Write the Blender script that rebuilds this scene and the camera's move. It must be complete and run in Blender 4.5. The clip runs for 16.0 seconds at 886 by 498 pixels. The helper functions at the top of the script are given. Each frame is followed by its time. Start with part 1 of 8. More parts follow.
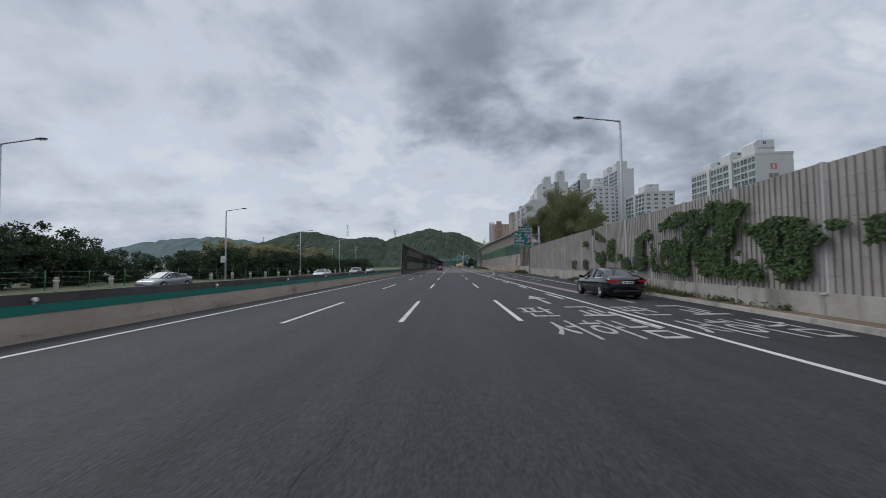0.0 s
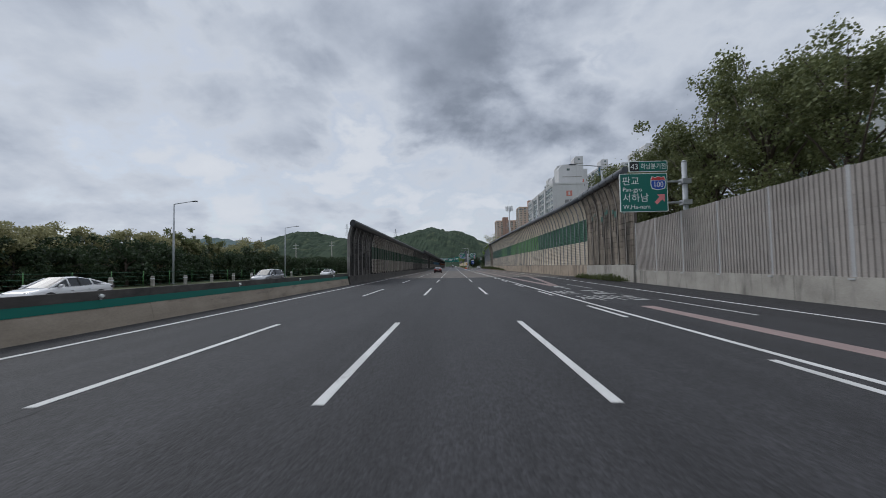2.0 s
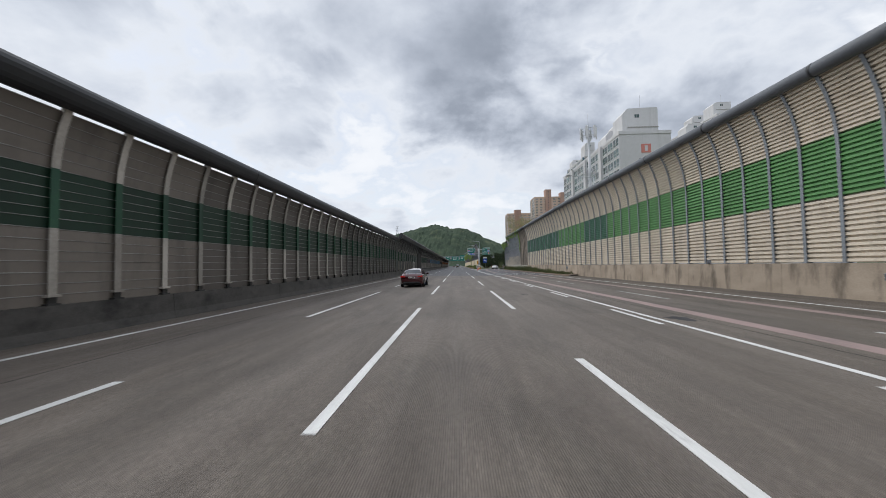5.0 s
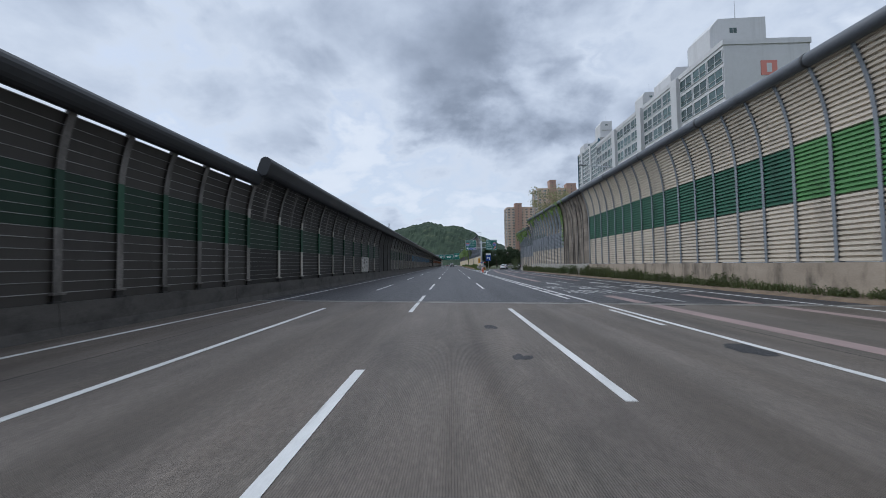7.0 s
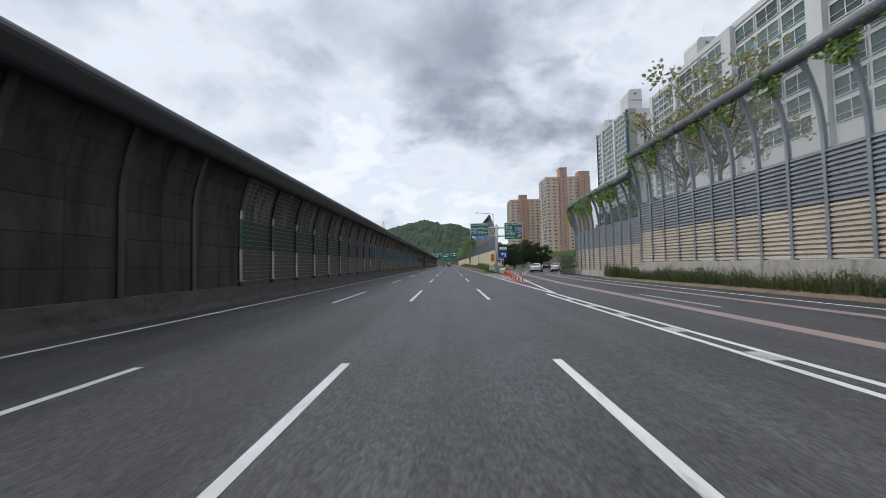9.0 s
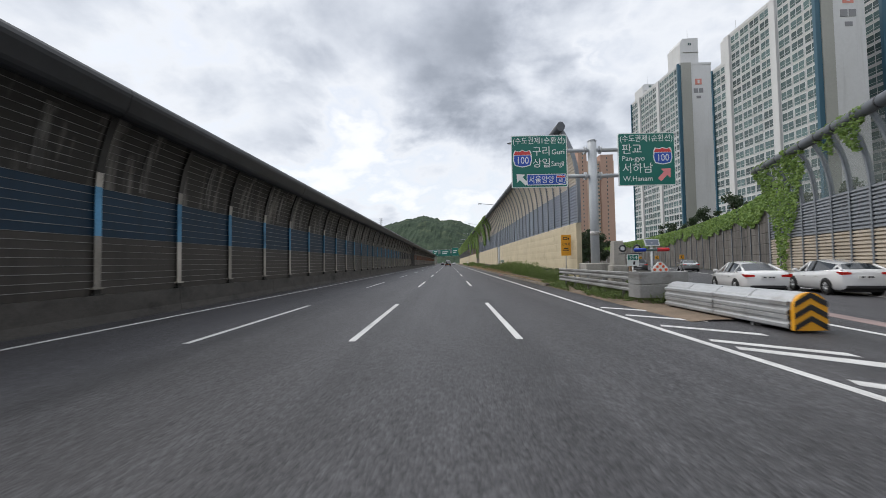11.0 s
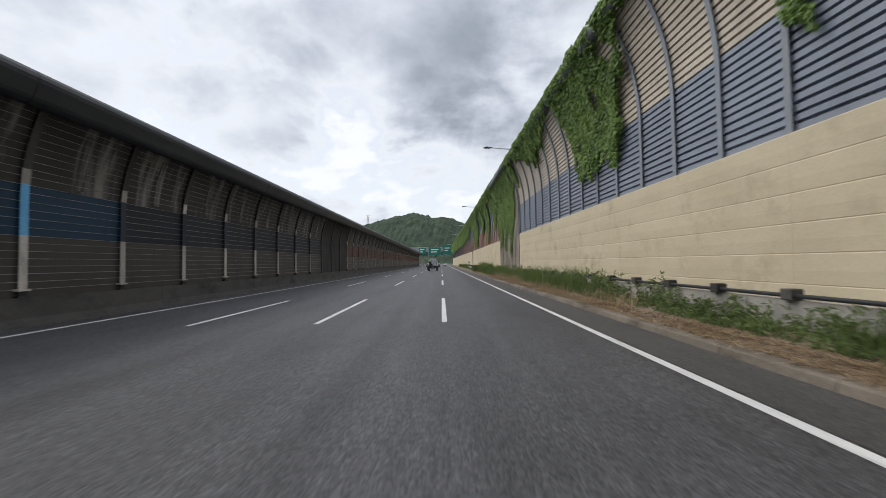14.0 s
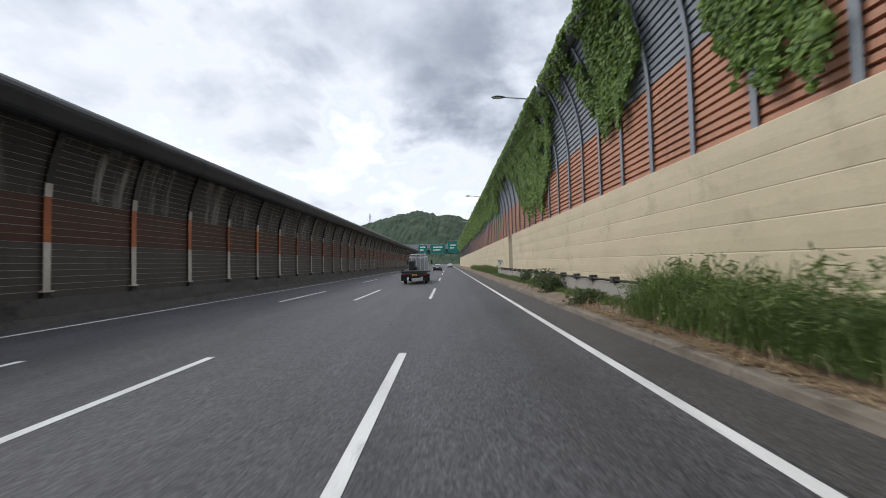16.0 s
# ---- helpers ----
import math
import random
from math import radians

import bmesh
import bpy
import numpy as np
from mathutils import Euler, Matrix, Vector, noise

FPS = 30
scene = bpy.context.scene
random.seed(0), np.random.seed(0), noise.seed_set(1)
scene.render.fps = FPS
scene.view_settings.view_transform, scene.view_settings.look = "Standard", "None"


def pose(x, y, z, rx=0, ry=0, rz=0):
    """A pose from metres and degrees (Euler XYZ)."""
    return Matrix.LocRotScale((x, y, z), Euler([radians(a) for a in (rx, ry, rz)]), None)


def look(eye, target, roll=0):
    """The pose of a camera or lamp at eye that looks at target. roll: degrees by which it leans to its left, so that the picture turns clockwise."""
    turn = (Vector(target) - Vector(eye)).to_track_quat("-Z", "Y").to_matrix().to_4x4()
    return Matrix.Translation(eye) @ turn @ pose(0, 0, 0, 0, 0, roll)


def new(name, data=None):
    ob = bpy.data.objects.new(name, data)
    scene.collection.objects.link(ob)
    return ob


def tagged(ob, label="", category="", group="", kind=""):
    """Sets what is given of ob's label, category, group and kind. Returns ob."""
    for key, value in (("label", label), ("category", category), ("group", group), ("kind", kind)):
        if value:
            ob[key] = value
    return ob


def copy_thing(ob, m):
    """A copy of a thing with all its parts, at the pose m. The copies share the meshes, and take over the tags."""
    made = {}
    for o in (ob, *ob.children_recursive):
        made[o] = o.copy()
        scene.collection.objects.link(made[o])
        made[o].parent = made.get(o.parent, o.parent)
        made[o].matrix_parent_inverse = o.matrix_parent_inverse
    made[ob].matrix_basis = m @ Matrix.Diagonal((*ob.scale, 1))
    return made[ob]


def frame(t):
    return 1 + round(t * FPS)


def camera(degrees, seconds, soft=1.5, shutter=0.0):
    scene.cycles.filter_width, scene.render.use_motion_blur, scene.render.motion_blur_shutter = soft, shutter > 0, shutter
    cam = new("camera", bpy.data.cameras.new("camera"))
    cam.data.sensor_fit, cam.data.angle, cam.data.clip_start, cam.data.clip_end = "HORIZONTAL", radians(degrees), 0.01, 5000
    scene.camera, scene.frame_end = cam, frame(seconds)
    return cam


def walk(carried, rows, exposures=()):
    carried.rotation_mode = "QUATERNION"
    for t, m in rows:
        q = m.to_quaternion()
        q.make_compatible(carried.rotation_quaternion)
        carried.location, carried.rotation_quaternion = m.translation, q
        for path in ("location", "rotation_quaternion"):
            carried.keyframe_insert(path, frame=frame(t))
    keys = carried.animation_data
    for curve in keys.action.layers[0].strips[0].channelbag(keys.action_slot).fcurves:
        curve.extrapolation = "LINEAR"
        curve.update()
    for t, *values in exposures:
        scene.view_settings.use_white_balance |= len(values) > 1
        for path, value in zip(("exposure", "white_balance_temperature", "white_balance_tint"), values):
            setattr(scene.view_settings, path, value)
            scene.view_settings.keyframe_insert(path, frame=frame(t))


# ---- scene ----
cam = camera(98.1, 16.0, soft=0.85, shutter=0.1)
HEIGHT = 1.664
# seconds, across, along, yaw, pitch, lean
ROWS = [
    (0.0, -0.293, -0.0, 1.06, 2.54, -0.75),
    (0.5, -0.215, 10.34, 0.92, 2.5, -0.62),
    (1.0, -0.134, 20.76, 0.78, 2.57, -0.66),
    (1.5, -0.102, 31.29, 0.91, 2.5, -0.66),
    (2.0, -0.128, 41.99, 1.47, 2.55, -1.04),
    (2.5, -0.15, 52.69, 1.82, 2.58, -0.9),
    (3.0, -0.159, 63.4, 1.93, 2.28, -1.03),
    (3.5, -0.199, 74.09, 1.8, 2.67, -1.09),
    (4.0, -0.251, 84.82, 1.89, 2.76, -0.89),
    (4.5, -0.271, 95.61, 2.22, 2.57, -0.96),
    (7.0, -0.314, 150.12, 1.27, 2.32, -0.95),
    (7.5, -0.258, 161.15, 1.27, 2.09, -0.67),
    (8.0, -0.187, 172.34, 0.9, 2.27, -1.15),
    (10.5, 0.276, 229.23, 0.94, 2.26, -1.45),
    (11.0, 0.324, 240.81, 0.92, 1.99, -1.0),
    (11.5, 0.431, 252.42, 0.76, 2.06, -1.05),
    (12.0, 0.6, 264.1, 0.46, 2.32, -1.0),
    (12.5, 0.832, 275.91, 0.06, 2.07, -1.13),
    (13.0, 1.14, 287.68, -0.19, 2.1, -1.38),
    (13.5, 1.445, 299.44, -0.2, 2.29, -0.92),
    (14.0, 1.746, 311.25, -0.21, 2.05, -0.88),
    (14.5, 2.029, 323.04, -0.16, 2.13, -1.02),
    (15.0, 2.296, 334.88, -0.1, 2.11, -1.14),
    (15.5, 2.491, 346.73, 0.4, 2.11, -1.26),
    (16.0, 2.685, 358.58, 0.74, 2.11, -1.38),
]
STOPS = [(0.0, -0.12, 6150, 10), (2.5, -0.08, 6150, 10), (4.0, 0.36, 6350, 10), (4.7, 0.38, 6450, 10), (7.0, 0.12, 5800, 9), (8.2, 0.3, 6050, 9), (10.5, 0.48, 6550, 10), (12.0, 0.54, 6550, 10), (14.3, 0.48, 6500, 10), (15.3, 0.7, 6400, 10), (16.0, 0.57, 6400, 10)]
walk(cam, [(t, pose(x, y, HEIGHT, 90 + pitch, -lean, yaw)) for t, x, y, yaw, pitch, lean in ROWS], STOPS)

# ---- sky and sun ----
scene.view_settings.exposure = 0.0
SUN_UP, SUN_ROUND = radians(46), math.atan2(-0.93, 0.36)


def link(nt, a, out, b, inp):
    nt.links.new(a.outputs[out], b.inputs[inp])


def node(nt, kind, operation="", use_clamp=False, data_type="", blend_type="", bands_direction=""):
    n = nt.nodes.new(kind)
    if operation:
        n.operation = operation
    if use_clamp:
        n.use_clamp = True
    if data_type:
        n.data_type = data_type
    if blend_type:
        n.blend_type = blend_type
    if bands_direction:
        n.bands_direction = bands_direction
    return n


def value(n, **ins):
    for k, v in ins.items():
        n.inputs[k.replace("_", " ")].default_value = v
    return n


def math_node(nt, op, a, b=None, clamp=False):
    n = node(nt, "ShaderNodeMath", operation=op, use_clamp=clamp)
    for i, v in enumerate((a, b)):
        if v is None:
            continue
        if isinstance(v, (int, float)):
            n.inputs[i].default_value = v
        else:
            nt.links.new(v, n.inputs[i])
    return n.outputs[0]


def ramp(nt, fac, stops):
    n = node(nt, "ShaderNodeValToRGB")
    els = n.color_ramp.elements
    while len(els) < len(stops):
        els.new(0.5)
    for e, (p, c) in zip(els, stops):
        e.position, e.color = p, (*c, 1) if len(c) == 3 else c
    nt.links.new(fac, n.inputs[0])
    return n.outputs[0]


def heading(across, up):
    """A direction from its slope across (to the right of straight ahead) and up."""
    return Vector((across, 1.0, up)).normalized()


# cloud masses: slope across, slope up, half width in degrees, darker (-) or brighter (+)
MASSES = [(0.08, 0.54, 12, -0.15), (-0.05, 0.66, 11, -0.09), (0.32, 0.62, 12, -0.14), (-0.36, 0.64, 9, -0.05), (-0.45, 0.50, 5, -0.07), (-0.02, 0.40, 6, -0.10), (-0.90, 0.62, 8, -0.12), (-0.67, 0.58, 6, -0.05),
          (0.80, 0.46, 10, -0.12), (0.60, 0.34, 8, -0.08), (0.20, 0.33, 7, -0.08), (-1.1, 0.13, 14, -0.05), (-0.30, 0.15, 6, -0.05), (0.50, 0.22, 8, -0.04),
          (-0.90, 0.48, 7, 0.12), (-0.74, 0.40, 8, 0.10), (-1.05, 0.38, 10, 0.05), (-0.18, 0.51, 5, 0.10), (-0.25, 0.38, 8, 0.09), (-0.42, 0.25, 6, 0.12), (-0.15, 0.21, 9, 0.09), (0.27, 0.44, 4, 0.12), (0.56, 0.57, 5, 0.16),
          (0.45, 0.46, 4, 0.10), (0.98, 0.62, 7, 0.08), (0.07, 0.14, 10, 0.07), (0.75, 0.28, 6, 0.05), (-0.55, 0.62, 6, 0.06)]


def make_sky():
    w = bpy.data.worlds.new("overcast_sky")
    scene.world = w
    w.use_nodes = True
    nt = w.node_tree
    nt.nodes.clear()
    out = node(nt, "ShaderNodeOutputWorld")
    bg = node(nt, "ShaderNodeBackground")
    tc = node(nt, "ShaderNodeTexCoord")
    sep = node(nt, "ShaderNodeSeparateXYZ")
    link(nt, tc, "Generated", sep, 0)
    up = math_node(nt, "MAXIMUM", sep.outputs[2], 0.0)
    flat_z = math_node(nt, "ADD", up, 0.42)
    comb = node(nt, "ShaderNodeCombineXYZ")
    nt.links.new(math_node(nt, "DIVIDE", sep.outputs[0], flat_z), comb.inputs[0])
    nt.links.new(math_node(nt, "DIVIDE", sep.outputs[1], flat_z), comb.inputs[1])
    shift = node(nt, "ShaderNodeMapping")
    shift.inputs["Location"].default_value = (5.3, 2.2, 0)
    link(nt, comb, 0, shift, 0)
    big = value(node(nt, "ShaderNodeTexNoise"), Scale=2.4, Detail=9.0, Roughness=0.55, Distortion=0.2)
    link(nt, shift, 0, big, "Vector")
    fine = value(node(nt, "ShaderNodeTexNoise"), Scale=6.5, Detail=9.0, Roughness=0.52, Distortion=0.15)
    link(nt, shift, 0, fine, "Vector")
    warp = node(nt, "ShaderNodeVectorMath", operation="SUBTRACT")
    nt.links.new(big.outputs[1], warp.inputs[0])
    warp.inputs[1].default_value = (0.5, 0.5, 0.5)
    warp2 = node(nt, "ShaderNodeVectorMath", operation="MULTIPLY_ADD")
    nt.links.new(warp.outputs[0], warp2.inputs[0])
    warp2.inputs[1].default_value = (0.75, 0.75, 0.75)
    link(nt, tc, "Generated", warp2, 2)
    unit = node(nt, "ShaderNodeVectorMath", operation="NORMALIZE")
    nt.links.new(warp2.outputs[0], unit.inputs[0])
    total = math_node(nt, "ADD", math_node(nt, "ADD", math_node(nt, "MULTIPLY", big.outputs[0], 0.5), math_node(nt, "MULTIPLY", fine.outputs[0], 0.22)), 0.16)
    for across, rise, wide, gain in MASSES:
        dot = node(nt, "ShaderNodeVectorMath", operation="DOT_PRODUCT")
        nt.links.new(unit.outputs[0], dot.inputs[0])
        dot.inputs[1].default_value = heading(across, rise)
        mr = node(nt, "ShaderNodeMapRange")
        mr.interpolation_type = "SMOOTHSTEP"
        nt.links.new(dot.outputs["Value"], mr.inputs[0])
        mr.inputs[1].default_value, mr.inputs[2].default_value = math.cos(radians(wide * 1.5)), 1.0
        mr.inputs[3].default_value, mr.inputs[4].default_value = 0.0, gain * (0.66 if gain < 0 else 0.46)
        total = math_node(nt, "ADD", total, mr.outputs[0])
    zenith = node(nt, "ShaderNodeMapRange")
    zenith.interpolation_type = "SMOOTHSTEP"
    nt.links.new(up, zenith.inputs[0])
    zenith.inputs[1].default_value, zenith.inputs[2].default_value, zenith.inputs[3].default_value, zenith.inputs[4].default_value = 0.56, 0.8, 0.0, 1.0
    total = math_node(nt, "ADD", total, math_node(nt, "MULTIPLY", zenith.outputs[0], 0.04))
    cloud = ramp(nt, total, [(0.20, (0.175, 0.2, 0.245)), (0.31, (0.26, 0.29, 0.345)), (0.39, (0.385, 0.42, 0.485)), (0.47, (0.53, 0.565, 0.625)), (0.555, (0.665, 0.69, 0.73)), (0.74, (0.755, 0.765, 0.785))])
    # an overcast sky is brightest overhead
    over = node(nt, "ShaderNodeMix", data_type="RGBA", blend_type="MULTIPLY")
    over.inputs[0].default_value = 1
    nt.links.new(cloud, over.inputs[6])
    nt.links.new(math_node(nt, "ADD", math_node(nt, "MULTIPLY", zenith.outputs[0], 0.55), 1.0), over.inputs[7])
    sky = node(nt, "ShaderNodeTexSky")
    sky.sky_type, sky.sun_disc, sky.sun_elevation, sky.sun_rotation = "NISHITA", False, SUN_UP, SUN_ROUND
    dim = node(nt, "ShaderNodeMix", data_type="RGBA", blend_type="MULTIPLY")
    dim.inputs[0].default_value = 1
    link(nt, sky, 0, dim, 6)
    dim.inputs[7].default_value = (0.1, 0.1, 0.1, 1)
    gap = ramp(nt, total, [(0.52, (0, 0, 0)), (0.56, (0.25, 0.25, 0.25)), (0.60, (0, 0, 0))])
    mix = node(nt, "ShaderNodeMix", data_type="RGBA")
    nt.links.new(gap, mix.inputs[0])
    nt.links.new(over.outputs[2], mix.inputs[6])
    nt.links.new(dim.outputs[2], mix.inputs[7])
    nt.links.new(mix.outputs[2], bg.inputs[0])
    bg.inputs[1].default_value = 1.0
    link(nt, bg, 0, out, 0)


make_sky()
sun = bpy.data.lights.new("sun", "SUN")
sun.energy, sun.angle, sun.color = 1.1, radians(35), (1.0, 0.96, 0.9)
sun_ob = new("sun", sun)
sun_ob.matrix_basis = look((math.sin(SUN_ROUND) * math.cos(SUN_UP) * 100, math.cos(SUN_ROUND) * math.cos(SUN_UP) * 100, math.sin(SUN_UP) * 100), (0, 0, 0))

# ---- materials ----
def surface(name, low, high, rough=0.7, metal=0.0, scale=(1, 1, 1), grain=60.0, bump=0.0, bump_scale=None, stain=None, stain_scale=(0.3, 0.3, 0.3), stain_at=(0.55, 0.75), each=0.0, spec=0.5, mixing=(0.6, 0.4)):
    """A surface that wavers between two colours at a large and a fine scale, with stains and fine relief."""
    m = bpy.data.materials.new(name)
    m.use_nodes = True
    nt = m.node_tree
    b = nt.nodes["Principled BSDF"]
    geo = node(nt, "ShaderNodeNewGeometry")
    mp = node(nt, "ShaderNodeMapping")
    mp.inputs["Scale"].default_value = scale
    link(nt, geo, "Position", mp, 0)
    n1 = value(node(nt, "ShaderNodeTexNoise"), Scale=1.0, Detail=5.0, Roughness=0.6)
    link(nt, mp, 0, n1, "Vector")
    n2 = value(node(nt, "ShaderNodeTexNoise"), Scale=grain, Detail=3.0, Roughness=0.7)
    link(nt, geo, "Position", n2, "Vector")
    f = math_node(nt, "ADD", math_node(nt, "MULTIPLY", n1.outputs[0], mixing[0]), math_node(nt, "MULTIPLY", n2.outputs[0], mixing[1]))
    col = ramp(nt, f, [(0.32, low), (0.68, high)])
    if stain:
        ms = node(nt, "ShaderNodeMapping")
        ms.inputs["Scale"].default_value = stain_scale
        link(nt, geo, "Position", ms, 0)
        n3 = value(node(nt, "ShaderNodeTexNoise"), Scale=1.0, Detail=6.0, Roughness=0.65)
        link(nt, ms, 0, n3, "Vector")
        k = ramp(nt, n3.outputs[0], [(stain_at[0], (0, 0, 0)), (stain_at[1], (1, 1, 1))])
        mx = node(nt, "ShaderNodeMix", data_type="RGBA")
        nt.links.new(k, mx.inputs[0])
        nt.links.new(col, mx.inputs[6])
        mx.inputs[7].default_value = (*stain, 1)
        col = mx.outputs[2]
    if each:
        info = node(nt, "ShaderNodeObjectInfo")
        hs = node(nt, "ShaderNodeHueSaturation")
        nt.links.new(math_node(nt, "ADD", math_node(nt, "MULTIPLY", info.outputs["Random"], 2 * each), 1 - each), hs.inputs["Value"])
        nt.links.new(col, hs.inputs["Color"])
        col = hs.outputs[0]
    nt.links.new(col, b.inputs["Base Color"])
    rr = math_node(nt, "ADD", math_node(nt, "MULTIPLY", n2.outputs[0], 0.2), rough - 0.1, clamp=True)
    nt.links.new(rr, b.inputs["Roughness"])
    b.inputs["Metallic"].default_value = metal
    b.inputs["Specular IOR Level"].default_value = spec
    if bump:
        bp = node(nt, "ShaderNodeBump")
        bp.inputs["Strength"].default_value = 0.6
        bp.inputs["Distance"].default_value = bump
        nb = value(node(nt, "ShaderNodeTexNoise"), Scale=bump_scale or grain, Detail=4.0)
        link(nt, geo, "Position", nb, "Vector")
        nt.links.new(nb.outputs[0], bp.inputs["Height"])
        nt.links.new(bp.outputs[0], b.inputs["Normal"])
    return m


def plain(name, col, rough=0.5, metal=0.0, emit=0.0, spec=0.5):
    m = bpy.data.materials.new(name)
    m.use_nodes = True
    b = m.node_tree.nodes["Principled BSDF"]
    b.inputs["Base Color"].default_value = (*col, 1)
    b.inputs["Roughness"].default_value, b.inputs["Metallic"].default_value = rough, metal
    b.inputs["Specular IOR Level"].default_value = spec
    if emit:
        b.inputs["Emission Color"].default_value, b.inputs["Emission Strength"].default_value = (*col, 1), emit
    return m


def road_material(name, low, high, track, grooves=False, rough=0.48):
    """Worn road surface: loose and bound stones, long wheel tracks and darker bands; grooves for a tined concrete deck."""
    m = bpy.data.materials.new(name)
    m.use_nodes = True
    nt = m.node_tree
    b = nt.nodes["Principled BSDF"]
    geo = node(nt, "ShaderNodeNewGeometry")
    def mapped(scale):
        mp = node(nt, "ShaderNodeMapping")
        mp.inputs["Scale"].default_value = scale
        link(nt, geo, "Position", mp, 0)
        return mp
    stones = value(node(nt, "ShaderNodeTexVoronoi"), Scale=34.0)
    link(nt, geo, "Position", stones, "Vector")
    grey = node(nt, "ShaderNodeSeparateColor")
    link(nt, stones, "Color", grey, 0)
    grit = value(node(nt, "ShaderNodeTexNoise"), Scale=22.0, Detail=5.0, Roughness=0.75)
    link(nt, geo, "Position", grit, "Vector")
    worn = value(node(nt, "ShaderNodeTexNoise"), Scale=1.0, Detail=6.0, Roughness=0.65)
    link(nt, mapped((0.9, 0.16, 1)), 0, worn, "Vector")
    f = math_node(nt, "ADD", math_node(nt, "MULTIPLY", grey.outputs[0], 0.16 if grooves else 0.4), math_node(nt, "ADD", math_node(nt, "MULTIPLY", grit.outputs[0], 0.34), math_node(nt, "MULTIPLY", worn.outputs[0], 0.54 if grooves else 0.26)))
    col = ramp(nt, f, [(0.28, low), (0.54, tuple((a + b) * 0.42 for a, b in zip(low, high))), (0.82, tuple(c * 1.12 for c in high))])
    # long bands where tyres run and where the surface was laid in strips
    band = value(node(nt, "ShaderNodeTexNoise"), Scale=1.0, Detail=4.0, Roughness=0.6)
    link(nt, mapped((0.85, 0.009, 1)), 0, band, "Vector")
    k = ramp(nt, band.outputs[0], [(0.44, (0, 0, 0)), (0.62, (0.85, 0.85, 0.85))])
    mx = node(nt, "ShaderNodeMix", data_type="RGBA", blend_type="MULTIPLY")
    nt.links.new(k, mx.inputs[0])
    nt.links.new(col, mx.inputs[6])
    mx.inputs[7].default_value = (*track, 1)
    # blotches of old spills and repairs
    spill = value(node(nt, "ShaderNodeTexNoise"), Scale=1.0, Detail=7.0, Roughness=0.7)
    link(nt, mapped((0.55, 0.22, 1)), 0, spill, "Vector")
    k2 = ramp(nt, spill.outputs[0], [(0.52, (0, 0, 0)), (0.68, (0.6, 0.6, 0.6))])
    mx2 = node(nt, "ShaderNodeMix", data_type="RGBA", blend_type="MULTIPLY")
    nt.links.new(k2, mx2.inputs[0])
    nt.links.new(mx.outputs[2], mx2.inputs[6])
    mx2.inputs[7].default_value = (0.5, 0.5, 0.5, 1)
    nt.links.new(mx2.outputs[2], b.inputs["Base Color"])
    nt.links.new(math_node(nt, "ADD", math_node(nt, "MULTIPLY", grit.outputs[0], 0.3), rough - 0.02, clamp=True), b.inputs["Roughness"])
    b.inputs["Specular IOR Level"].default_value = 0.5
    bp = node(nt, "ShaderNodeBump")
    bp.inputs["Strength"].default_value, bp.inputs["Distance"].default_value = 0.7, 0.012
    h = math_node(nt, "ADD", math_node(nt, "MULTIPLY", stones.outputs[0], -0.8), grit.outputs[0])
    if grooves:
        wv = value(node(nt, "ShaderNodeTexWave", bands_direction="X"), Scale=14.0, Distortion=0.12)
        link(nt, geo, "Position", wv, "Vector")
        h = math_node(nt, "ADD", math_node(nt, "MULTIPLY", h, 0.4), math_node(nt, "MULTIPLY", wv.outputs["Fac"], 0.5))
    nt.links.new(h, bp.inputs["Height"])
    nt.links.new(bp.outputs[0], b.inputs["Normal"])
    return m


M = {}
M["asphalt"] = road_material("asphalt", (0.007, 0.0068, 0.008), (0.054, 0.053, 0.059), (0.6, 0.6, 0.61), rough=0.6)
M["asphalt_new"] = road_material("asphalt_new", (0.013, 0.0128, 0.0145), (0.118, 0.116, 0.125), (0.66, 0.66, 0.67))
M["deck"] = road_material("deck_concrete", (0.058, 0.0475, 0.0395), (0.222, 0.189, 0.16), (0.7, 0.67, 0.63), True, 0.55)
M["paint"] = surface("road_paint_white", (0.42, 0.42, 0.41), (0.68, 0.68, 0.67), rough=0.7, scale=(2, 0.6, 1), grain=45, stain=(0.2, 0.2, 0.2), stain_scale=(5, 1.2, 1), stain_at=(0.58, 0.8))
M["paint_faded"] = surface("road_paint_faded", (0.24, 0.24, 0.235), (0.5, 0.5, 0.49), rough=0.75, scale=(2, 0.6, 1), grain=45, stain=(0.1, 0.1, 0.1), stain_scale=(4, 1.5, 1), stain_at=(0.52, 0.72))
M["paint_pink"] = surface("road_paint_pink", (0.2, 0.15, 0.142), (0.32, 0.235, 0.222), rough=0.75, scale=(2, 0.5, 1), grain=45, stain=(0.16, 0.13, 0.13), stain_scale=(3, 0.5, 1), stain_at=(0.55, 0.8))
M["concrete"] = surface("concrete_weathered", (0.25, 0.235, 0.21), (0.43, 0.41, 0.37), rough=0.85, scale=(0.7, 0.7, 0.9), grain=22, bump=0.006, stain=(0.1, 0.095, 0.085), stain_scale=(1.3, 1.3, 0.25), stain_at=(0.52, 0.75))
M["concrete_warm"] = surface("concrete_warm", (0.2, 0.168, 0.13), (0.35, 0.3, 0.24), rough=0.85, scale=(0.5, 0.5, 1.2), grain=18, bump=0.006, stain=(0.1, 0.085, 0.07), stain_scale=(0.4, 0.5, 2.2), stain_at=(0.56, 0.74))
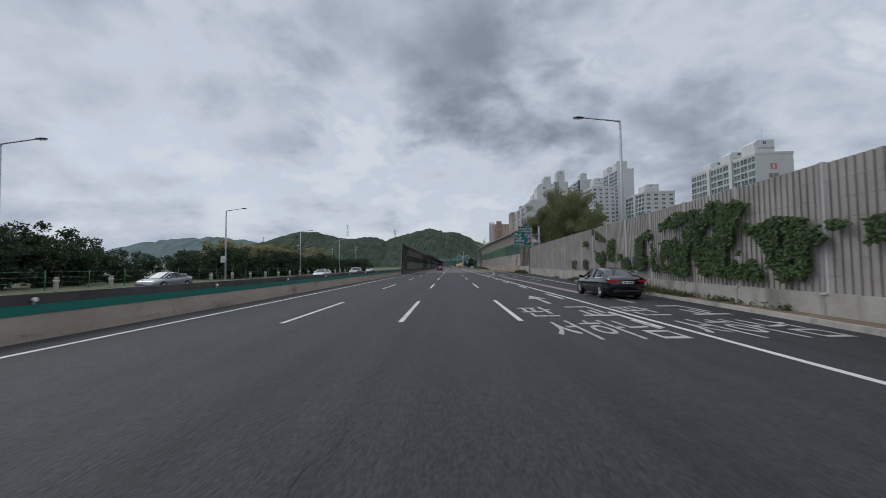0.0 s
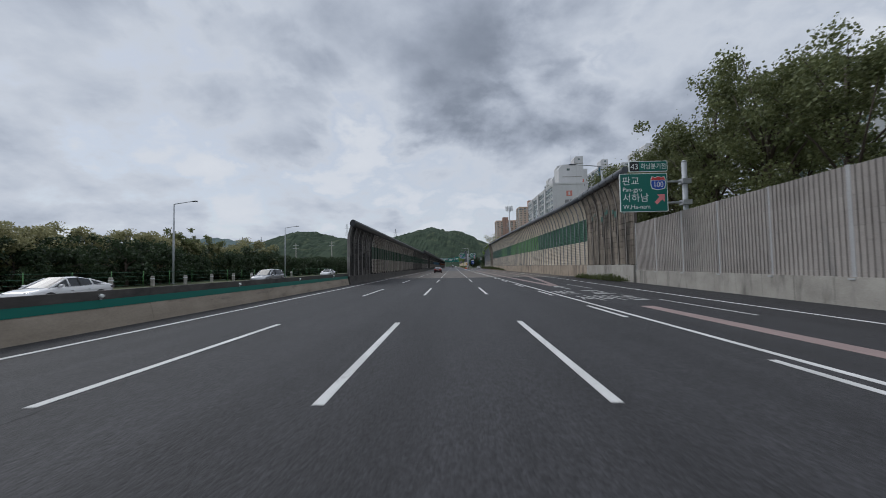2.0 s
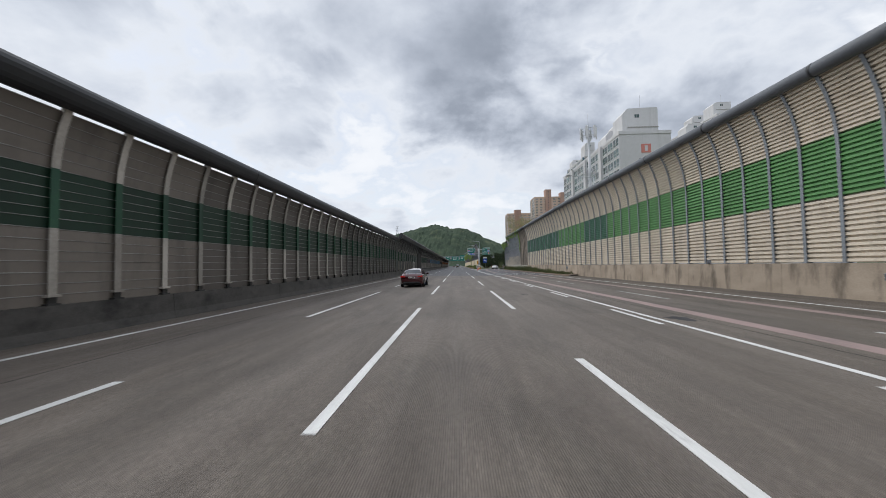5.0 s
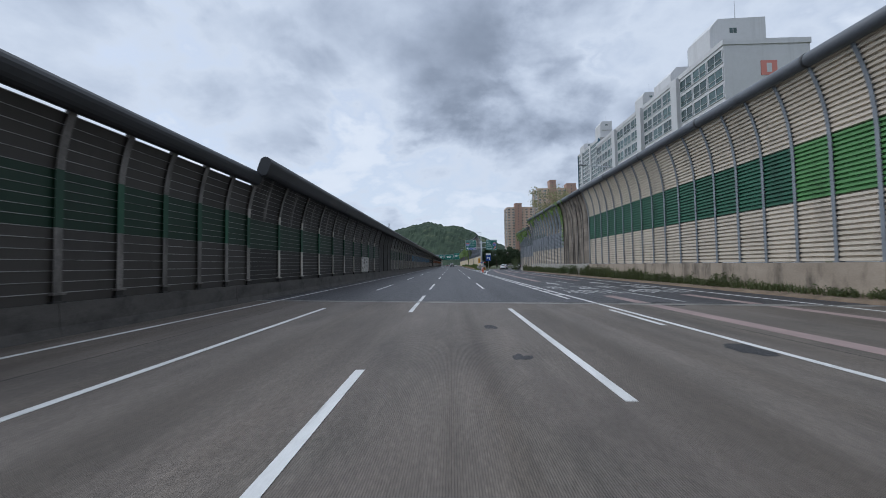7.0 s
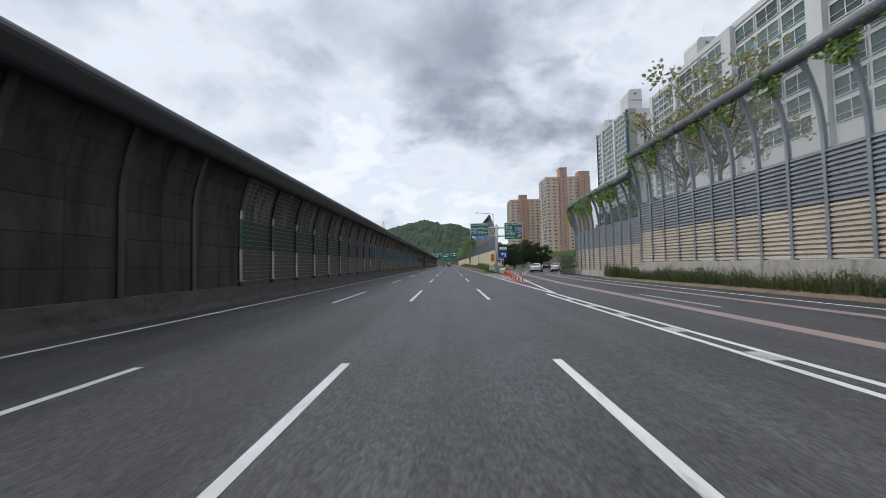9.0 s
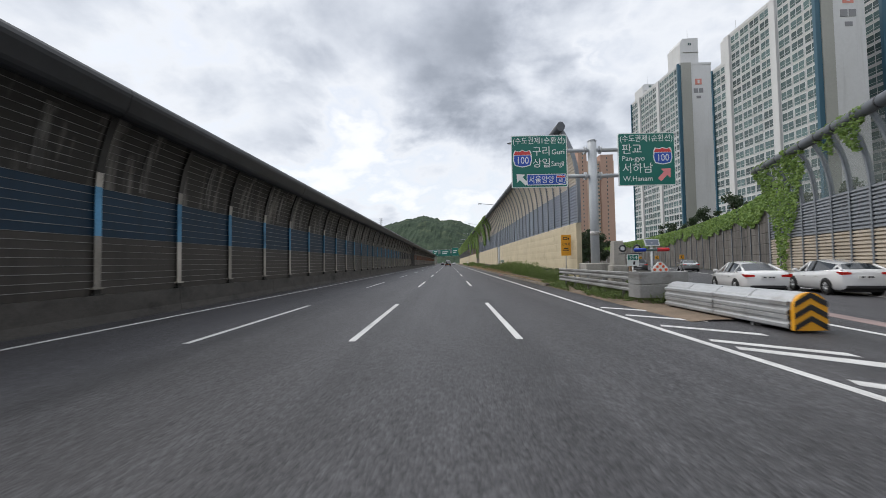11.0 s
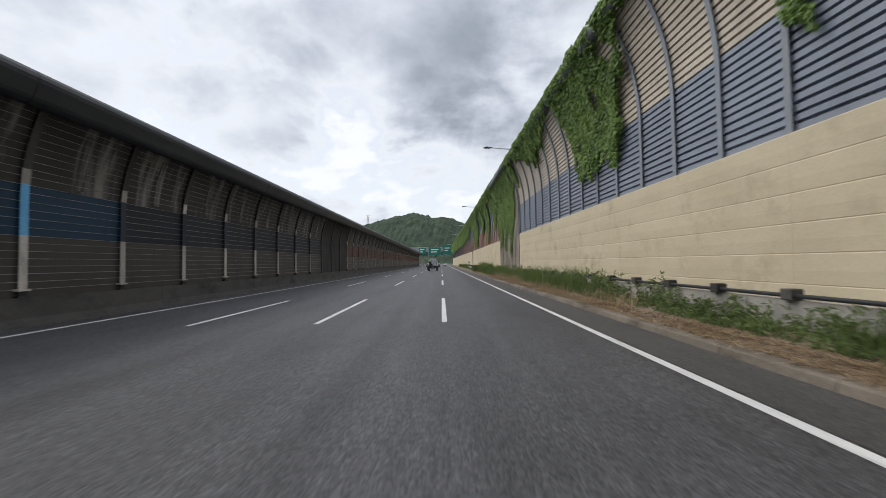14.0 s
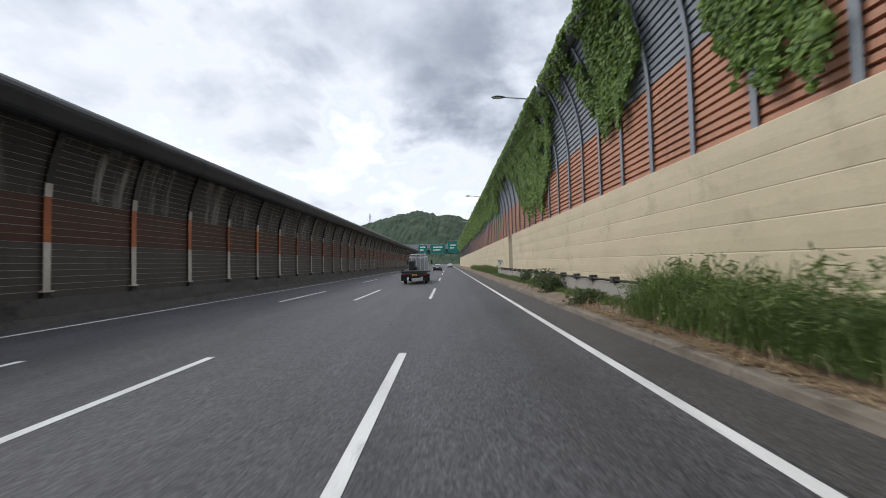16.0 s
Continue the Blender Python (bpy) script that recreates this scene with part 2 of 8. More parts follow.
M["concrete_dark"] = surface("concrete_sooty", (0.04, 0.037, 0.034), (0.1, 0.093, 0.085), rough=0.85, scale=(0.6, 0.6, 0.6), grain=20, bump=0.006, stain=(0.018, 0.017, 0.016), stain_scale=(0.6, 0.6, 0.9), stain_at=(0.46, 0.7))
# sooty blocks; also the painted shade inside slat recesses
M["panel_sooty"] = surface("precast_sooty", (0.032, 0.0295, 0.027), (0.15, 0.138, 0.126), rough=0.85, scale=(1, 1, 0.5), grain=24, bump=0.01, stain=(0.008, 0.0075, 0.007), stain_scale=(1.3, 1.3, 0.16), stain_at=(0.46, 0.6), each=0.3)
M["panel_stone"] = surface("precast_weathered", (0.135, 0.112, 0.088), (0.33, 0.285, 0.23), rough=0.85, scale=(1.5, 1.5, 0.5), grain=24, bump=0.01, stain=(0.05, 0.043, 0.036), stain_scale=(1.3, 1.3, 0.13), stain_at=(0.46, 0.62), each=0.15)
M["wall_grey"] = surface("ribbed_wall_grey", (0.238, 0.219, 0.203), (0.365, 0.338, 0.314), rough=0.8, scale=(0.6, 0.6, 0.6), grain=25, bump=0.005, stain=(0.17, 0.165, 0.16), stain_scale=(1.5, 1.5, 0.3), stain_at=(0.55, 0.8), each=0.06)
M["yellow_wall"] = surface("cream_concrete", (0.47, 0.4, 0.272), (0.61, 0.525, 0.37), rough=0.75, scale=(0.5, 0.5, 0.8), grain=20, bump=0.003, stain=(0.34, 0.285, 0.19), stain_scale=(0.8, 0.9, 0.9), stain_at=(0.56, 0.8))


def louvre_paint(name, col, dirt=0.35, metal=0.0):
    low = tuple(c * 0.8 for c in col)
    return surface(name, low, col, rough=0.55, metal=metal, scale=(0.5, 0.5, 1.2), grain=9, stain=tuple(c * dirt for c in col), stain_scale=(1.3, 1.3, 0.3), stain_at=(0.52, 0.82), each=0.07)


M["lv_beige"] = louvre_paint("louvre_beige", (0.62, 0.55, 0.45), 0.5)
M["lv_green"] = louvre_paint("louvre_green", (0.03, 0.13, 0.075))
M["lv_bright"] = louvre_paint("louvre_bright_green", (0.1, 0.265, 0.085), 0.5)
M["lv_teal"] = louvre_paint("louvre_teal", (0.025, 0.1, 0.075))
M["lv_blue"] = louvre_paint("louvre_blue_grey", (0.215, 0.245, 0.3), 0.6)
M["lv_tan"] = louvre_paint("louvre_tan", (0.53, 0.465, 0.38), 0.55)
M["lv_orange"] = louvre_paint("louvre_orange", (0.44, 0.205, 0.12), 0.5)
M["lv_slate"] = louvre_paint("louvre_slate", (0.26, 0.28, 0.31), 0.55)
# left panels: soot plus the shade of their sunless side, both in the colour
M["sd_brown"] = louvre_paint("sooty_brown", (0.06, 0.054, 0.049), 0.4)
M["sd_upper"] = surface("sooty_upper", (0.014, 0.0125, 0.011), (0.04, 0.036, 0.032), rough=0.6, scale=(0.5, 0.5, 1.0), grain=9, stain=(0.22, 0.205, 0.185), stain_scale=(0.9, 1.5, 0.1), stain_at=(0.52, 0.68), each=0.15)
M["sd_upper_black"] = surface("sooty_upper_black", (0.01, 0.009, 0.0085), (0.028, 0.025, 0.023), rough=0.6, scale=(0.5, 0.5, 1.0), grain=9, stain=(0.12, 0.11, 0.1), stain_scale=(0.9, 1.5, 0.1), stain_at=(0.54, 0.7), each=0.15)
M["washed_streak"] = surface("washed_streak", (0.018, 0.017, 0.016), (0.05, 0.047, 0.043), rough=0.6, scale=(1, 2.0, 0.6), grain=11, stain=(0.2, 0.19, 0.175), stain_scale=(1, 7, 0.5), stain_at=(0.46, 0.66), each=0.3)
M["shutter_pale"] = surface("shutter_pale", (0.3, 0.29, 0.275), (0.62, 0.6, 0.58), rough=0.5, scale=(1, 1.2, 3), grain=6, stain=(0.1, 0.095, 0.09), stain_scale=(1, 1.5, 4), stain_at=(0.5, 0.66))
M["post_washed"] = surface("post_washed", (0.09, 0.085, 0.08), (0.3, 0.285, 0.265), rough=0.6, scale=(1, 1, 0.7), grain=12, stain=(0.04, 0.037, 0.034), stain_scale=(2, 2, 0.5), stain_at=(0.5, 0.7), each=0.25)
M["post_stained"] = surface("post_stained", (0.13, 0.115, 0.1), (0.27, 0.25, 0.225), rough=0.6, scale=(1, 1, 0.6), grain=12, stain=(0.06, 0.052, 0.045), stain_scale=(2, 2, 0.3), stain_at=(0.46, 0.66), each=0.2)
M["post_foot"] = surface("post_foot_black", (0.012, 0.012, 0.012), (0.035, 0.033, 0.031), rough=0.7, scale=(2, 2, 2), grain=14)
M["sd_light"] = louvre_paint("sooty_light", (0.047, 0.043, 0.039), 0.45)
M["sd_pale"] = louvre_paint("sooty_pale", (0.24, 0.2, 0.175), 0.3)
M["post_dark"] = surface("post_dark", (0.016, 0.015, 0.014), (0.06, 0.056, 0.052), rough=0.6, scale=(1, 1, 0.7), grain=12, stain=(0.2, 0.19, 0.17), stain_scale=(2, 2, 0.4), stain_at=(0.58, 0.75), each=0.3)
# band paints, darkened for the shaded left side as well as soot
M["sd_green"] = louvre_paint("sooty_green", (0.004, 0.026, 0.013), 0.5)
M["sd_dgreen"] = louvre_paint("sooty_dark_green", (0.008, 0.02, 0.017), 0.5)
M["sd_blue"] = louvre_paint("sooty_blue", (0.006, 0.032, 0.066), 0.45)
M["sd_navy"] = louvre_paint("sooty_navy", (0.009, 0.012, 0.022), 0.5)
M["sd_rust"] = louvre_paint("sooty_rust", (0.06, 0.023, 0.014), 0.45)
# pale, blotchy tone that paints the highlight on each slat's top edge
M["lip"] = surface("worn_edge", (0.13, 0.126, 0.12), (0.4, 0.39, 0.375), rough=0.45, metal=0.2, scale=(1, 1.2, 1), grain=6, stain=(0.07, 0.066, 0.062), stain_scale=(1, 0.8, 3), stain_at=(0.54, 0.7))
M["post_pale"] = surface("post_pale", (0.25, 0.228, 0.2), (0.45, 0.415, 0.37), rough=0.6, scale=(1, 1, 0.7), grain=12, stain=(0.1, 0.095, 0.09), stain_scale=(2, 2, 0.8), stain_at=(0.55, 0.8), each=0.3)
M["post_blue"] = surface("post_blue", (0.06, 0.2, 0.36), (0.12, 0.34, 0.56), rough=0.6, scale=(1, 1, 0.7), grain=12, stain=(0.03, 0.04, 0.05), stain_scale=(2, 2, 0.8), stain_at=(0.52, 0.8), each=0.4)
M["post_rust"] = surface("post_rust", (0.2, 0.06, 0.022), (0.4, 0.125, 0.045), rough=0.6, scale=(1, 1, 0.7), grain=12, stain=(0.04, 0.03, 0.03), stain_scale=(2, 2, 0.8), stain_at=(0.52, 0.8), each=0.4)
M["post_green"] = surface("post_green", (0.008, 0.04, 0.025), (0.02, 0.08, 0.04), rough=0.6, scale=(1, 1, 0.7), grain=12, each=0.4)
M["post_navy"] = surface("post_navy", (0.012, 0.016, 0.028), (0.03, 0.036, 0.055), rough=0.6, scale=(1, 1, 0.7), grain=12, each=0.4)
M["post_sooty"] = surface("post_sooty", (0.06, 0.056, 0.052), (0.22, 0.205, 0.19), rough=0.6, scale=(1, 1, 0.7), grain=12, stain=(0.04, 0.037, 0.034), stain_scale=(2, 2, 0.5), stain_at=(0.45, 0.7), each=0.25)
M["post_grey"] = surface("post_galvanised", (0.17, 0.188, 0.21), (0.26, 0.283, 0.31), rough=0.5, metal=0.2, scale=(1, 1, 0.6), grain=10, stain=(0.12, 0.12, 0.125), stain_scale=(2, 2, 0.4), stain_at=(0.6, 0.85))
M["cap_dark"] = surface("cap_dark", (0.014, 0.015, 0.017), (0.032, 0.034, 0.038), rough=0.5, scale=(0.6, 0.6, 0.6), grain=10, stain=(0.012, 0.012, 0.012), stain_scale=(1, 0.5, 1))
M["cap_grey"] = surface("cap_grey", (0.065, 0.072, 0.083), (0.11, 0.12, 0.135), rough=0.45, scale=(0.6, 0.6, 0.6), grain=10, stain=(0.045, 0.047, 0.05), stain_scale=(1, 0.5, 1))
M["steel"] = surface("galvanised_steel", (0.38, 0.39, 0.4), (0.55, 0.56, 0.57), rough=0.45, metal=0.6, scale=(1, 1, 1), grain=12, stain=(0.25, 0.23, 0.21), stain_scale=(1, 0.6, 2), stain_at=(0.6, 0.85))
M["rail_steel"] = surface("rail_weathered", (0.22, 0.222, 0.22), (0.36, 0.36, 0.355), rough=0.55, metal=0.35, scale=(1, 1, 1), grain=12, stain=(0.13, 0.12, 0.11), stain_scale=(1, 0.5, 3), stain_at=(0.5, 0.75))
M["pole"] = surface("pole_grey", (0.34, 0.36, 0.38), (0.46, 0.48, 0.5), rough=0.5, metal=0.2, scale=(1, 1, 0.4), grain=9)
M["dirt"] = surface("verge_soil", (0.1, 0.075, 0.052), (0.23, 0.17, 0.12), rough=0.95, scale=(0.7, 0.7, 0.7), grain=9, bump=0.03, bump_scale=6, stain=(0.07, 0.06, 0.045), stain_scale=(1.2, 1.2, 1.2))
M["grass_ground"] = surface("rough_ground", (0.045, 0.06, 0.025), (0.12, 0.13, 0.06), rough=0.95, scale=(0.05, 0.05, 0.05), grain=2.5, bump=0.05, bump_scale=3)
M["wood_hill"] = surface("hill_woods", (0.023, 0.036, 0.028), (0.07, 0.095, 0.063), rough=0.95, scale=(0.06, 0.06, 0.06), grain=0.35, bump=1.8, bump_scale=0.25, stain=(0.092, 0.11, 0.068), stain_scale=(0.03, 0.03, 0.04), stain_at=(0.55, 0.7), spec=0.1)
# distance haze is mixed into this pale blue-green
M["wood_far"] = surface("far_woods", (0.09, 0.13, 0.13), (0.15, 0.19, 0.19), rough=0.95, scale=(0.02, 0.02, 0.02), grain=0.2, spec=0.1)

M["post_wall"] = surface("post_wall", (0.36, 0.365, 0.37), (0.46, 0.465, 0.47), rough=0.6, scale=(1, 1, 0.6), grain=10, stain=(0.28, 0.28, 0.28), stain_scale=(2, 2, 0.4), stain_at=(0.6, 0.85))
M["joint_concrete"] = surface("joint_concrete", (0.15, 0.142, 0.13), (0.31, 0.295, 0.275), rough=0.85, scale=(1.2, 1.2, 1), grain=14, bump=0.01, stain=(0.05, 0.048, 0.045), stain_scale=(1.5, 2.5, 1), stain_at=(0.5, 0.7))
M["panel_slab"] = surface("slab_weathered", (0.175, 0.142, 0.113), (0.36, 0.305, 0.255), rough=0.85, scale=(1.5, 1.5, 0.4), grain=24, bump=0.008, stain=(0.08, 0.072, 0.066), stain_scale=(1.6, 1.6, 0.2), stain_at=(0.5, 0.72), each=0.08)
M["kerb"] = surface("kerb_concrete", (0.11, 0.092, 0.073), (0.23, 0.195, 0.155), rough=0.9, scale=(1, 0.7, 1), grain=16, bump=0.006, stain=(0.07, 0.056, 0.042), stain_scale=(2, 0.7, 2), stain_at=(0.48, 0.68))
M["sd_mid"] = louvre_paint("sooty_mid", (0.19, 0.165, 0.142), 0.45)
M["sd_tan"] = louvre_paint("sooty_tan", (0.115, 0.1, 0.088), 0.45)
# soot and shaded side together in one near-black tone
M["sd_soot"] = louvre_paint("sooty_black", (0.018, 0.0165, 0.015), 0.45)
M["parapet_stained"] = surface("parapet_stained", (0.25, 0.203, 0.155), (0.42, 0.35, 0.275), rough=0.85, scale=(0.5, 0.5, 1.0), grain=18, bump=0.006, stain=(0.09, 0.074, 0.058), stain_scale=(0.9, 1.1, 0.3), stain_at=(0.5, 0.7), each=0.08)
M["panel_dim"] = surface("slab_dark", (0.085, 0.078, 0.07), (0.19, 0.175, 0.16), rough=0.85, scale=(1.5, 1.5, 0.4), grain=24, bump=0.008, stain=(0.035, 0.032, 0.03), stain_scale=(1.2, 1.2, 0.2), stain_at=(0.48, 0.7), each=0.12)
M["panel_black"] = surface("precast_black", (0.016, 0.0145, 0.013), (0.05, 0.046, 0.042), rough=0.85, scale=(1, 1, 0.5), grain=24, bump=0.01, stain=(0.008, 0.0075, 0.007), stain_scale=(1.6, 1.6, 0.2), stain_at=(0.48, 0.66), each=0.2)
M["shoulder"] = road_material("shoulder_asphalt", (0.026, 0.0245, 0.024), (0.115, 0.109, 0.107), (0.8, 0.8, 0.8))
def glass(name, tint=(0.7, 0.8, 0.78), alpha=0.55):
    m = bpy.data.materials.new(name)
    m.use_nodes = True
    nt = m.node_tree
    b = nt.nodes["Principled BSDF"]
    b.inputs["Base Color"].default_value, b.inputs["Roughness"].default_value = (*tint, 1), 0.12
    tr = node(nt, "ShaderNodeBsdfTransparent")
    mx = node(nt, "ShaderNodeMixShader")
    mx.inputs[0].default_value = alpha
    nt.links.new(tr.outputs[0], mx.inputs[1])
    nt.links.new(b.outputs[0], mx.inputs[2])
    nt.links.new(mx.outputs[0], nt.nodes["Material Output"].inputs[0])
    return m


M["clear"] = glass("dusty_clear_pane", (0.26, 0.29, 0.28), 0.22)

# ---- mesh tools ----
import collections
def mesh(name, bm, mat):
    me = bpy.data.meshes.new(name)
    bm.to_mesh(me)
    bm.free()
    for m in (mat if isinstance(mat, (list, tuple)) else [mat]):
        me.materials.append(m)
    return me


def part(name, bm, mat, parent=None, label="", at=None, smooth=False):
    """Links a bmesh (or a shared mesh) as one object under a thing or a part."""
    me = bm if isinstance(bm, bpy.types.Mesh) else mesh(name, bm, mat)
    ob = new(name, me)
    ob.parent = parent
    if at is not None:
        ob.matrix_basis = at if isinstance(at, Matrix) else Matrix.Translation(at)
    if smooth:
        for p in me.polygons:
            p.use_smooth = True
    if label:
        ob["label"] = label
    return ob


def thing(name, at=(0, 0, 0), label="", category="", group="", kind="", turn=0):
    ob = new(name)
    ob.matrix_basis = at if isinstance(at, Matrix) else pose(*at, 0, 0, turn)
    return tagged(ob, label, category, group, kind)


def box(bm, x0, x1, y0, y1, z0, z1, mi=0, bevel=0.0):
    v = [bm.verts.new((x, y, z)) for z in (z0, z1) for y in (y0, y1) for x in (x0, x1)]
    fs = [bm.faces.new([v[i] for i in q]) for q in ((0, 2, 3, 1), (4, 5, 7, 6), (0, 1, 5, 4), (2, 6, 7, 3), (0, 4, 6, 2), (1, 3, 7, 5))]
    for f in fs:
        f.material_index = mi
    if bevel:
        bmesh.ops.bevel(bm, geom=list({e for f in fs for e in f.edges}), offset=bevel, segments=1, affect="EDGES")
    return fs


def boxed(*a, bevel=0.0):
    bm = bmesh.new()
    box(bm, *a, bevel=bevel)
    return bm


def prism(bm, outline, y0, y1, mi=0):
    """A closed outline of (x, z) drawn out along y."""
    a = [bm.verts.new((x, y0, z)) for x, z in outline]
    b = [bm.verts.new((x, y1, z)) for x, z in outline]
    n = len(a)
    fs = [bm.faces.new((a[i], a[(i + 1) % n], b[(i + 1) % n], b[i])) for i in range(n)]
    fs += [bm.faces.new(a[::-1]), bm.faces.new(b)]
    for f in fs:
        f.material_index = mi
    bmesh.ops.recalc_face_normals(bm, faces=fs)
    return fs


def sheet(bm, rows, mi=0):
    """A surface through rows of points."""
    vs = [[bm.verts.new(p) for p in r] for r in rows]
    fs = []
    for r0, r1 in zip(vs, vs[1:]):
        for i in range(len(r0) - 1):
            f = bm.faces.new((r0[i], r0[i + 1], r1[i + 1], r1[i]))
            f.material_index = mi
            fs.append(f)
    return fs


def tube(bm, pts, radii, sides=10, mi=0, squash=1.0):
    """A round bar along points."""
    pts = [Vector(p) for p in pts]
    if isinstance(radii, (int, float)):
        radii = [radii] * len(pts)
    rings = []
    for i, p in enumerate(pts):
        d = (pts[min(i + 1, len(pts) - 1)] - pts[max(i - 1, 0)]).normalized()
        side = d.cross(Vector((0, 0, 1)) if abs(d.z) < 0.95 else Vector((0, 1, 0))).normalized()
        top = side.cross(d)
        rings.append([bm.verts.new(p + radii[i] * (math.cos(a) * side + squash * math.sin(a) * top)) for a in [2 * math.pi * k / sides for k in range(sides)]])
    fs = []
    for r0, r1 in zip(rings, rings[1:]):
        fs += [bm.faces.new((r0[k], r0[(k + 1) % sides], r1[(k + 1) % sides], r1[k])) for k in range(sides)]
    fs += [bm.faces.new(rings[0][::-1]), bm.faces.new(rings[-1])]
    for f in fs:
        f.material_index = mi
        f.smooth = len(f.verts) == 4
    return fs


def tubed(*a, **k):
    bm = bmesh.new()
    tube(bm, *a, **k)
    return bm


def flat(pts, z, mat, name, parent, thick=0.006):
    """Paint on the road: an outline in plan with its small thickness."""
    bm = bmesh.new()
    lo = [bm.verts.new((x, y, z - thick)) for x, y in pts]
    hi = [bm.verts.new((x, y, z)) for x, y in pts]
    n = len(pts)
    bm.faces.new(hi)
    for i in range(n):
        bm.faces.new((lo[i], lo[(i + 1) % n], hi[(i + 1) % n], hi[i]))
    bmesh.ops.recalc_face_normals(bm, faces=bm.faces[:])
    return part(name, bm, mat, parent)

# ---- ground and road ----
def polygon_sheet(pts, z, bm=None):
    bm = bm or bmesh.new()
    bm.faces.new([bm.verts.new((x, y, z)) for x, y in pts])
    bm.normal_update()
    bmesh.ops.triangulate(bm, faces=bm.faces[:])
    bmesh.ops.recalc_face_normals(bm, faces=bm.faces[:])
    return bm


def strip_sheet(x0, x1, y0, y1, z, step=12.0):
    bm = bmesh.new()
    n = max(2, int((y1 - y0) / step))
    sheet(bm, [[(x0, y0 + (y1 - y0) * i / n, z), (x1, y0 + (y1 - y0) * i / n, z)] for i in range(n + 1)])
    bmesh.ops.recalc_face_normals(bm, faces=bm.faces[:])
    for f in bm.faces:
        if f.normal.z < 0:
            f.normal_flip()
    return bm


tagged(part("ground", strip_sheet(-2500, 2500, -600, 4000, -0.12, 400), M["grass_ground"]), "rough green and brown ground beside the highway", "ground", kind="structure")
JOINT_1, JOINT_2 = 95.9, 167.0
# the carriageway widens to the right before the exit, which then swings away behind the island
RAMP_OUT = [(16.0, 167), (16.0, 232), (17.0, 246), (20.2, 256), (25.5, 269), (31, 281), (42.5, 310), (52.5, 345), (58.5, 380), (58, 430), (45, 480)]
RAMP_IN = [(9.0, 266), (12.5, 275), (20, 290), (32, 318), (42, 348), (47, 382), (46, 425), (35, 468)]
def far_road():
    bm = polygon_sheet([(-10.5, JOINT_2 + 2.5), (16.1, JOINT_2 - 3.82), (16.0, 232), (9.0, 266), (8.8, 300), (8.8, 900), (-10.5, 900)], 0.0)
    polygon_sheet([(16.0, 232), (17.0, 246), (20.2, 256), (25.5, 269), (12.5, 275), (9.0, 266)], 0.0, bm)
    sheet(bm, [[(*a, 0.0), (*b, 0.0)] for a, b in zip(RAMP_IN[1:], RAMP_OUT[4:])])
    bmesh.ops.remove_doubles(bm, verts=bm.verts[:], dist=0.002)
    for f in bm.faces:
        f.normal_update()
        if f.normal.z < 0:
            f.normal_flip()
    return bm


road_1 = tagged(part("road_asphalt_near", polygon_sheet([(-10.5, -80), (4.5, -80), (9.5, 0), (15.4, 75), (16.1, 87), (16.1, JOINT_1 - 2.2), (-10.5, JOINT_1 + 1.8)], 0.0), M["asphalt"]), "dark worn asphalt carriageway with wheel tracks", "road", kind="structure")
deck = tagged(part("road_concrete_deck", polygon_sheet([(-10.5, JOINT_1 + 1.8), (16.1, JOINT_1 - 2.2), (16.1, JOINT_2 - 3.82), (-10.5, JOINT_2 + 2.5)], 0.0), M["deck"]), "grooved pale concrete bridge deck", "road", kind="structure")
road_2 = tagged(part("road_asphalt_far", far_road(), M["asphalt_new"]), "dark newer asphalt carriageway with exit ramp", "road", kind="structure")
opposite = tagged(part("opposite_road", strip_sheet(-32, -11.3, -150, 900, -0.02, 60), M["asphalt"]), "asphalt carriageway of the opposite direction", "road", kind="structure")


def joint(y, a, b, name):
    t = thing(name, label="steel expansion joint across the road with concrete edges", category="joint", kind="structure")
    for dy, w, m, z in ((0.0, 0.12, M["cap_dark"], 0.006), (-0.18, 0.2, M["joint_concrete"], 0.009), (0.17, 0.22, M["joint_concrete"], 0.009), (0.36, 0.14, M["asphalt"], 0.007)):
        flat([(-10.3, y + a + dy - w / 2), (16, y - b + dy - w / 2), (16, y - b + dy + w / 2), (-10.3, y + a + dy + w / 2)], z, m, "joint_strip", t)


tagged(part("road_shoulder", strip_sheet(5.42, 6.62, 268, 560, 0.003, 24), M["shoulder"]), "smooth brownish asphalt shoulder", "road", kind="structure")
joint(JOINT_1, 1.78, 2.2, "expansion_joint_near")
joint(JOINT_2, 2.46, 3.8, "expansion_joint_far")

# ---- lane markings ----
def dashes(x, spans, width, name, label, mat, z=0.008):
    t = thing(name, label=label, category="lane line", group="lane lines", kind="structure")
    shared = {}
    for y0, y1 in spans:
        n = round(y1 - y0, 1)
        if n not in shared:
            shared[n] = mesh("dash", boxed(-width / 2, width / 2, 0, n, -0.006, 0), mat)
        part("dash", shared[n], mat, t, at=(x, y0, z))
    return t


def solid(pts, width, name, label, mat, z=0.008):
    left = [(x - width / 2, y) for x, y in pts]
    right = [(x + width / 2, y) for x, y in pts]
    t = thing(name, label=label, category="lane line", group="lane lines", kind="structure")
    for i in range(len(pts) - 1):
        flat([left[i], right[i], right[i + 1], left[i + 1]], z, mat, "stripe", t)
    return t


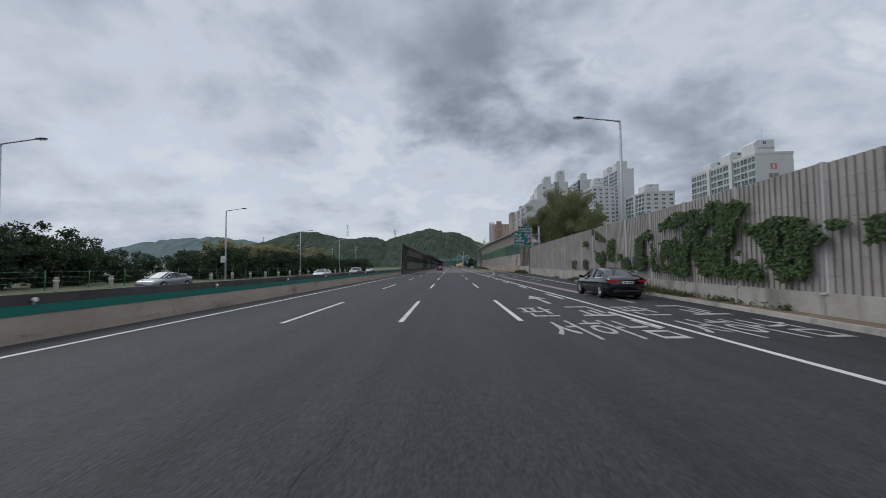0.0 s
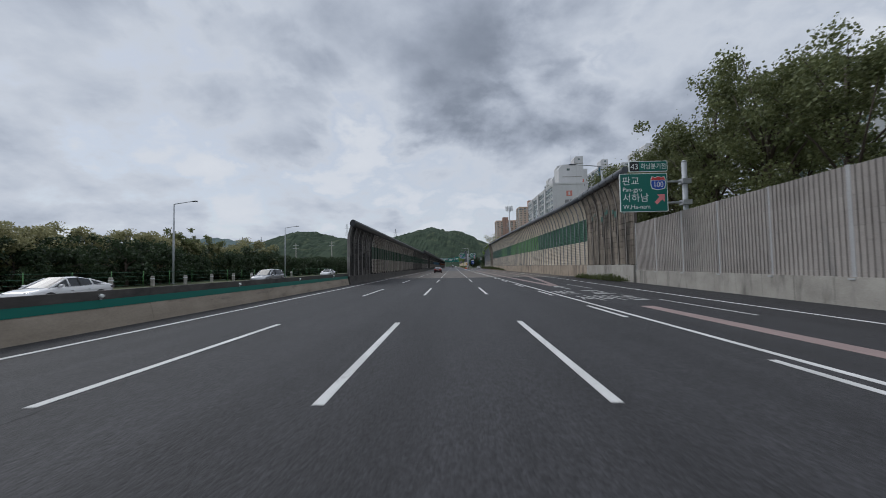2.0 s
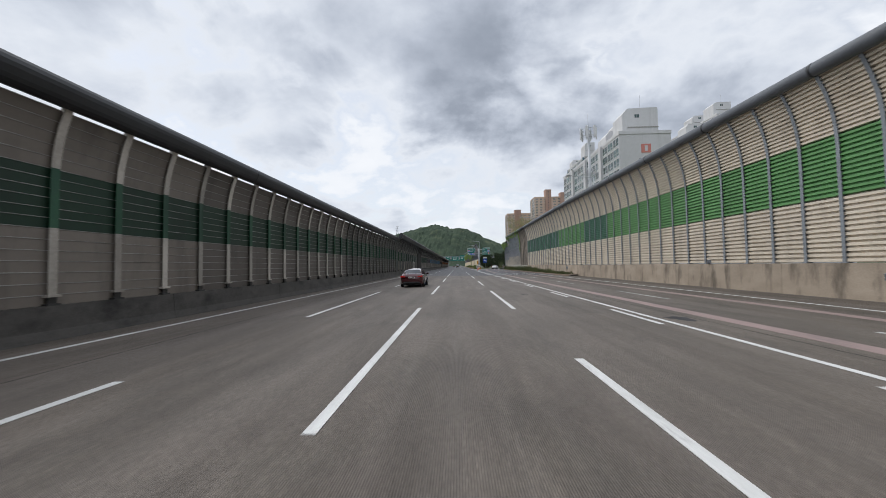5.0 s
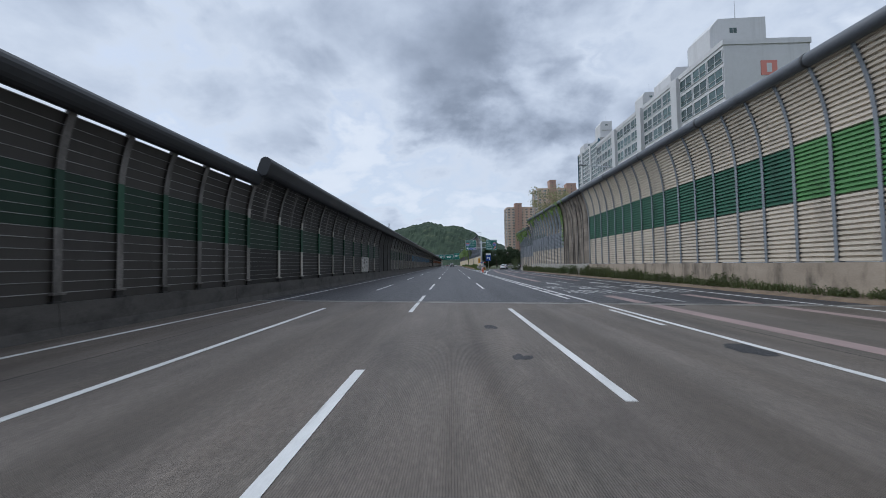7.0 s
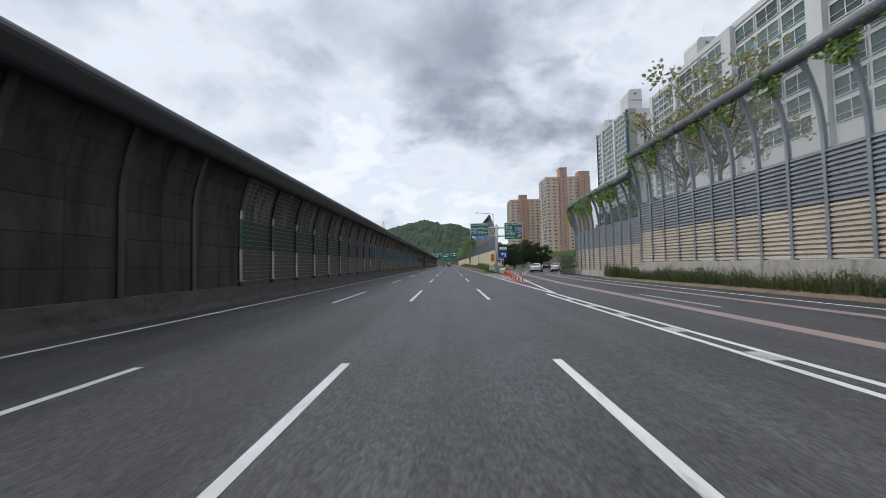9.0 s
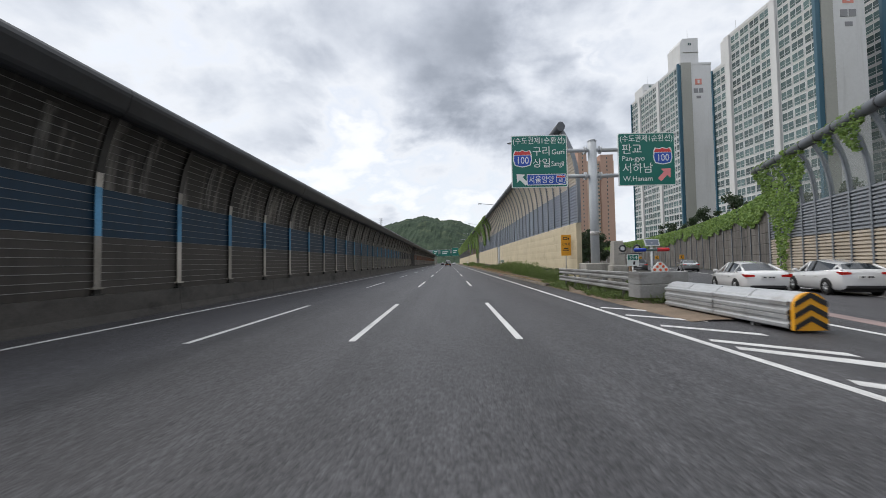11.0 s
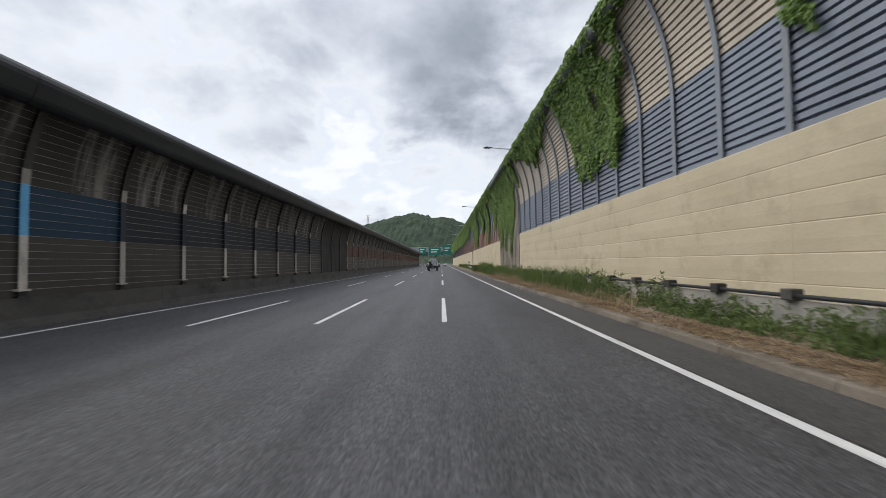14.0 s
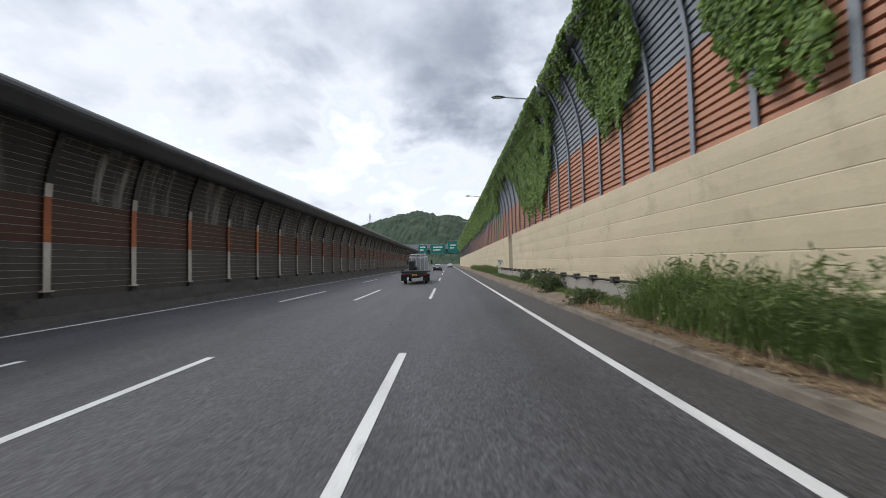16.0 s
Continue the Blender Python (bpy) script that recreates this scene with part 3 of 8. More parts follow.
near = [(11.6 + 17.55 * k - 17.55 * 3, 18.4 + 17.55 * k - 17.55 * 3) for k in range(8)]
far = [(176.1 + 18.25 * k, 183.35 + 18.25 * k) for k in range(34)]
for x, mid in ((-5.4, [(101.0, 112.1), (119.4, 131.7), (138, 146.5), (152, 165.4)]), (-1.8, [(96.2, 103.5), (110.3, 121.7), (129, 138), (146, 156.3), (163.8, 170.9)]), (1.8, [(95.7, 101.5), (106.1, 113.3), (121.0, 131), (138, 146), (154.8, 164.4)])):
    dashes(x, near + mid + far, 0.15, "lane_dashes", "white dashed lane line on the road", M["paint"])
solid([(-9.0, -80), (-9.0, 95), (-9.0, 168), (-9.0, 330), (-9.0, 900)], 0.15, "median_edge_line", "white solid edge line along the median", M["paint"])
solid([(5.56, -80), (5.56, 96), (5.5, 168), (5.45, 215)], 0.14, "exit_line", "white solid line beside the exit lane", M["paint"])
dashes(5.16, [(a - 1.5 + 8.77 * j, a + 1.9 + 8.77 * j) for a, b in near + [(101, 105), (118.5, 122), (136, 139), (153, 157)] for j in (0, 1)], 0.14, "exit_dashes", "white short dashes beside the solid exit line", M["paint"])
solid([(5.02, 168), (5.02, 215)], 0.14, "inner_exit_line", "white solid line beside the exit lane", M["paint"])
dashes(5.24, [(170 + 2.6 * k, 170.6 + 2.6 * k) for k in range(17)], 0.34, "exit_rungs", "white worn rungs between two exit lines", M["paint_faded"])
solid([(5.45, 215), (5.35, 228), (5.28, 250), (5.28, 360), (5.28, 900)], 0.16, "shoulder_line", "white solid shoulder line", M["paint"])
solid([(5.5, 215), (6.75, 228), (8.0, 239), (8.9, 245.2), (9.75, 253), (11.3, 264), (14.8, 277), (22, 292), (33.5, 319), (43.5, 348), (48.5, 382)], 0.16, "gore_line", "white line along the exit ramp", M["paint"])
solid([(9.6, 26), (10.3, 40), (11.2, 65), (12.3, 90), (12.9, 108), (12.95, 184), (13.0, 228), (14.2, 245), (19, 262), (27, 281), (38, 308)], 0.13, "edge_line", "thin white edge line by the exit lane", M["paint"])
dashes(9.1, [(40 + 14 * k, 45.5 + 14 * k) for k in range(13)], 0.13, "exit_lane_dashes", "white dashed line between exit lanes", M["paint_faded"])


def pink(pts, width, name):
    return solid(pts, width, name, "faded pink guide line painted on the exit lane", M["paint_pink"], 0.006)


pink([(7.25, 21), (7.25, 57)], 0.5, "pink_guide")
pink([(7.5, 71.5), (7.35, 84), (7.3, 96), (7.2, 150), (7.35, 169.3)], 0.5, "pink_guide")
pink([(7.7, 71.5), (9.3, 85), (10.8, 100), (11.1, 120), (11.1, 169.3)], 0.45, "pink_guide")
pink([(7.45, 184.8), (7.6, 196), (8.6, 225), (10.6, 250), (14.8, 268)], 0.5, "pink_guide")
pink([(11.15, 185.5), (11.2, 196), (11.6, 230), (13.2, 248)], 0.45, "pink_guide")


# ---- noise barriers ----
def along(pts, step):
    """Even steps along a way in plan: (x, y, heading) of the middle of every bay."""
    out, left = [], 0.0
    total = [0.0]
    for a, b in zip(pts, pts[1:]):
        total.append(total[-1] + math.dist(a, b))
    n = max(1, round(total[-1] / step))
    def at(s):
        for i in range(len(pts) - 1):
            if s <= total[i + 1] + 1e-6:
                f = (s - total[i]) / (total[i + 1] - total[i])
                return pts[i][0] + f * (pts[i + 1][0] - pts[i][0]), pts[i][1] + f * (pts[i + 1][1] - pts[i][1])
        return pts[-1]
    ends = [at(total[-1] * i / n) for i in range(n + 1)]
    return ends


def arc_points(profile, z0, z1, step):
    """Points (inward, up) on the barrier's section between two heights."""
    fine = []
    for (u0, a), (u1, b) in zip(profile, profile[1:]):
        k = max(1, int(round(math.hypot(u1 - u0, b - a) / 0.02)))
        fine += [(u0 + (u1 - u0) * i / k, a + (b - a) * i / k) for i in range(k)]
    fine.append(profile[-1])
    def at(z):
        for (u0, a), (u1, b) in zip(profile, profile[1:]):
            if a <= z <= b:
                return (u0 + (u1 - u0) * (z - a) / (b - a), z)
        return profile[0] if z < profile[0][1] else profile[-1]
    run = [at(z0)] + [p for p in fine if z0 + 1e-4 < p[1] < z1 - 1e-4] + [at(z1)]
    total = sum(math.dist(p, q) for p, q in zip(run, run[1:]))
    n = max(1, round(total / step))
    out, d, k = [run[0]], 0.0, 1
    for p, q in zip(run, run[1:]):
        d += math.dist(p, q)
        if d >= total * k / n - 1e-4:
            out.append(q)
            k += 1
    return out


def louvre_mesh(profile, z0, z1, length, side, mat, pitch=0.21, depth=0.07, style="louvre"):
    """One panel between two posts: folded slats that follow the section, and a back sheet."""
    pts = arc_points(profile, z0, z1, pitch)
    bm = bmesh.new()
    row = []
    for (u0, a), (u1, b) in zip(pts, pts[1:]):
        n = Vector((b - a, -(u1 - u0))).normalized()
        def pt(f, d):
            return (u0 + (u1 - u0) * f + n.x * d, a + (b - a) * f + n.y * d)
        if style == "louvre":
            row += [pt(0.0, -0.03), pt(0.1, depth), pt(0.6, depth * 0.9), pt(0.72, -0.03)]
        elif style == "close":
            row += [pt(0.0, -0.02), pt(0.07, depth), pt(0.74, depth * 0.75), pt(0.84, -0.02)]
        elif style == "slatted":
            row += [pt(0.0, -0.05), pt(0.4, -0.05), pt(0.42, depth), pt(0.94, depth * 0.8), pt(0.98, -0.05)]
        elif style == "lipped":
            row += [pt(0.0, 0.0), pt(0.91, 0.01), pt(0.92, depth * 0.8), pt(0.975, depth * 0.8), pt(0.99, 0.0)]
        else:
            row += [pt(0.0, 0.0), pt(0.03, depth), pt(0.97, depth), pt(1.0, 0.0)]
    s = -1 if side > 0 else 1
    h = length / 2
    fs = sheet(bm, [[(s * u, -h, z) for u, z in row], [(s * u, h, z) for u, z in row]])
    # lip faces take the painted highlight
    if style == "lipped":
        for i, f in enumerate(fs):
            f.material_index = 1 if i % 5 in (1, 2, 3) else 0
    # recess faces are coloured dark to deepen the shade in the gaps
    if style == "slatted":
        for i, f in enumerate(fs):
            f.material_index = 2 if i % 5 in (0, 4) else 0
    sheet(bm, [[(s * (u - 0.09), -h, z) for u, z in pts], [(s * (u - 0.09), h, z) for u, z in pts]])
    bmesh.ops.recalc_face_normals(bm, faces=bm.faces[:])
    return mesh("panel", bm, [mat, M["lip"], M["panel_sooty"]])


def blocks_mesh(profile, z0, z1, length, side, mat, rows=0.54, cols=1, depth=0.045, ribs=8, joint=0.01, slot=0.05):
    """Precast ribbed concrete blocks set in a grid, with open joints."""
    pts = arc_points(profile, z0, z1, rows)
    bm = bmesh.new()
    s = -1 if side > 0 else 1
    w = length / cols
    for (u0, a), (u1, b) in zip(pts, pts[1:]):
        n = Vector((b - a, -(u1 - u0))).normalized()
        for c in range(cols):
            y0, y1 = -length / 2 + c * w + 0.012, -length / 2 + (c + 1) * w - 0.012
            for r in range(ribs):
                ya, yb = y0 + (y1 - y0) * r / ribs, y0 + (y1 - y0) * (r + 1) / ribs - slot
                corner = []
                for f, d in ((joint, 0.0), (joint + 0.025, depth), (0.975 - joint, depth), (1 - joint, 0.0)):
                    corner.append((u0 + (u1 - u0) * f + n.x * d, a + (b - a) * f + n.y * d))
                sheet(bm, [[(s * u, ya, z) for u, z in corner], [(s * u, yb, z) for u, z in corner]])
                for ye in (ya, yb):
                    bm.faces.new([bm.verts.new((s * u, ye, z)) for u, z in corner])
    sheet(bm, [[(s * (u - 0.004), -length / 2, z) for u, z in pts], [(s * (u - 0.004), length / 2, z) for u, z in pts]])
    sheet(bm, [[(s * (u - 0.15), -length / 2, z) for u, z in pts], [(s * (u - 0.15), length / 2, z) for u, z in pts]])
    bmesh.ops.recalc_face_normals(bm, faces=bm.faces[:])
    return mesh("panel", bm, mat)


def block_meshes(profile, z0, z1, length, side, mat, rows, depth, ribs, joint, slot):
    """One mesh for each course of precast blocks in a bay: a slab with upright ribs."""
    pts = arc_points(profile, z0, z1, rows)
    s = -1 if side > 0 else 1
    y0, w = -length / 2 + 0.01, (length - 0.02) / ribs
    slope = 0.006 if joint < 0.005 else 0.025
    out = []
    for (u0, a), (u1, b) in zip(pts, pts[1:]):
        n = Vector((b - a, -(u1 - u0))).normalized()
        def edge(y, d):
            return [(s * (u0 + (u1 - u0) * f + n.x * k), y, a + (b - a) * f + n.y * k) for f, k in ((joint, -0.05), (joint, 0.004), (joint + slope, d), (1 - slope - joint, d), (1 - joint, 0.004), (1 - joint, -0.05))]
        line = []
        for r in range(ribs):
            ya, yb = y0 + w * r, y0 + w * (r + 1) - slot
            line += [edge(ya, 0.006), edge(ya + 0.006, depth), edge(yb - 0.006, depth), edge(yb, 0.006)]
        bm = bmesh.new()
        sheet(bm, line)
        bmesh.ops.recalc_face_normals(bm, faces=bm.faces[:])
        out.append(mesh("block", bm, mat))
    bm = bmesh.new()
    sheet(bm, [[(s * (u - 0.06), -length / 2, z) for u, z in pts], [(s * (u - 0.06), length / 2, z) for u, z in pts]])
    out.append(mesh("backing", bm, mat))
    return out


def post_mesh(profile, z0, z1, side, mat, width=0.16, out=0.12, back=0.12):
    pts = arc_points(profile, z0, z1, 0.35)
    s = -1 if side > 0 else 1
    bm = bmesh.new()
    rows = []
    for i, (u, z) in enumerate(pts):
        a, b = pts[max(i - 1, 0)], pts[min(i + 1, len(pts) - 1)]
        n = Vector((b[1] - a[1], -(b[0] - a[0]))).normalized()
        ring = []
        for d, y in ((out, -width / 2), (out, width / 2), (out - 0.02, width / 2), (out - 0.02, 0.02), (-back, 0.02), (-back, -0.02), (out - 0.02, -0.02), (out - 0.02, -width / 2), (out, -width / 2)):
            ring.append((s * (u + n.x * d), y, z + n.y * d))
        rows.append(ring)
    sheet(bm, rows)
    bm.faces.new([bm.verts.new(p) for p in rows[-1][:4]])
    if z0 < 2:
        box(bm, -0.16 if s < 0 else -0.12, 0.12 if s < 0 else 0.16, -width * 0.75, width * 0.75, z0 - 0.02, z0 + 0.04)
    bmesh.ops.recalc_face_normals(bm, faces=bm.faces[:])
    return mesh("post", bm, mat)


def barrier(name, label, pts, step, side, profile, bands, post, cap, cap_radius, style="louvre", pitch=0.21, depth=0.07, cap_shift=(0.1, 0.1), post_out=0.12, post_width=0.16, hood=None, lift=None, streak=None):
    """A row of curved posts with panels between them and a rounded cap along the top. bands: function of the way along y giving [(z0, z1, material, kind of panel)]."""
    t = thing(name, label=label, category="noise barrier", kind="structure")
    ends = along(pts, step) if step else pts
    meshes = {}
    s = -1 if side > 0 else 1
    posts = {}
    def raised(z0, y):
        if lift is None or z0 < 6.99:
            return Matrix()
        return Matrix.Translation((0, 0, 7)) @ Matrix.Diagonal((1, 1, lift(y), 1)) @ Matrix.Translation((0, 0, -7))
    for i, (a, b) in enumerate(zip(ends, ends[1:])):
        mid, turn, length = ((a[0] + b[0]) / 2, (a[1] + b[1]) / 2), math.degrees(math.atan2(-(b[0] - a[0]), b[1] - a[1])), math.dist(a, b)
        for z0, z1, mat, kind in bands(mid[1]):
            key = (z0, z1, mat, kind, round(length, 2))
            if key not in meshes:
                if kind in ("slabs", "blocks") and mat != "panel_dim":
                    flatter = mat == "wall_grey"
                    style_of = (0.98, 0.03, 4, 0.004, 0.022) if kind == "slabs" else (0.54, 0.05 if flatter else 0.04, max(5, round(length / 0.24)), 0.001 if flatter else 0.015, 0.085 if flatter else 0.03)
                    if mat == "panel_black":
                        style_of = (1.0, 0.02, 2, 0.003, 0.012)
                    meshes[key] = block_meshes(profile, z0, z1, length + 0.01, side, M[mat], *style_of)
                elif kind == "slabs":
                    meshes[key] = blocks_mesh(profile, z0, z1, length + 0.01, side, M[mat], 0.98, 1, 0.03, 3, 0.012, 0.018)
                elif kind == "blocks":
                    meshes[key] = blocks_mesh(profile, z0, z1, length + 0.01, side, M[mat], ribs=max(5, round(length / 0.24)), depth=0.028 if mat == "wall_grey" else 0.04, joint=0.004 if mat == "wall_grey" else 0.015, slot=0.045 if mat == "wall_grey" else 0.03)
                elif kind == "clear":
                    meshes[key] = louvre_mesh(profile, z0, z1, length, side, M[mat], 0.9, 0.03, "flat")
                else:
                    meshes[key] = louvre_mesh(profile, z0, z1, length + 0.01, side, M[mat], pitch if kind == "" else 0.2 if kind == "open" else 0.5, depth if kind != "flat" else 0.02, style if kind == "" else "slatted" if kind == "open" else "flat")
            for me in meshes[key] if isinstance(meshes[key], list) else [meshes[key]]:
                part(me.name.split(".")[0], me, None, t, at=pose(*mid, 0, 0, 0, turn) @ raised(z0, mid[1]))
        if streak and streak(mid[1]):
            if "streak" not in posts:
                posts["streak"] = post_mesh(profile, 4.25, 6.05, side, M["washed_streak"], 0.34, 0.02, 0.05)
            part("washed_strip", posts["streak"], None, t, at=pose(*mid, 0, 0, 0, turn))
        pm = post(mid[1])
        for z0, z1, m in [(profile[0][1], profile[-1][1], pm)] if isinstance(pm, str) else pm:
            if (z0, z1, m) not in posts:
                posts[z0, z1, m] = post_mesh(profile, z0, z1, side, M[m], post_width, post_out)
            part("post", posts[z0, z1, m], None, t, at=pose(*a, 0, 0, 0, turn) @ raised(z0, a[1]))
            if i == len(ends) - 2:
                part("post", posts[z0, z1, m], None, t, at=pose(*b, 0, 0, 0, turn) @ raised(z0, b[1]))
    u, z = profile[-1]
    line = []
    for i, e in enumerate(ends):
        a, b = ends[max(i - 1, 0)], ends[min(i + 1, len(ends) - 1)]
        h = math.atan2(-(b[0] - a[0]), b[1] - a[1])
        k = s * (u + cap_shift[0])
        line.append((e[0] + k * math.cos(h), e[1] + k * math.sin(h), (7 + (z - 7) * lift(e[1]) if lift else z) + cap_shift[1]))
    if pts[0][0] == pts[-1][0]:
        line = line[:1] + line[4:-4:4] + line[-1:]
    line[0] = (line[0][0], line[0][1] - 0.3, line[0][2])
    if hood:
        (u0, z0), (u1, z1) = hood
        tilt = math.atan2(z1 - z0, u1 - u0)
        rim = [(u1 + cap_radius * math.cos(tilt - math.pi / 2 + k * math.pi / 8), z1 + cap_radius * math.sin(tilt - math.pi / 2 + k * math.pi / 8)) for k in range(9)]
        rim += [(u0 + cap_radius * math.cos(tilt + math.pi / 2 + k * math.pi / 8), z0 + cap_radius * math.sin(tilt + math.pi / 2 + k * math.pi / 8)) for k in range(9)]
        pieces = along([(pts[0][0], pts[0][1] - 0.3), pts[-1]], (step or 3.5) * 4)
        shared = None
        for a, b in zip(pieces, pieces[1:]):
            if shared is None:
                bm = bmesh.new()
                prism(bm, [(s * u, z) for u, z in rim], 0.012, b[1] - a[1] - 0.012)
                shared = mesh("cap_rail", bm, M[cap])
            part("cap_rail", shared, None, t, at=(a[0], a[1], 0))
    elif cap_radius:
        part("cap_rail", tubed(line, cap_radius, 12, squash=1.15), M[cap], t, "rounded metal cap along the top")
        collar = mesh("cap_joint", tubed([(0, -0.07, 0), (0, 0.07, 0)], cap_radius * 1.045, 12, squash=1.15), M["cap_dark"]) if cap_radius > 0.1 else None
        for a, b in zip(line[1:-1], line[2:]) if collar else ():
            at = Vector(a) if len(line) < 20 or step is None else Vector(a).lerp(Vector(b), 0.5)
            part("cap_joint", collar, None, t, at=Matrix.Translation(at) @ (Vector(b) - Vector(a)).to_track_quat("Y", "Z").to_matrix().to_4x4())
    return t


def parapet(name, label, outline, pts, mat, seg=6.0, group="parapets"):
    """A low concrete wall in lengths with open joints."""
    t = thing(name, label=label, category="parapet", group=group, kind="structure")
    ends = along(pts, seg)
    shared = {}
    for a, b in zip(ends, ends[1:]):
        length = round(math.dist(a, b), 2)
        if length not in shared:
            bm = bmesh.new()
            prism(bm, outline, -length / 2 + 0.008, length / 2 - 0.008)
            shared[length] = mesh("wall_piece", bm, mat)
        part("wall_piece", shared[length], mat, t, at=pose((a[0] + b[0]) / 2, (a[1] + b[1]) / 2, 0, 0, 0, math.degrees(math.atan2(-(b[0] - a[0]), b[1] - a[1]))))
    return t


LOW = [(0, 0.84), (0, 4.2), (0.05, 4.75), (0.17, 5.3), (0.36, 5.85), (0.42, 6.0)]
TALL = [(0, 0.84), (0, 4.0), (0.05, 4.6), (0.16, 5.2), (0.34, 5.8), (0.58, 6.4), (0.8, 6.85)]
RIGHT = [(0, 1.5), (0, 6.6), (0.05, 7.4), (0.16, 8.2), (0.36, 9.0), (0.66, 9.8), (0.8, 10.1)]
RIGHT_NEAR = [(0, 1.5), (0, 6.3), (0.05, 7.0), (0.16, 7.75), (0.36, 8.5), (0.62, 9.15), (0.72, 9.35)]
CREAM = [(0, 4.05), (0, 6.6), (0.06, 7.3), (0.2, 8.1), (0.44, 8.9), (0.8, 9.7), (1.0, 10.05)]
XL, XR, XC = -10.42, 16.05, 8.65
LOW_ENDS = [(XL, 79.7 + 1.8125 * k) for k in range(9)] + [(XL, 94.2 + 1.737 * k) for k in range(1, 7)] + [(XL, 104.62 + 1.8357 * k) for k in range(1, 36)]
TALL_ENDS = [(XL, 168.9 + 3.38 * k) for k in range(4)] + [(XL, 182.42 + 3.494 * k) for k in range(20)] + [(XL, 252.3 + 3.526 * k) for k in range(13)] + [(XL, 298.14 + 3.465 * k) for k in range(19)] + [(XL, 363.98 + 3.46 * k) for k in range(45)]
# the median before the tall barrier
parapet("median_wall", "stained warm concrete median wall with green stripe and dark coping", [(0.06, 0), (0.02, 0.2), (-0.1, 0.62), (-0.32, 0.62), (-0.45, 0)], [(-10.35, -60), (-10.35, 79.5)], M["concrete_warm"], 8.0)
parapet("median_stripe", "dark green painted band along the median wall", [(-0.085, 0.62), (-0.105, 0.86), (-0.31, 0.86), (-0.31, 0.62)], [(-10.35, -60), (-10.35, 79.5)], plain("green_coat", (0.0, 0.13, 0.1), 0.5), 8.0)
parapet("median_coping", "dark sooty concrete coping on the median wall", [(-0.1, 0.86), (-0.11, 1.12), (-0.31, 1.12), (-0.31, 0.86)], [(-10.35, -60), (-10.35, 79.5)], M["concrete_dark"], 8.0)
parapet("left_parapet", "sooty concrete parapet under the noise barrier", [(0.28, 0), (0.2, 0.25), (0.16, 0.84), (-0.3, 0.84), (-0.3, 0)], [(XL, 79.6), (XL, 520)], M["concrete_dark"], 8.0)
def low_paint(y):
    return "sd_mid" if y < 122 else "sd_tan" if y < 142 else "sd_light"
barrier("left_barrier_low", "low curved noise barrier with sooty, shade-darkened panels and dark green band", LOW_ENDS, None, -1, LOW,
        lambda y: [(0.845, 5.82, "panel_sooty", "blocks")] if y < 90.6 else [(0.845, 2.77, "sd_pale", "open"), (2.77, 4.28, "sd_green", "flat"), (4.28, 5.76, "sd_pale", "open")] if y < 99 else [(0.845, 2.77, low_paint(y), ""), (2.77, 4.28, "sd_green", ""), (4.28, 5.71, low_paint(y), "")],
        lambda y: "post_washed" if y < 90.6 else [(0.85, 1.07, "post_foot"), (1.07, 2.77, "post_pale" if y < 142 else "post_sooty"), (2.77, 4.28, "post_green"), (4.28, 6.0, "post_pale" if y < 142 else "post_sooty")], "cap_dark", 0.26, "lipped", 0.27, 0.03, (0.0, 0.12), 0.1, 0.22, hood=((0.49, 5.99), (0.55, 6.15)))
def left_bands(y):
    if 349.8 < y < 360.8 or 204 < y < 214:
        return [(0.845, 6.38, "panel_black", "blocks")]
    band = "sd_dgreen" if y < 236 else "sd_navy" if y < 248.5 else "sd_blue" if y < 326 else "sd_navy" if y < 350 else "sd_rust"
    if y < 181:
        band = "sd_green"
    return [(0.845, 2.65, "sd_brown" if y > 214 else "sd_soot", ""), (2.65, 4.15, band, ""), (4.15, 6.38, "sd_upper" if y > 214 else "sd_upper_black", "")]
def left_posts(y):
    if 349.8 < y < 360.8 or 204 < y < 214:
        return [(0.85, 6.6, "post_dark")]
    band = "post_green" if y < 236 else "post_navy" if y < 248.5 else "post_blue" if y < 326 else "post_navy" if y < 350 else "post_rust"
    return [(0.85, 1.05, "post_foot"), (1.05, 2.65, "post_pale"), (2.65, 4.15, band), (4.15, 4.6, "post_pale"), (4.6, 6.6, "post_dark" if y > 215 else "post_sooty")]
barrier("left_barrier_tall", "tall curved noise barrier with sooty, shade-darkened brown panels and coloured band", TALL_ENDS, None, -1, TALL, left_bands, left_posts, "cap_dark", 0.28, "lipped", 0.24, 0.03, (0.06, 0.02), 0.1, 0.23, hood=((0.92, 6.45), (1.06, 6.83)), streak=lambda y: not (349.8 < y < 360.8 or 204 < y < 214))
# the right side
WALL_R = [(7.9, -22), (9.35, 0), (11.33, 25.5)]
WALL_F = [(11.33, 25.5), (13.2, 48), (15.13, 73.6)]
parapet("right_footing", "stained concrete footing under the grey wall", [(-0.12, 0), (-0.12, 0.78), (0.3, 0.78), (0.3, 0)], WALL_R, M["concrete"], 3.7)
parapet("right_footing_far", "stained concrete footing under the grey wall", [(-0.12, 0), (-0.12, 1.03), (0.3, 1.03), (0.3, 0)], WALL_F + [(15.26, 74.5)], M["concrete"], 1.85)
RIBBED = [(0, 0.7), (0, 5.0)]
def grey_top(y):
    return round(4.27 + 0.0117 * min(max(y, 0), 56), 2)
barrier("right_grey_wall", "grey ribbed precast noise wall", WALL_R, 3.7, 1, RIBBED, lambda y: [(0.7, grey_top(y), "wall_grey", "blocks")], lambda y: [(0.75, grey_top(y) + 0.02, "post_wall")], "wall_grey", 0, post_out=0.05)
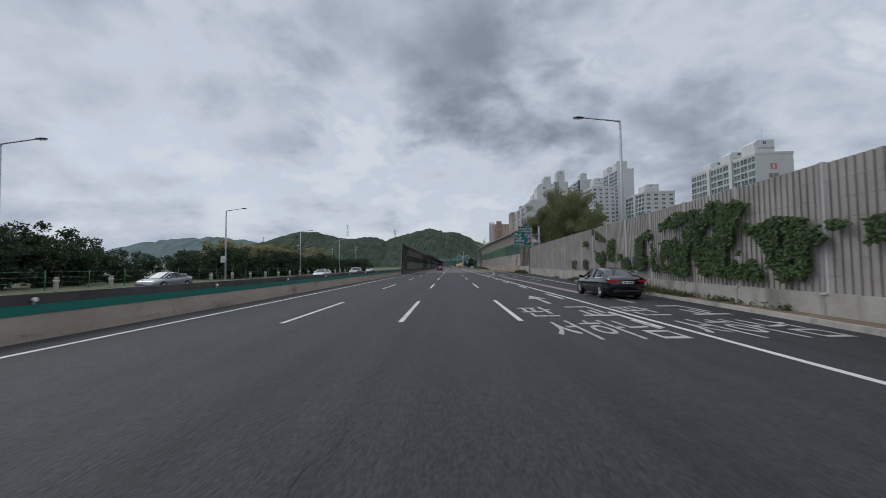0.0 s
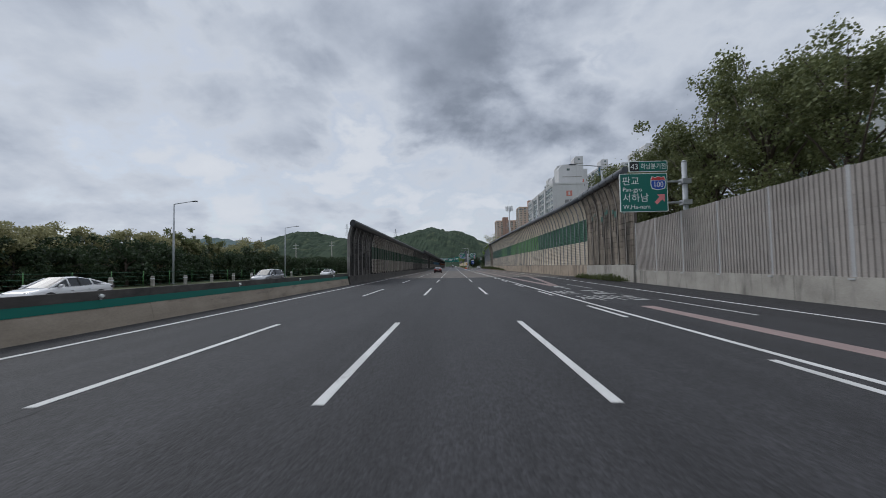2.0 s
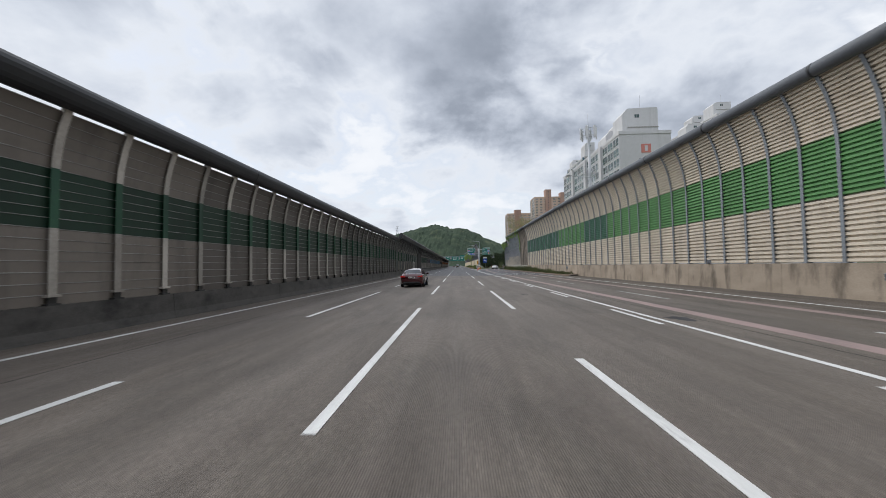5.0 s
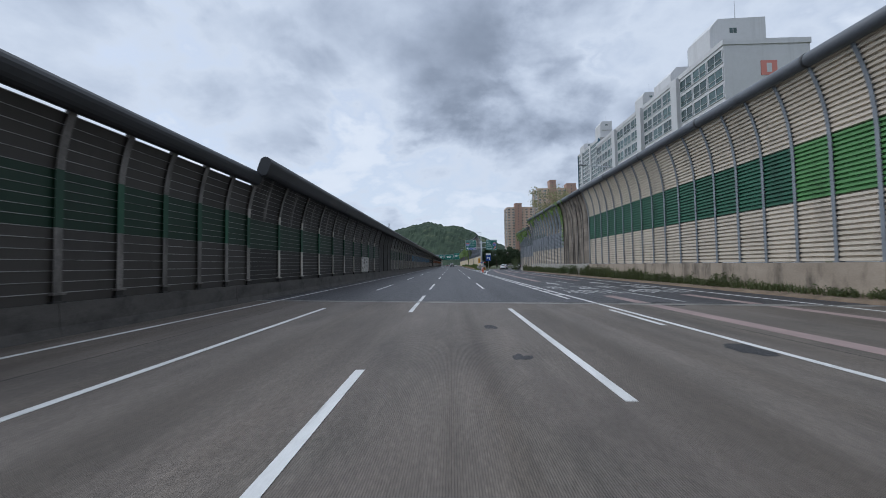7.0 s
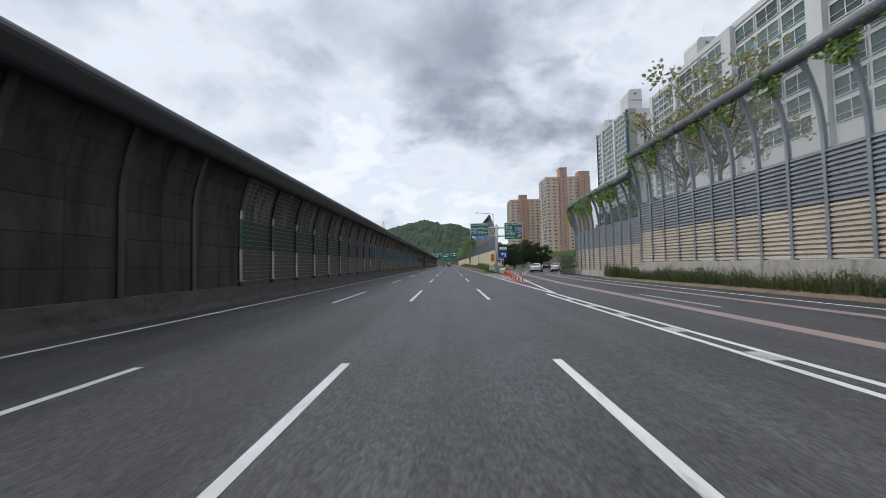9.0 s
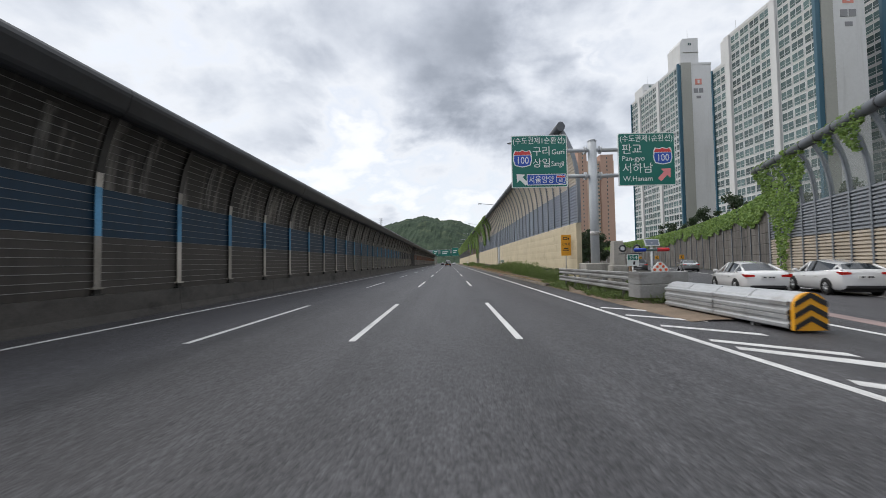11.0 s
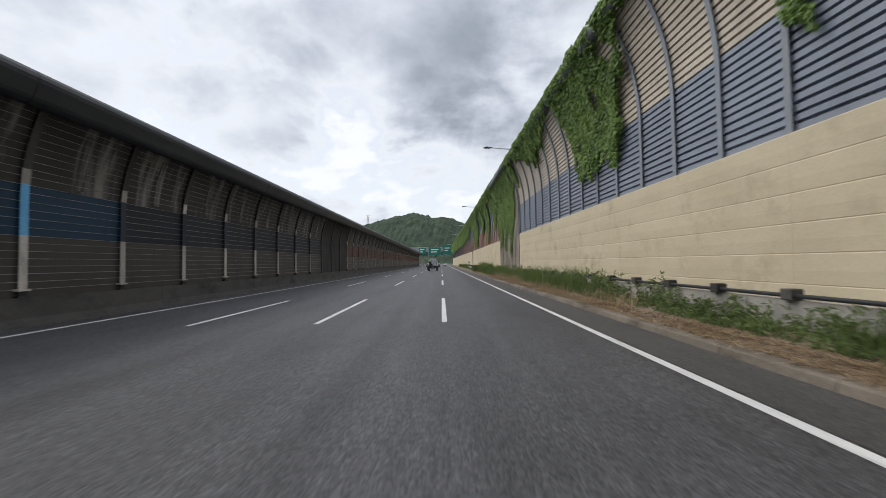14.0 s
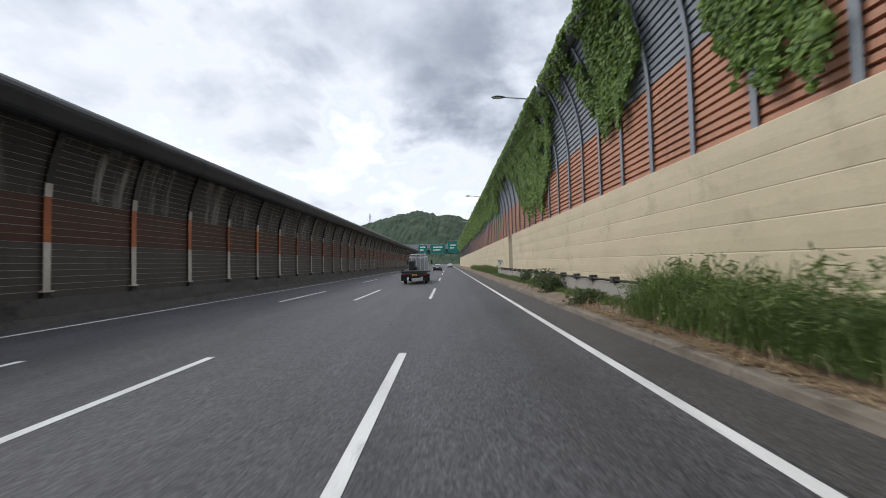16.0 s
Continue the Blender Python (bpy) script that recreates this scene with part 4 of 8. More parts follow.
barrier("right_grey_wall_far", "grey ribbed precast noise wall", WALL_F + [(15.26, 74.5)], 3.7, 1, RIBBED, lambda y: [(0.7, grey_top(y), "wall_grey", "blocks")], lambda y: [(0.95, grey_top(y) + 0.02, "post_wall")], "wall_grey", 0, post_out=0.05)
parapet("right_parapet_stone", "weathered concrete parapet under the stone panels", [(-0.35, 0), (-0.3, 1.45), (0.3, 1.45), (0.3, 0)], [(15.3, 74.6), (15.85, 87.45)], M["concrete"], 6.0)
barrier("right_barrier_stone", "tall curved barrier of weathered stone-coloured precast panels", [(15.3, 74.6), (15.85, 87.45)], 1.835, 1, RIGHT_NEAR, lambda y: [(1.5, 9.3, "panel_stone", "blocks")], lambda y: "post_stained", "cap_grey", 0.27)
parapet("right_parapet", "stained concrete parapet under the noise barrier", [(-0.35, 0), (-0.3, 1.48), (0.3, 1.48), (0.3, 0)], [(XR, 87.5), (XR, 195.6)], M["parapet_stained"], 8.0)
# bays of about 1.8 m, not quite even where two lengths of the barrier meet
RIGHT_ENDS = [(XR, 87.46 + 1.781 * k) for k in range(16)] + [(XR, 115.96 + 1.806 * k) for k in range(6)] + [(XR, 124.99 + 1.814 * k) for k in range(1, 26)] + [(XR, 172.16 + 1.86 * k) for k in range(5)] + [(XR, 179.6 + 1.778 * k) for k in range(1, 10)]
def right_bands(y):
    band = "lv_green" if y < 114.6 else "lv_bright" if y < 134.4 else "lv_bright" if y < 149 else "lv_green" if y < 156 else "lv_bright" if y < 168 else "lv_green"
    return [(1.52, 4.35, "lv_beige", ""), (4.35, 7.0, band, ""), (7.0, 10.05, "lv_beige", "")]
barrier("right_barrier", "tall curved noise barrier with beige louvres and green band", RIGHT_ENDS, None, 1, RIGHT, right_bands, lambda y: [(1.5, 7.0, "post_grey"), (7.0, 10.1, "post_grey")], "cap_grey", 0.27, lift=lambda y: 0.758 + 0.242 * min(max((y - 95) / 65, 0), 1))
CURVE_A = [(16.05, 206.0), (16.05, 227.0)]
CURVE = [(16.05, 227.1), (16.2, 238), (16.9, 246), (20.0, 255.5), (26.6, 272.5)]
RAMP = [(0, 0.6), (0, 5.3), (0.05, 6.0), (0.16, 6.8), (0.36, 7.6), (0.66, 8.3), (0.8, 8.6)]
barrier("ramp_barrier_stone", "curved barrier of weathered stone-coloured panels with creeper", [(XR, 195.75), (XR, 205.9)], 1.85, 1, RIGHT, lambda y: [(1.5, 10.0, "panel_stone", "blocks")], lambda y: "post_stained", "cap_grey", 0.27)
barrier("ramp_barrier_high", "noise barrier with clear upper panes, slate and tan louvres", CURVE_A, 1.82, 1, RIGHT, lambda y: [(1.52, 3.9, "lv_tan", ""), (3.9, 6.2, "lv_slate", ""), (6.2, 10.05, "clear", "clear")], lambda y: "post_grey", "cap_grey", 0.27)
barrier("ramp_barrier", "curved noise barrier with clear upper panes, slate and tan louvres", CURVE, 1.84, 1, RAMP, lambda y: [(0.62, 3.05, "lv_tan", ""), (3.05, 5.3, "lv_slate", ""), (5.3, 8.58, "clear", "clear")], lambda y: "post_grey", "cap_grey", 0.27)
parapet("ramp_parapet_high", "stained concrete parapet along the exit lane", [(-0.35, 0), (-0.3, 1.48), (0.3, 1.48), (0.3, 0)], [(XR, 195.7), (XR, 205.95)] + CURVE_A[1:], M["concrete"], 5.0)
parapet("ramp_parapet", "stained concrete parapet along the exit ramp", [(-0.35, 0), (-0.3, 0.6), (0.3, 0.6), (0.3, 0)], CURVE, M["concrete"], 5.0)
FARWALL = [(26.8, 272.8), (31.2, 281), (37.1, 295.2), (42.6, 310), (52.6, 345), (58.6, 380), (58, 430), (45, 480)]
barrier("ramp_far_wall", "dark block wall round the ramp's bend", FARWALL, 3.6, 1, [(0, 0.02), (0, 6.4)], lambda y: [(0.02, 6.4, "panel_dim", "slabs")], lambda y: "post_grey", "panel_stone", 0.05, cap_shift=(0, 0))
# the island between highway and ramp
def cream_wall(y0, y1, name):
    t = thing(name, label="cream painted concrete wall in long courses", category="wall", kind="structure")
    h = 4.05 / 7
    bm_by = {}
    n = max(1, round((y1 - y0) / 11.0))
    for i in range(n):
        a, b = y0 + (y1 - y0) * i / n, y0 + (y1 - y0) * (i + 1) / n
        for c in range(7):
            key = (round(b - a, 2), c == 6)
            if key not in bm_by:
                bm = bmesh.new()
                prism(bm, [(0.16, 0.0), (-0.152, 0.0), (-0.16, 0.016), (-0.168, h * 0.45), (-0.162, h - 0.02), (-0.154, h), (0.16, h)], 0.003, b - a - 0.003)
                bm_by[key] = mesh("course", bm, M["yellow_wall"])
            part("course", bm_by[key], None, t, at=(XC - 0.02, a, c * h))
    return t


cream_wall(265.4, 302.2, "cream_wall_1")
cream_wall(305.75, 344.2, "cream_wall_2")
cream_wall(355.1, 393.0, "cream_wall_3")
cream_wall(395.0, 540.0, "cream_wall_4")
barrier("island_barrier", "tall curved noise barrier with tan and blue-grey louvres", [(XC, 265.32), (XC, 344.33)], 1.8375, 1, CREAM, lambda y: [(4.06, 6.6, "lv_blue", ""), (6.6, 10.0, "lv_tan", "")], lambda y: "post_grey", "cap_grey", 0.27, "close", 0.2, 0.05)
barrier("island_barrier_stone", "weathered block panels half covered in creeper", [(XC - 0.13, 344.5), (XC - 0.13, 354.7)], 1.75, 1, [(0, 0.02)] + CREAM, lambda y: [(0.02, 10.0, "panel_slab", "slabs")], lambda y: "post_stained", "cap_grey", 0.27, post_width=0.18, post_out=0.06)
barrier("island_barrier_far", "tall curved noise barrier with slate and orange louvres", [(XC, 354.8), (XC, 540.39)], 1.8375, 1, CREAM, lambda y: [(4.06, 6.6, "lv_orange", ""), (6.6, 10.0, "lv_slate", "")], lambda y: "post_grey", "cap_grey", 0.27, "close", 0.2, 0.05)
door = thing("white_door_panel", label="pale grey ribbed metal panels with a middle post in the cream wall", category="panel", kind="structure")
M["pale_panel"] = surface("pale_panel", (0.5, 0.51, 0.51), (0.62, 0.63, 0.63), rough=0.55, scale=(1, 1, 0.6), grain=10, stain=(0.38, 0.38, 0.37), stain_scale=(1.5, 1.5, 0.3), stain_at=(0.55, 0.8))
for a, b in ((302.24, 303.93), (304.03, 305.71)):
    part("panel", louvre_mesh([(0, 0.02), (0, 4.03)], 0.02, 4.03, b - a, 1, M["pale_panel"], 0.2, 0.02, "flat"), None, door, at=(XC - 0.02, (a + b) / 2, 0))
for y in (302.22, 303.98, 305.73):
    part("post", post_mesh([(0, 0.02), (0, 4.05)], 2.001 * 0.01, 4.05, 1, M["post_wall"], 0.12, 0.1), None, door, at=(XC - 0.02, y, 0))

# ---- hills and far things ----
def hill(name, label, cx, cy, half_x, half_y, height, mat, seed, nx=150, ny=46, rough=0.12, skew=0.0):
    """A wooded hill: a smooth rise, broken by ridges and tree crowns."""
    bm = bmesh.new()
    rows = []
    for j in range(ny + 1):
        v = -1 + 2 * j / ny
        row = []
        for i in range(nx + 1):
            u = -1 + 2 * i / nx
            r = math.hypot(u, v)
            base = max(0.0, math.cos(min(r, 1) * math.pi / 2)) ** 1.15
            x, y = cx + u * half_x, cy + v * half_y
            n1 = noise.fractal(Vector((x * 0.011 + seed, y * 0.011, seed)), 1.0, 2.0, 4)
            n2 = noise.noise(Vector((x * 0.16, y * 0.16, seed))) + 0.7 * noise.noise(Vector((x * 0.37, y * 0.37, seed)))
            z = height * base * (1 + 0.15 * n1 + skew * u) + (n2 * height * 0.026 if base > 0.02 else 0) - 2
            row.append((x, y, z))
        rows.append(row)
    sheet(bm, rows)
    bmesh.ops.recalc_face_normals(bm, faces=bm.faces[:])
    return tagged(part(name, bm, mat, smooth=False), label, "hill", kind="stuff")


hill("wooded_hill", "dark green wooded hill beyond the highway", -52, 1250, 300, 240, 117, M["wood_hill"], 1.3)
hill("wooded_ridge", "long low wooded ridge behind the opposite lanes", -512, 1370, 393, 285, 124, M["wood_hill"], 5.1)
hill("wooded_saddle", "dark green wooded saddle between two hills", -280, 1202, 178, 178, 100, M["wood_hill"], 3.7, 90, 40)
# its haze is only the tint of the material
hill("distant_ridge", "distant ridge tinted blue-green for haze", -1500, 2300, 900, 500, 190, M["wood_far"], 9.4, 90, 26)

# ---- apartment blocks ----
M["white_wall"] = surface("apartment_white", (0.5, 0.5, 0.5), (0.6, 0.6, 0.61), rough=0.8, scale=(0.08, 0.08, 0.03), grain=1.5, stain=(0.42, 0.42, 0.42), stain_scale=(0.5, 0.5, 0.03), stain_at=(0.55, 0.8))
M["grey_wall"] = surface("apartment_grey", (0.27, 0.27, 0.25), (0.34, 0.34, 0.31), rough=0.8, scale=(0.1, 0.1, 0.05), grain=1.5)
M["peach_wall"] = surface("apartment_peach", (0.5, 0.38, 0.3), (0.6, 0.46, 0.37), rough=0.8, scale=(0.1, 0.1, 0.05), grain=1.5)
M["brick_wall"] = surface("apartment_terracotta", (0.34, 0.215, 0.17), (0.42, 0.28, 0.225), rough=0.8, scale=(0.1, 0.1, 0.05), grain=1.5)
M["blue_trim"] = plain("apartment_blue", (0.02, 0.085, 0.13), 0.5)
M["win_glass"] = surface("window_glass", (0.025, 0.05, 0.052), (0.1, 0.155, 0.155), rough=0.15, scale=(0.3, 0.3, 0.3), grain=0.8, each=0.5)
M["win_frame"] = plain("window_frame", (0.62, 0.63, 0.64), 0.5)
M["logo_red"] = plain("logo_red", (0.55, 0.2, 0.16), 0.6)
M["logo_grey"] = plain("logo_grey", (0.2, 0.2, 0.21), 0.6)


def relief(us, vs, depth, thick):
    """One connected plate over a grid of cells, each at its own depth; material 1 where it lies deep."""
    bm = bmesh.new()
    for i in range(len(us) - 1):
        for j in range(len(vs) - 1):
            d = depth(i, j)
            f = bm.faces.new([bm.verts.new(p) for p in ((-d, us[i], vs[j]), (-d, us[i], vs[j + 1]), (-d, us[i + 1], vs[j + 1]), (-d, us[i + 1], vs[j]))])
            f.material_index = 0 if d == thick else 1
            for di, dj, e in ((1, 0, (us[i + 1], None)), (0, 1, (None, vs[j + 1]))):
                ii, jj = i + di, j + dj
                d2 = depth(ii, jj) if ii < len(us) - 1 and jj < len(vs) - 1 else 0.0
                if d2 != d:
                    if di:
                        q = [(-d, us[i + 1], vs[j]), (-d, us[i + 1], vs[j + 1]), (-d2, us[i + 1], vs[j + 1]), (-d2, us[i + 1], vs[j])]
                    else:
                        q = [(-d, us[i], vs[j + 1]), (-d, us[i + 1], vs[j + 1]), (-d2, us[i + 1], vs[j + 1]), (-d2, us[i], vs[j + 1])]
                    bm.faces.new([bm.verts.new(p) for p in q])
    for i in range(len(us) - 1):
        bm.faces.new([bm.verts.new(p) for p in ((0, us[i], vs[0]), (0, us[i + 1], vs[0]), (-depth(i, 0), us[i + 1], vs[0]), (-depth(i, 0), us[i], vs[0]))])
    for j in range(len(vs) - 1):
        bm.faces.new([bm.verts.new(p) for p in ((0, us[0], vs[j]), (0, us[0], vs[j + 1]), (-depth(0, j), us[0], vs[j + 1]), (-depth(0, j), us[0], vs[j]))])
    bmesh.ops.remove_doubles(bm, verts=bm.verts[:], dist=0.001)
    bmesh.ops.recalc_face_normals(bm, faces=bm.faces[:])
    return bm


def window_mesh(width, height, frame_mat):
    """A glazed bay: frame, mullion, rail and panes in one moulding."""
    w, h, f = width / 2, height / 2, 0.085
    us, vs = [-w, -w + f, -f / 2, f / 2, w - f, w], [-h, -h + f, -h * 0.3, -h * 0.3 + f * 0.7, h - f, h]
    return mesh("window", relief(us, vs, lambda i, j: 0.04 if i in (1, 3) and j in (1, 3) else 0.14, 0.14), [frame_mat, M["win_glass"]])


def apartment(name, label, x0, x1, y0, y1, h, floors_from=0.0, wall="white_wall", bays="", towers=(), logo=None, trim=None, end_windows=False, floor=2.9, grey_strip=0.0, win_h=2.25):
    """A slab along y. bays: w for a glazed bay, p for a blank pier. towers: (y, depth, x from, x to, height over the roof)."""
    t = thing(name, label=label, category="apartment block", group="apartment blocks")
    t.location = (x0, y0, 0)
    w, d = x1 - x0, y1 - y0
    bm = bmesh.new()
    box(bm, 0, w, 0, d, 0, h)
    part("wall", bm, M[wall], t)
    part("roof", boxed(-0.15, w + 0.15, -0.15, d + 0.15, h, h + 0.9), M[wall], t)
    bays = bays or "w" * max(3, round(d / 4.2))
    piers = bays.count("p")
    bay = (d - 2.2 * piers) / (len(bays) - piers)
    win = window_mesh(bay - 0.35, win_h, M["win_frame"])
    floors = int((h - floors_from - 0.6) / floor)
    y = 0.0
    for c in bays:
        if c == "p":
            part("pier", boxed(-0.7, 0.02, 0.1, 2.1, 0, h + 0.5), M[wall], t, at=(0, y, 0))
            y += 2.2
            continue
        for j in range(floors):
            part("window", win, None, t, at=(-0.02, y + bay / 2, h - 1.7 - j * floor))
        y += bay
    if trim:
        part("corner_stripe", boxed(-0.75, 0.5, -0.06, 0.7, 0, h + 0.6), M[trim], t)
        part("corner_stripe", boxed(-0.5, 0.5, d - 0.5, d + 0.06, 0, h + 0.6), M[trim], t)
    if end_windows:
        m = max(2, round(w / 4.5))
        win2 = window_mesh(w / m * 0.5, 1.4, M["win_frame"])
        for j in range(floors):
            for k in range(m):
                part("window", win2, None, t, at=pose((k + 0.5) * w / m, -0.02, h - 1.7 - j * floor, 0, 0, 90))
    elif grey_strip:
        part("end_strip", boxed(0.55, w * grey_strip, -0.3, 0.02, 0, h + 0.95), M["grey_wall"], t)
    for ty, td, xa, xb, th in towers:
        bm = bmesh.new()
        e = (xb - xa) * 0.15
        prism(bm, [(xa, h + 0.85), (xa, h + th * 0.84), (xa + e, h + th), (xb, h + th * 1.02), (xb, h + 0.85)], ty, ty + td)
        tw = part("roof_tower", bm, M[wall], t)
        for dx in (0.0, 0.75):
            part("vent_window", boxed(xa + e + 2.2 + dx, xa + e + 2.8 + dx, ty - 0.06, ty + 0.05, h + th * 0.76, h + th * 0.76 + 1.0), M["win_glass"], tw)
        part("ledge", boxed(xa + e, xb + 0.1, ty - 0.22, ty - 0.002, h + th * 0.5, h + th * 0.5 + 0.25), M["grey_wall"], tw)
        part("mast", tubed([(xa + (xb - xa) * 0.6, ty + 2, h + th), (xa + (xb - xa) * 0.6, ty + 2, h + th + 5)], 0.06, 6), M["pole"], tw)
    if logo:
        z, u = logo
        m = part("logo", boxed(u - 1.3, u + 1.3, -0.1, 0.02, z - 1.2, z + 1.2), M["logo_red"], t, "red square sign")
        part("logo_mark", boxed(u - 0.4, u + 0.4, -0.13, -0.09, z - 0.75, z + 0.75), M["white_wall"], m)
        for k in range(2):
            part("name_bar", boxed(u - 2.0 + 2.1 * k, u - 0.3 + 2.1 * k, -0.1, 0.02, z - 4.6, z - 2.8), M["logo_grey"], t)
        part("number_bar", boxed(u - 1.0, u + 0.8, -0.1, 0.02, z - 7.0, z - 5.9), M["logo_grey"], t)
    return t


apartment("apartment_block", "white apartment slab with grey end strip and teal glazing", 97.1, 110, 399, 440.6, 81.6, 3, bays="wwwwpwwwwpww", towers=((1.5, 9, 1.5, 9, 12), (32, 8, 1, 7, 7)), logo=(74.5, 7.6), trim="blue_trim", grey_strip=0.36)
apartment("apartment_block", "white apartment slab with beige end strip and teal glazing", 92.3, 103.7, 335, 366, 73, 3, bays="wwwpwwwwp", towers=((1.5, 8, 2, 9, 11),), logo=(65, 7.4), trim="blue_trim", grey_strip=0.3)
apartment("apartment_block", "lower white wing of an apartment slab with blue edge", 93.3, 102.7, 366.1, 374.3, 66, 3, bays="ww", towers=((0.4, 4, 0.5, 7, 10),), trim="blue_trim")
apartment("apartment_block", "white apartment slab with blue corner stripe", 115.5, 129, 341, 376, 76, 3, bays="wwwpwww", towers=((6, 7, 3, 9, 8),), logo=(66, 6), trim="blue_trim")
apartment("apartment_block", "white apartment slab with stepped roof towers and red sign", 45, 59, 213, 268, 37, 14, bays="wwwpwwwpwwwpwww", towers=((12, 7, 6.2, 17, 12), (27, 7.5, 7, 16, 10.2), (42, 7.5, 8, 15, 8.2)), logo=(33, 7.2))
apartment("apartment_block", "white apartment slab with green-tinted windows and red sign", 123, 138, 155, 196, 45, 18, bays="wwwpwwwpwww", towers=((4, 7, 3, 11, 7), (18, 6, 3, 11, 6), (31, 6, 3, 11, 5)), logo=(40, 7))
apartment("apartment_block", "low white apartment slab with wide balconies", 130, 150, 257, 284, 49, 22, bays="wwwpwww", towers=((8, 8, 4, 14, 7),), end_windows=True)
apartment("apartment_block", "tall white apartment slab with grid of windows", 133, 146, 304, 346, 76, 30, bays="wwwpwwwpww", towers=((4, 8, 1, 10, 8), (22, 8, 1, 10, 8)))
apartment("apartment_block", "white apartment slab with green-tinted balconies", 105, 122, 283, 304, 58, 26, bays="wwwwww", towers=((5, 7, 3, 11, 8),), end_windows=True)
apartment("apartment_tower", "peach and white apartment tower with terracotta stair cores", 84, 122, 522, 546, 73, 8, wall="peach_wall", end_windows=True, bays="wwwpww")
apartment("apartment_tower", "pale brown and white apartment tower with red roof housing", 60, 88, 562, 584, 61, 8, wall="peach_wall", end_windows=True, bays="wwpww")
for x, y, h, d in ((98.5, 520, 80.5, 6), (116, 520, 77, 9), (72, 560, 65, 7)):
    t = thing("stair_core", (x, y, 0), "terracotta coloured stair core of an apartment tower", "tower")
    part("wall", boxed(-d / 2, d / 2, -0.5, 8, 0, h), M["brick_wall"], t)
    part("roof", boxed(-d / 2 - 0.2, d / 2 + 0.2, -0.7, 8.2, h, h + 0.8), M["brick_wall"], t)
    for k in range(int((h - 12) / 2.9)):
        part("slit_window", boxed(-0.35, 0.35, -0.56, -0.44, h - 2.4 - 2.9 * k, h - 1.2 - 2.9 * k), M["win_glass"], t)

# ---- antenna mast and pylon ----
t = thing("antenna_mast", (16.9, 156, 0), "grey steel antenna mast with service rings behind the barrier", "mast")
part("pole", tubed([(0, 0, 0), (0, 0, 18.6)], [0.3, 0.13], 10), M["pole"], t)
part("rod", tubed([(0, 0, 18.6), (0, 0, 21)], 0.03, 6), M["pole"], t)
for z in (13.0, 17.9):
    bm = bmesh.new()
    for dz in (0, 0.5, 0.95):
        tube(bm, [(0.85 * math.cos(a), 0.85 * math.sin(a), z + dz) for a in [k * math.pi / 8 for k in range(17)]], 0.03, 5)
    for k in range(8):
        a = k * math.pi / 4
        tube(bm, [(0.85 * math.cos(a), 0.85 * math.sin(a), z), (0.85 * math.cos(a), 0.85 * math.sin(a), z + 1)], 0.025, 5)
        tube(bm, [(0.1 * math.cos(a), 0.1 * math.sin(a), z), (0.85 * math.cos(a), 0.85 * math.sin(a), z)], 0.025, 5)
    part("service_ring", bm, M["pole"], t)
for k in range(6):
    a = k * math.pi / 3
    part("antenna_panel", boxed(-0.13, 0.13, -0.06, 0.06, 0, 1.5), M["win_frame"], t, at=pose(1.0 * math.cos(a), 1.0 * math.sin(a), 17.6, 0, 0, math.degrees(a) + 90))


def pylon(x, y, z, h):
    t = thing("pylon", (x, y, z), "lattice power pylon on the wooded ridge", "pylon", "pylons")
    bm = bmesh.new()
    def w(f):
        return 4.0 * (1 - f) + 0.6 * f
    n = 7
    for i in range(n):
        f0, f1 = i / n, (i + 1) / n
        for sx, sy in ((1, 1), (1, -1), (-1, -1), (-1, 1)):
            tube(bm, [(sx * w(f0), sy * w(f0), f0 * h), (sx * w(f1), sy * w(f1), f1 * h)], 0.22, 4)
        for s in (1, -1):
            tube(bm, [(-w(f0), s * w(f0), f0 * h), (w(f1), s * w(f1), f1 * h)], 0.14, 4)
            tube(bm, [(w(f0), s * w(f0), f0 * h), (-w(f1), s * w(f1), f1 * h)], 0.14, 4)
    part("lattice", bm, M["pole"], t)
    for f, a in ((0.62, 7), (0.78, 6), (0.94, 5)):
        part("cross_arm", tubed([(-a, 0, f * h), (0, 0, f * h + 1), (a, 0, f * h)], 0.25, 5), M["pole"], t)
    return t


pylon(-186, 1297, 92, 36)
pylon(-357, 1333, 110, 40)
pylon(-760, 1550, 84, 46)

# ---- writing ----
def writing(text, size, mat, name, parent, at, align="LEFT", squeeze=1.0):
    """Flat letters of the built-in font, made into a mesh. They stand upright and face the oncoming road."""
    cu = bpy.data.curves.new("letters", "FONT")
    cu.body, cu.size, cu.align_x, cu.extrude, cu.resolution_u = text, size, align, 0.004, 3
    tmp = new("letters", cu)
    bpy.context.view_layer.update()
    me = bpy.data.meshes.new_from_object(tmp.evaluated_get(bpy.context.evaluated_depsgraph_get()))
    bpy.data.objects.remove(tmp)
    bpy.data.curves.remove(cu)
    me.materials.clear()
    me.materials.append(mat)
    ob = new(name, me)
    ob.parent = parent
    ob.matrix_basis = pose(*at, 90) @ Matrix.Diagonal((squeeze, 1, 1, 1))
    return ob


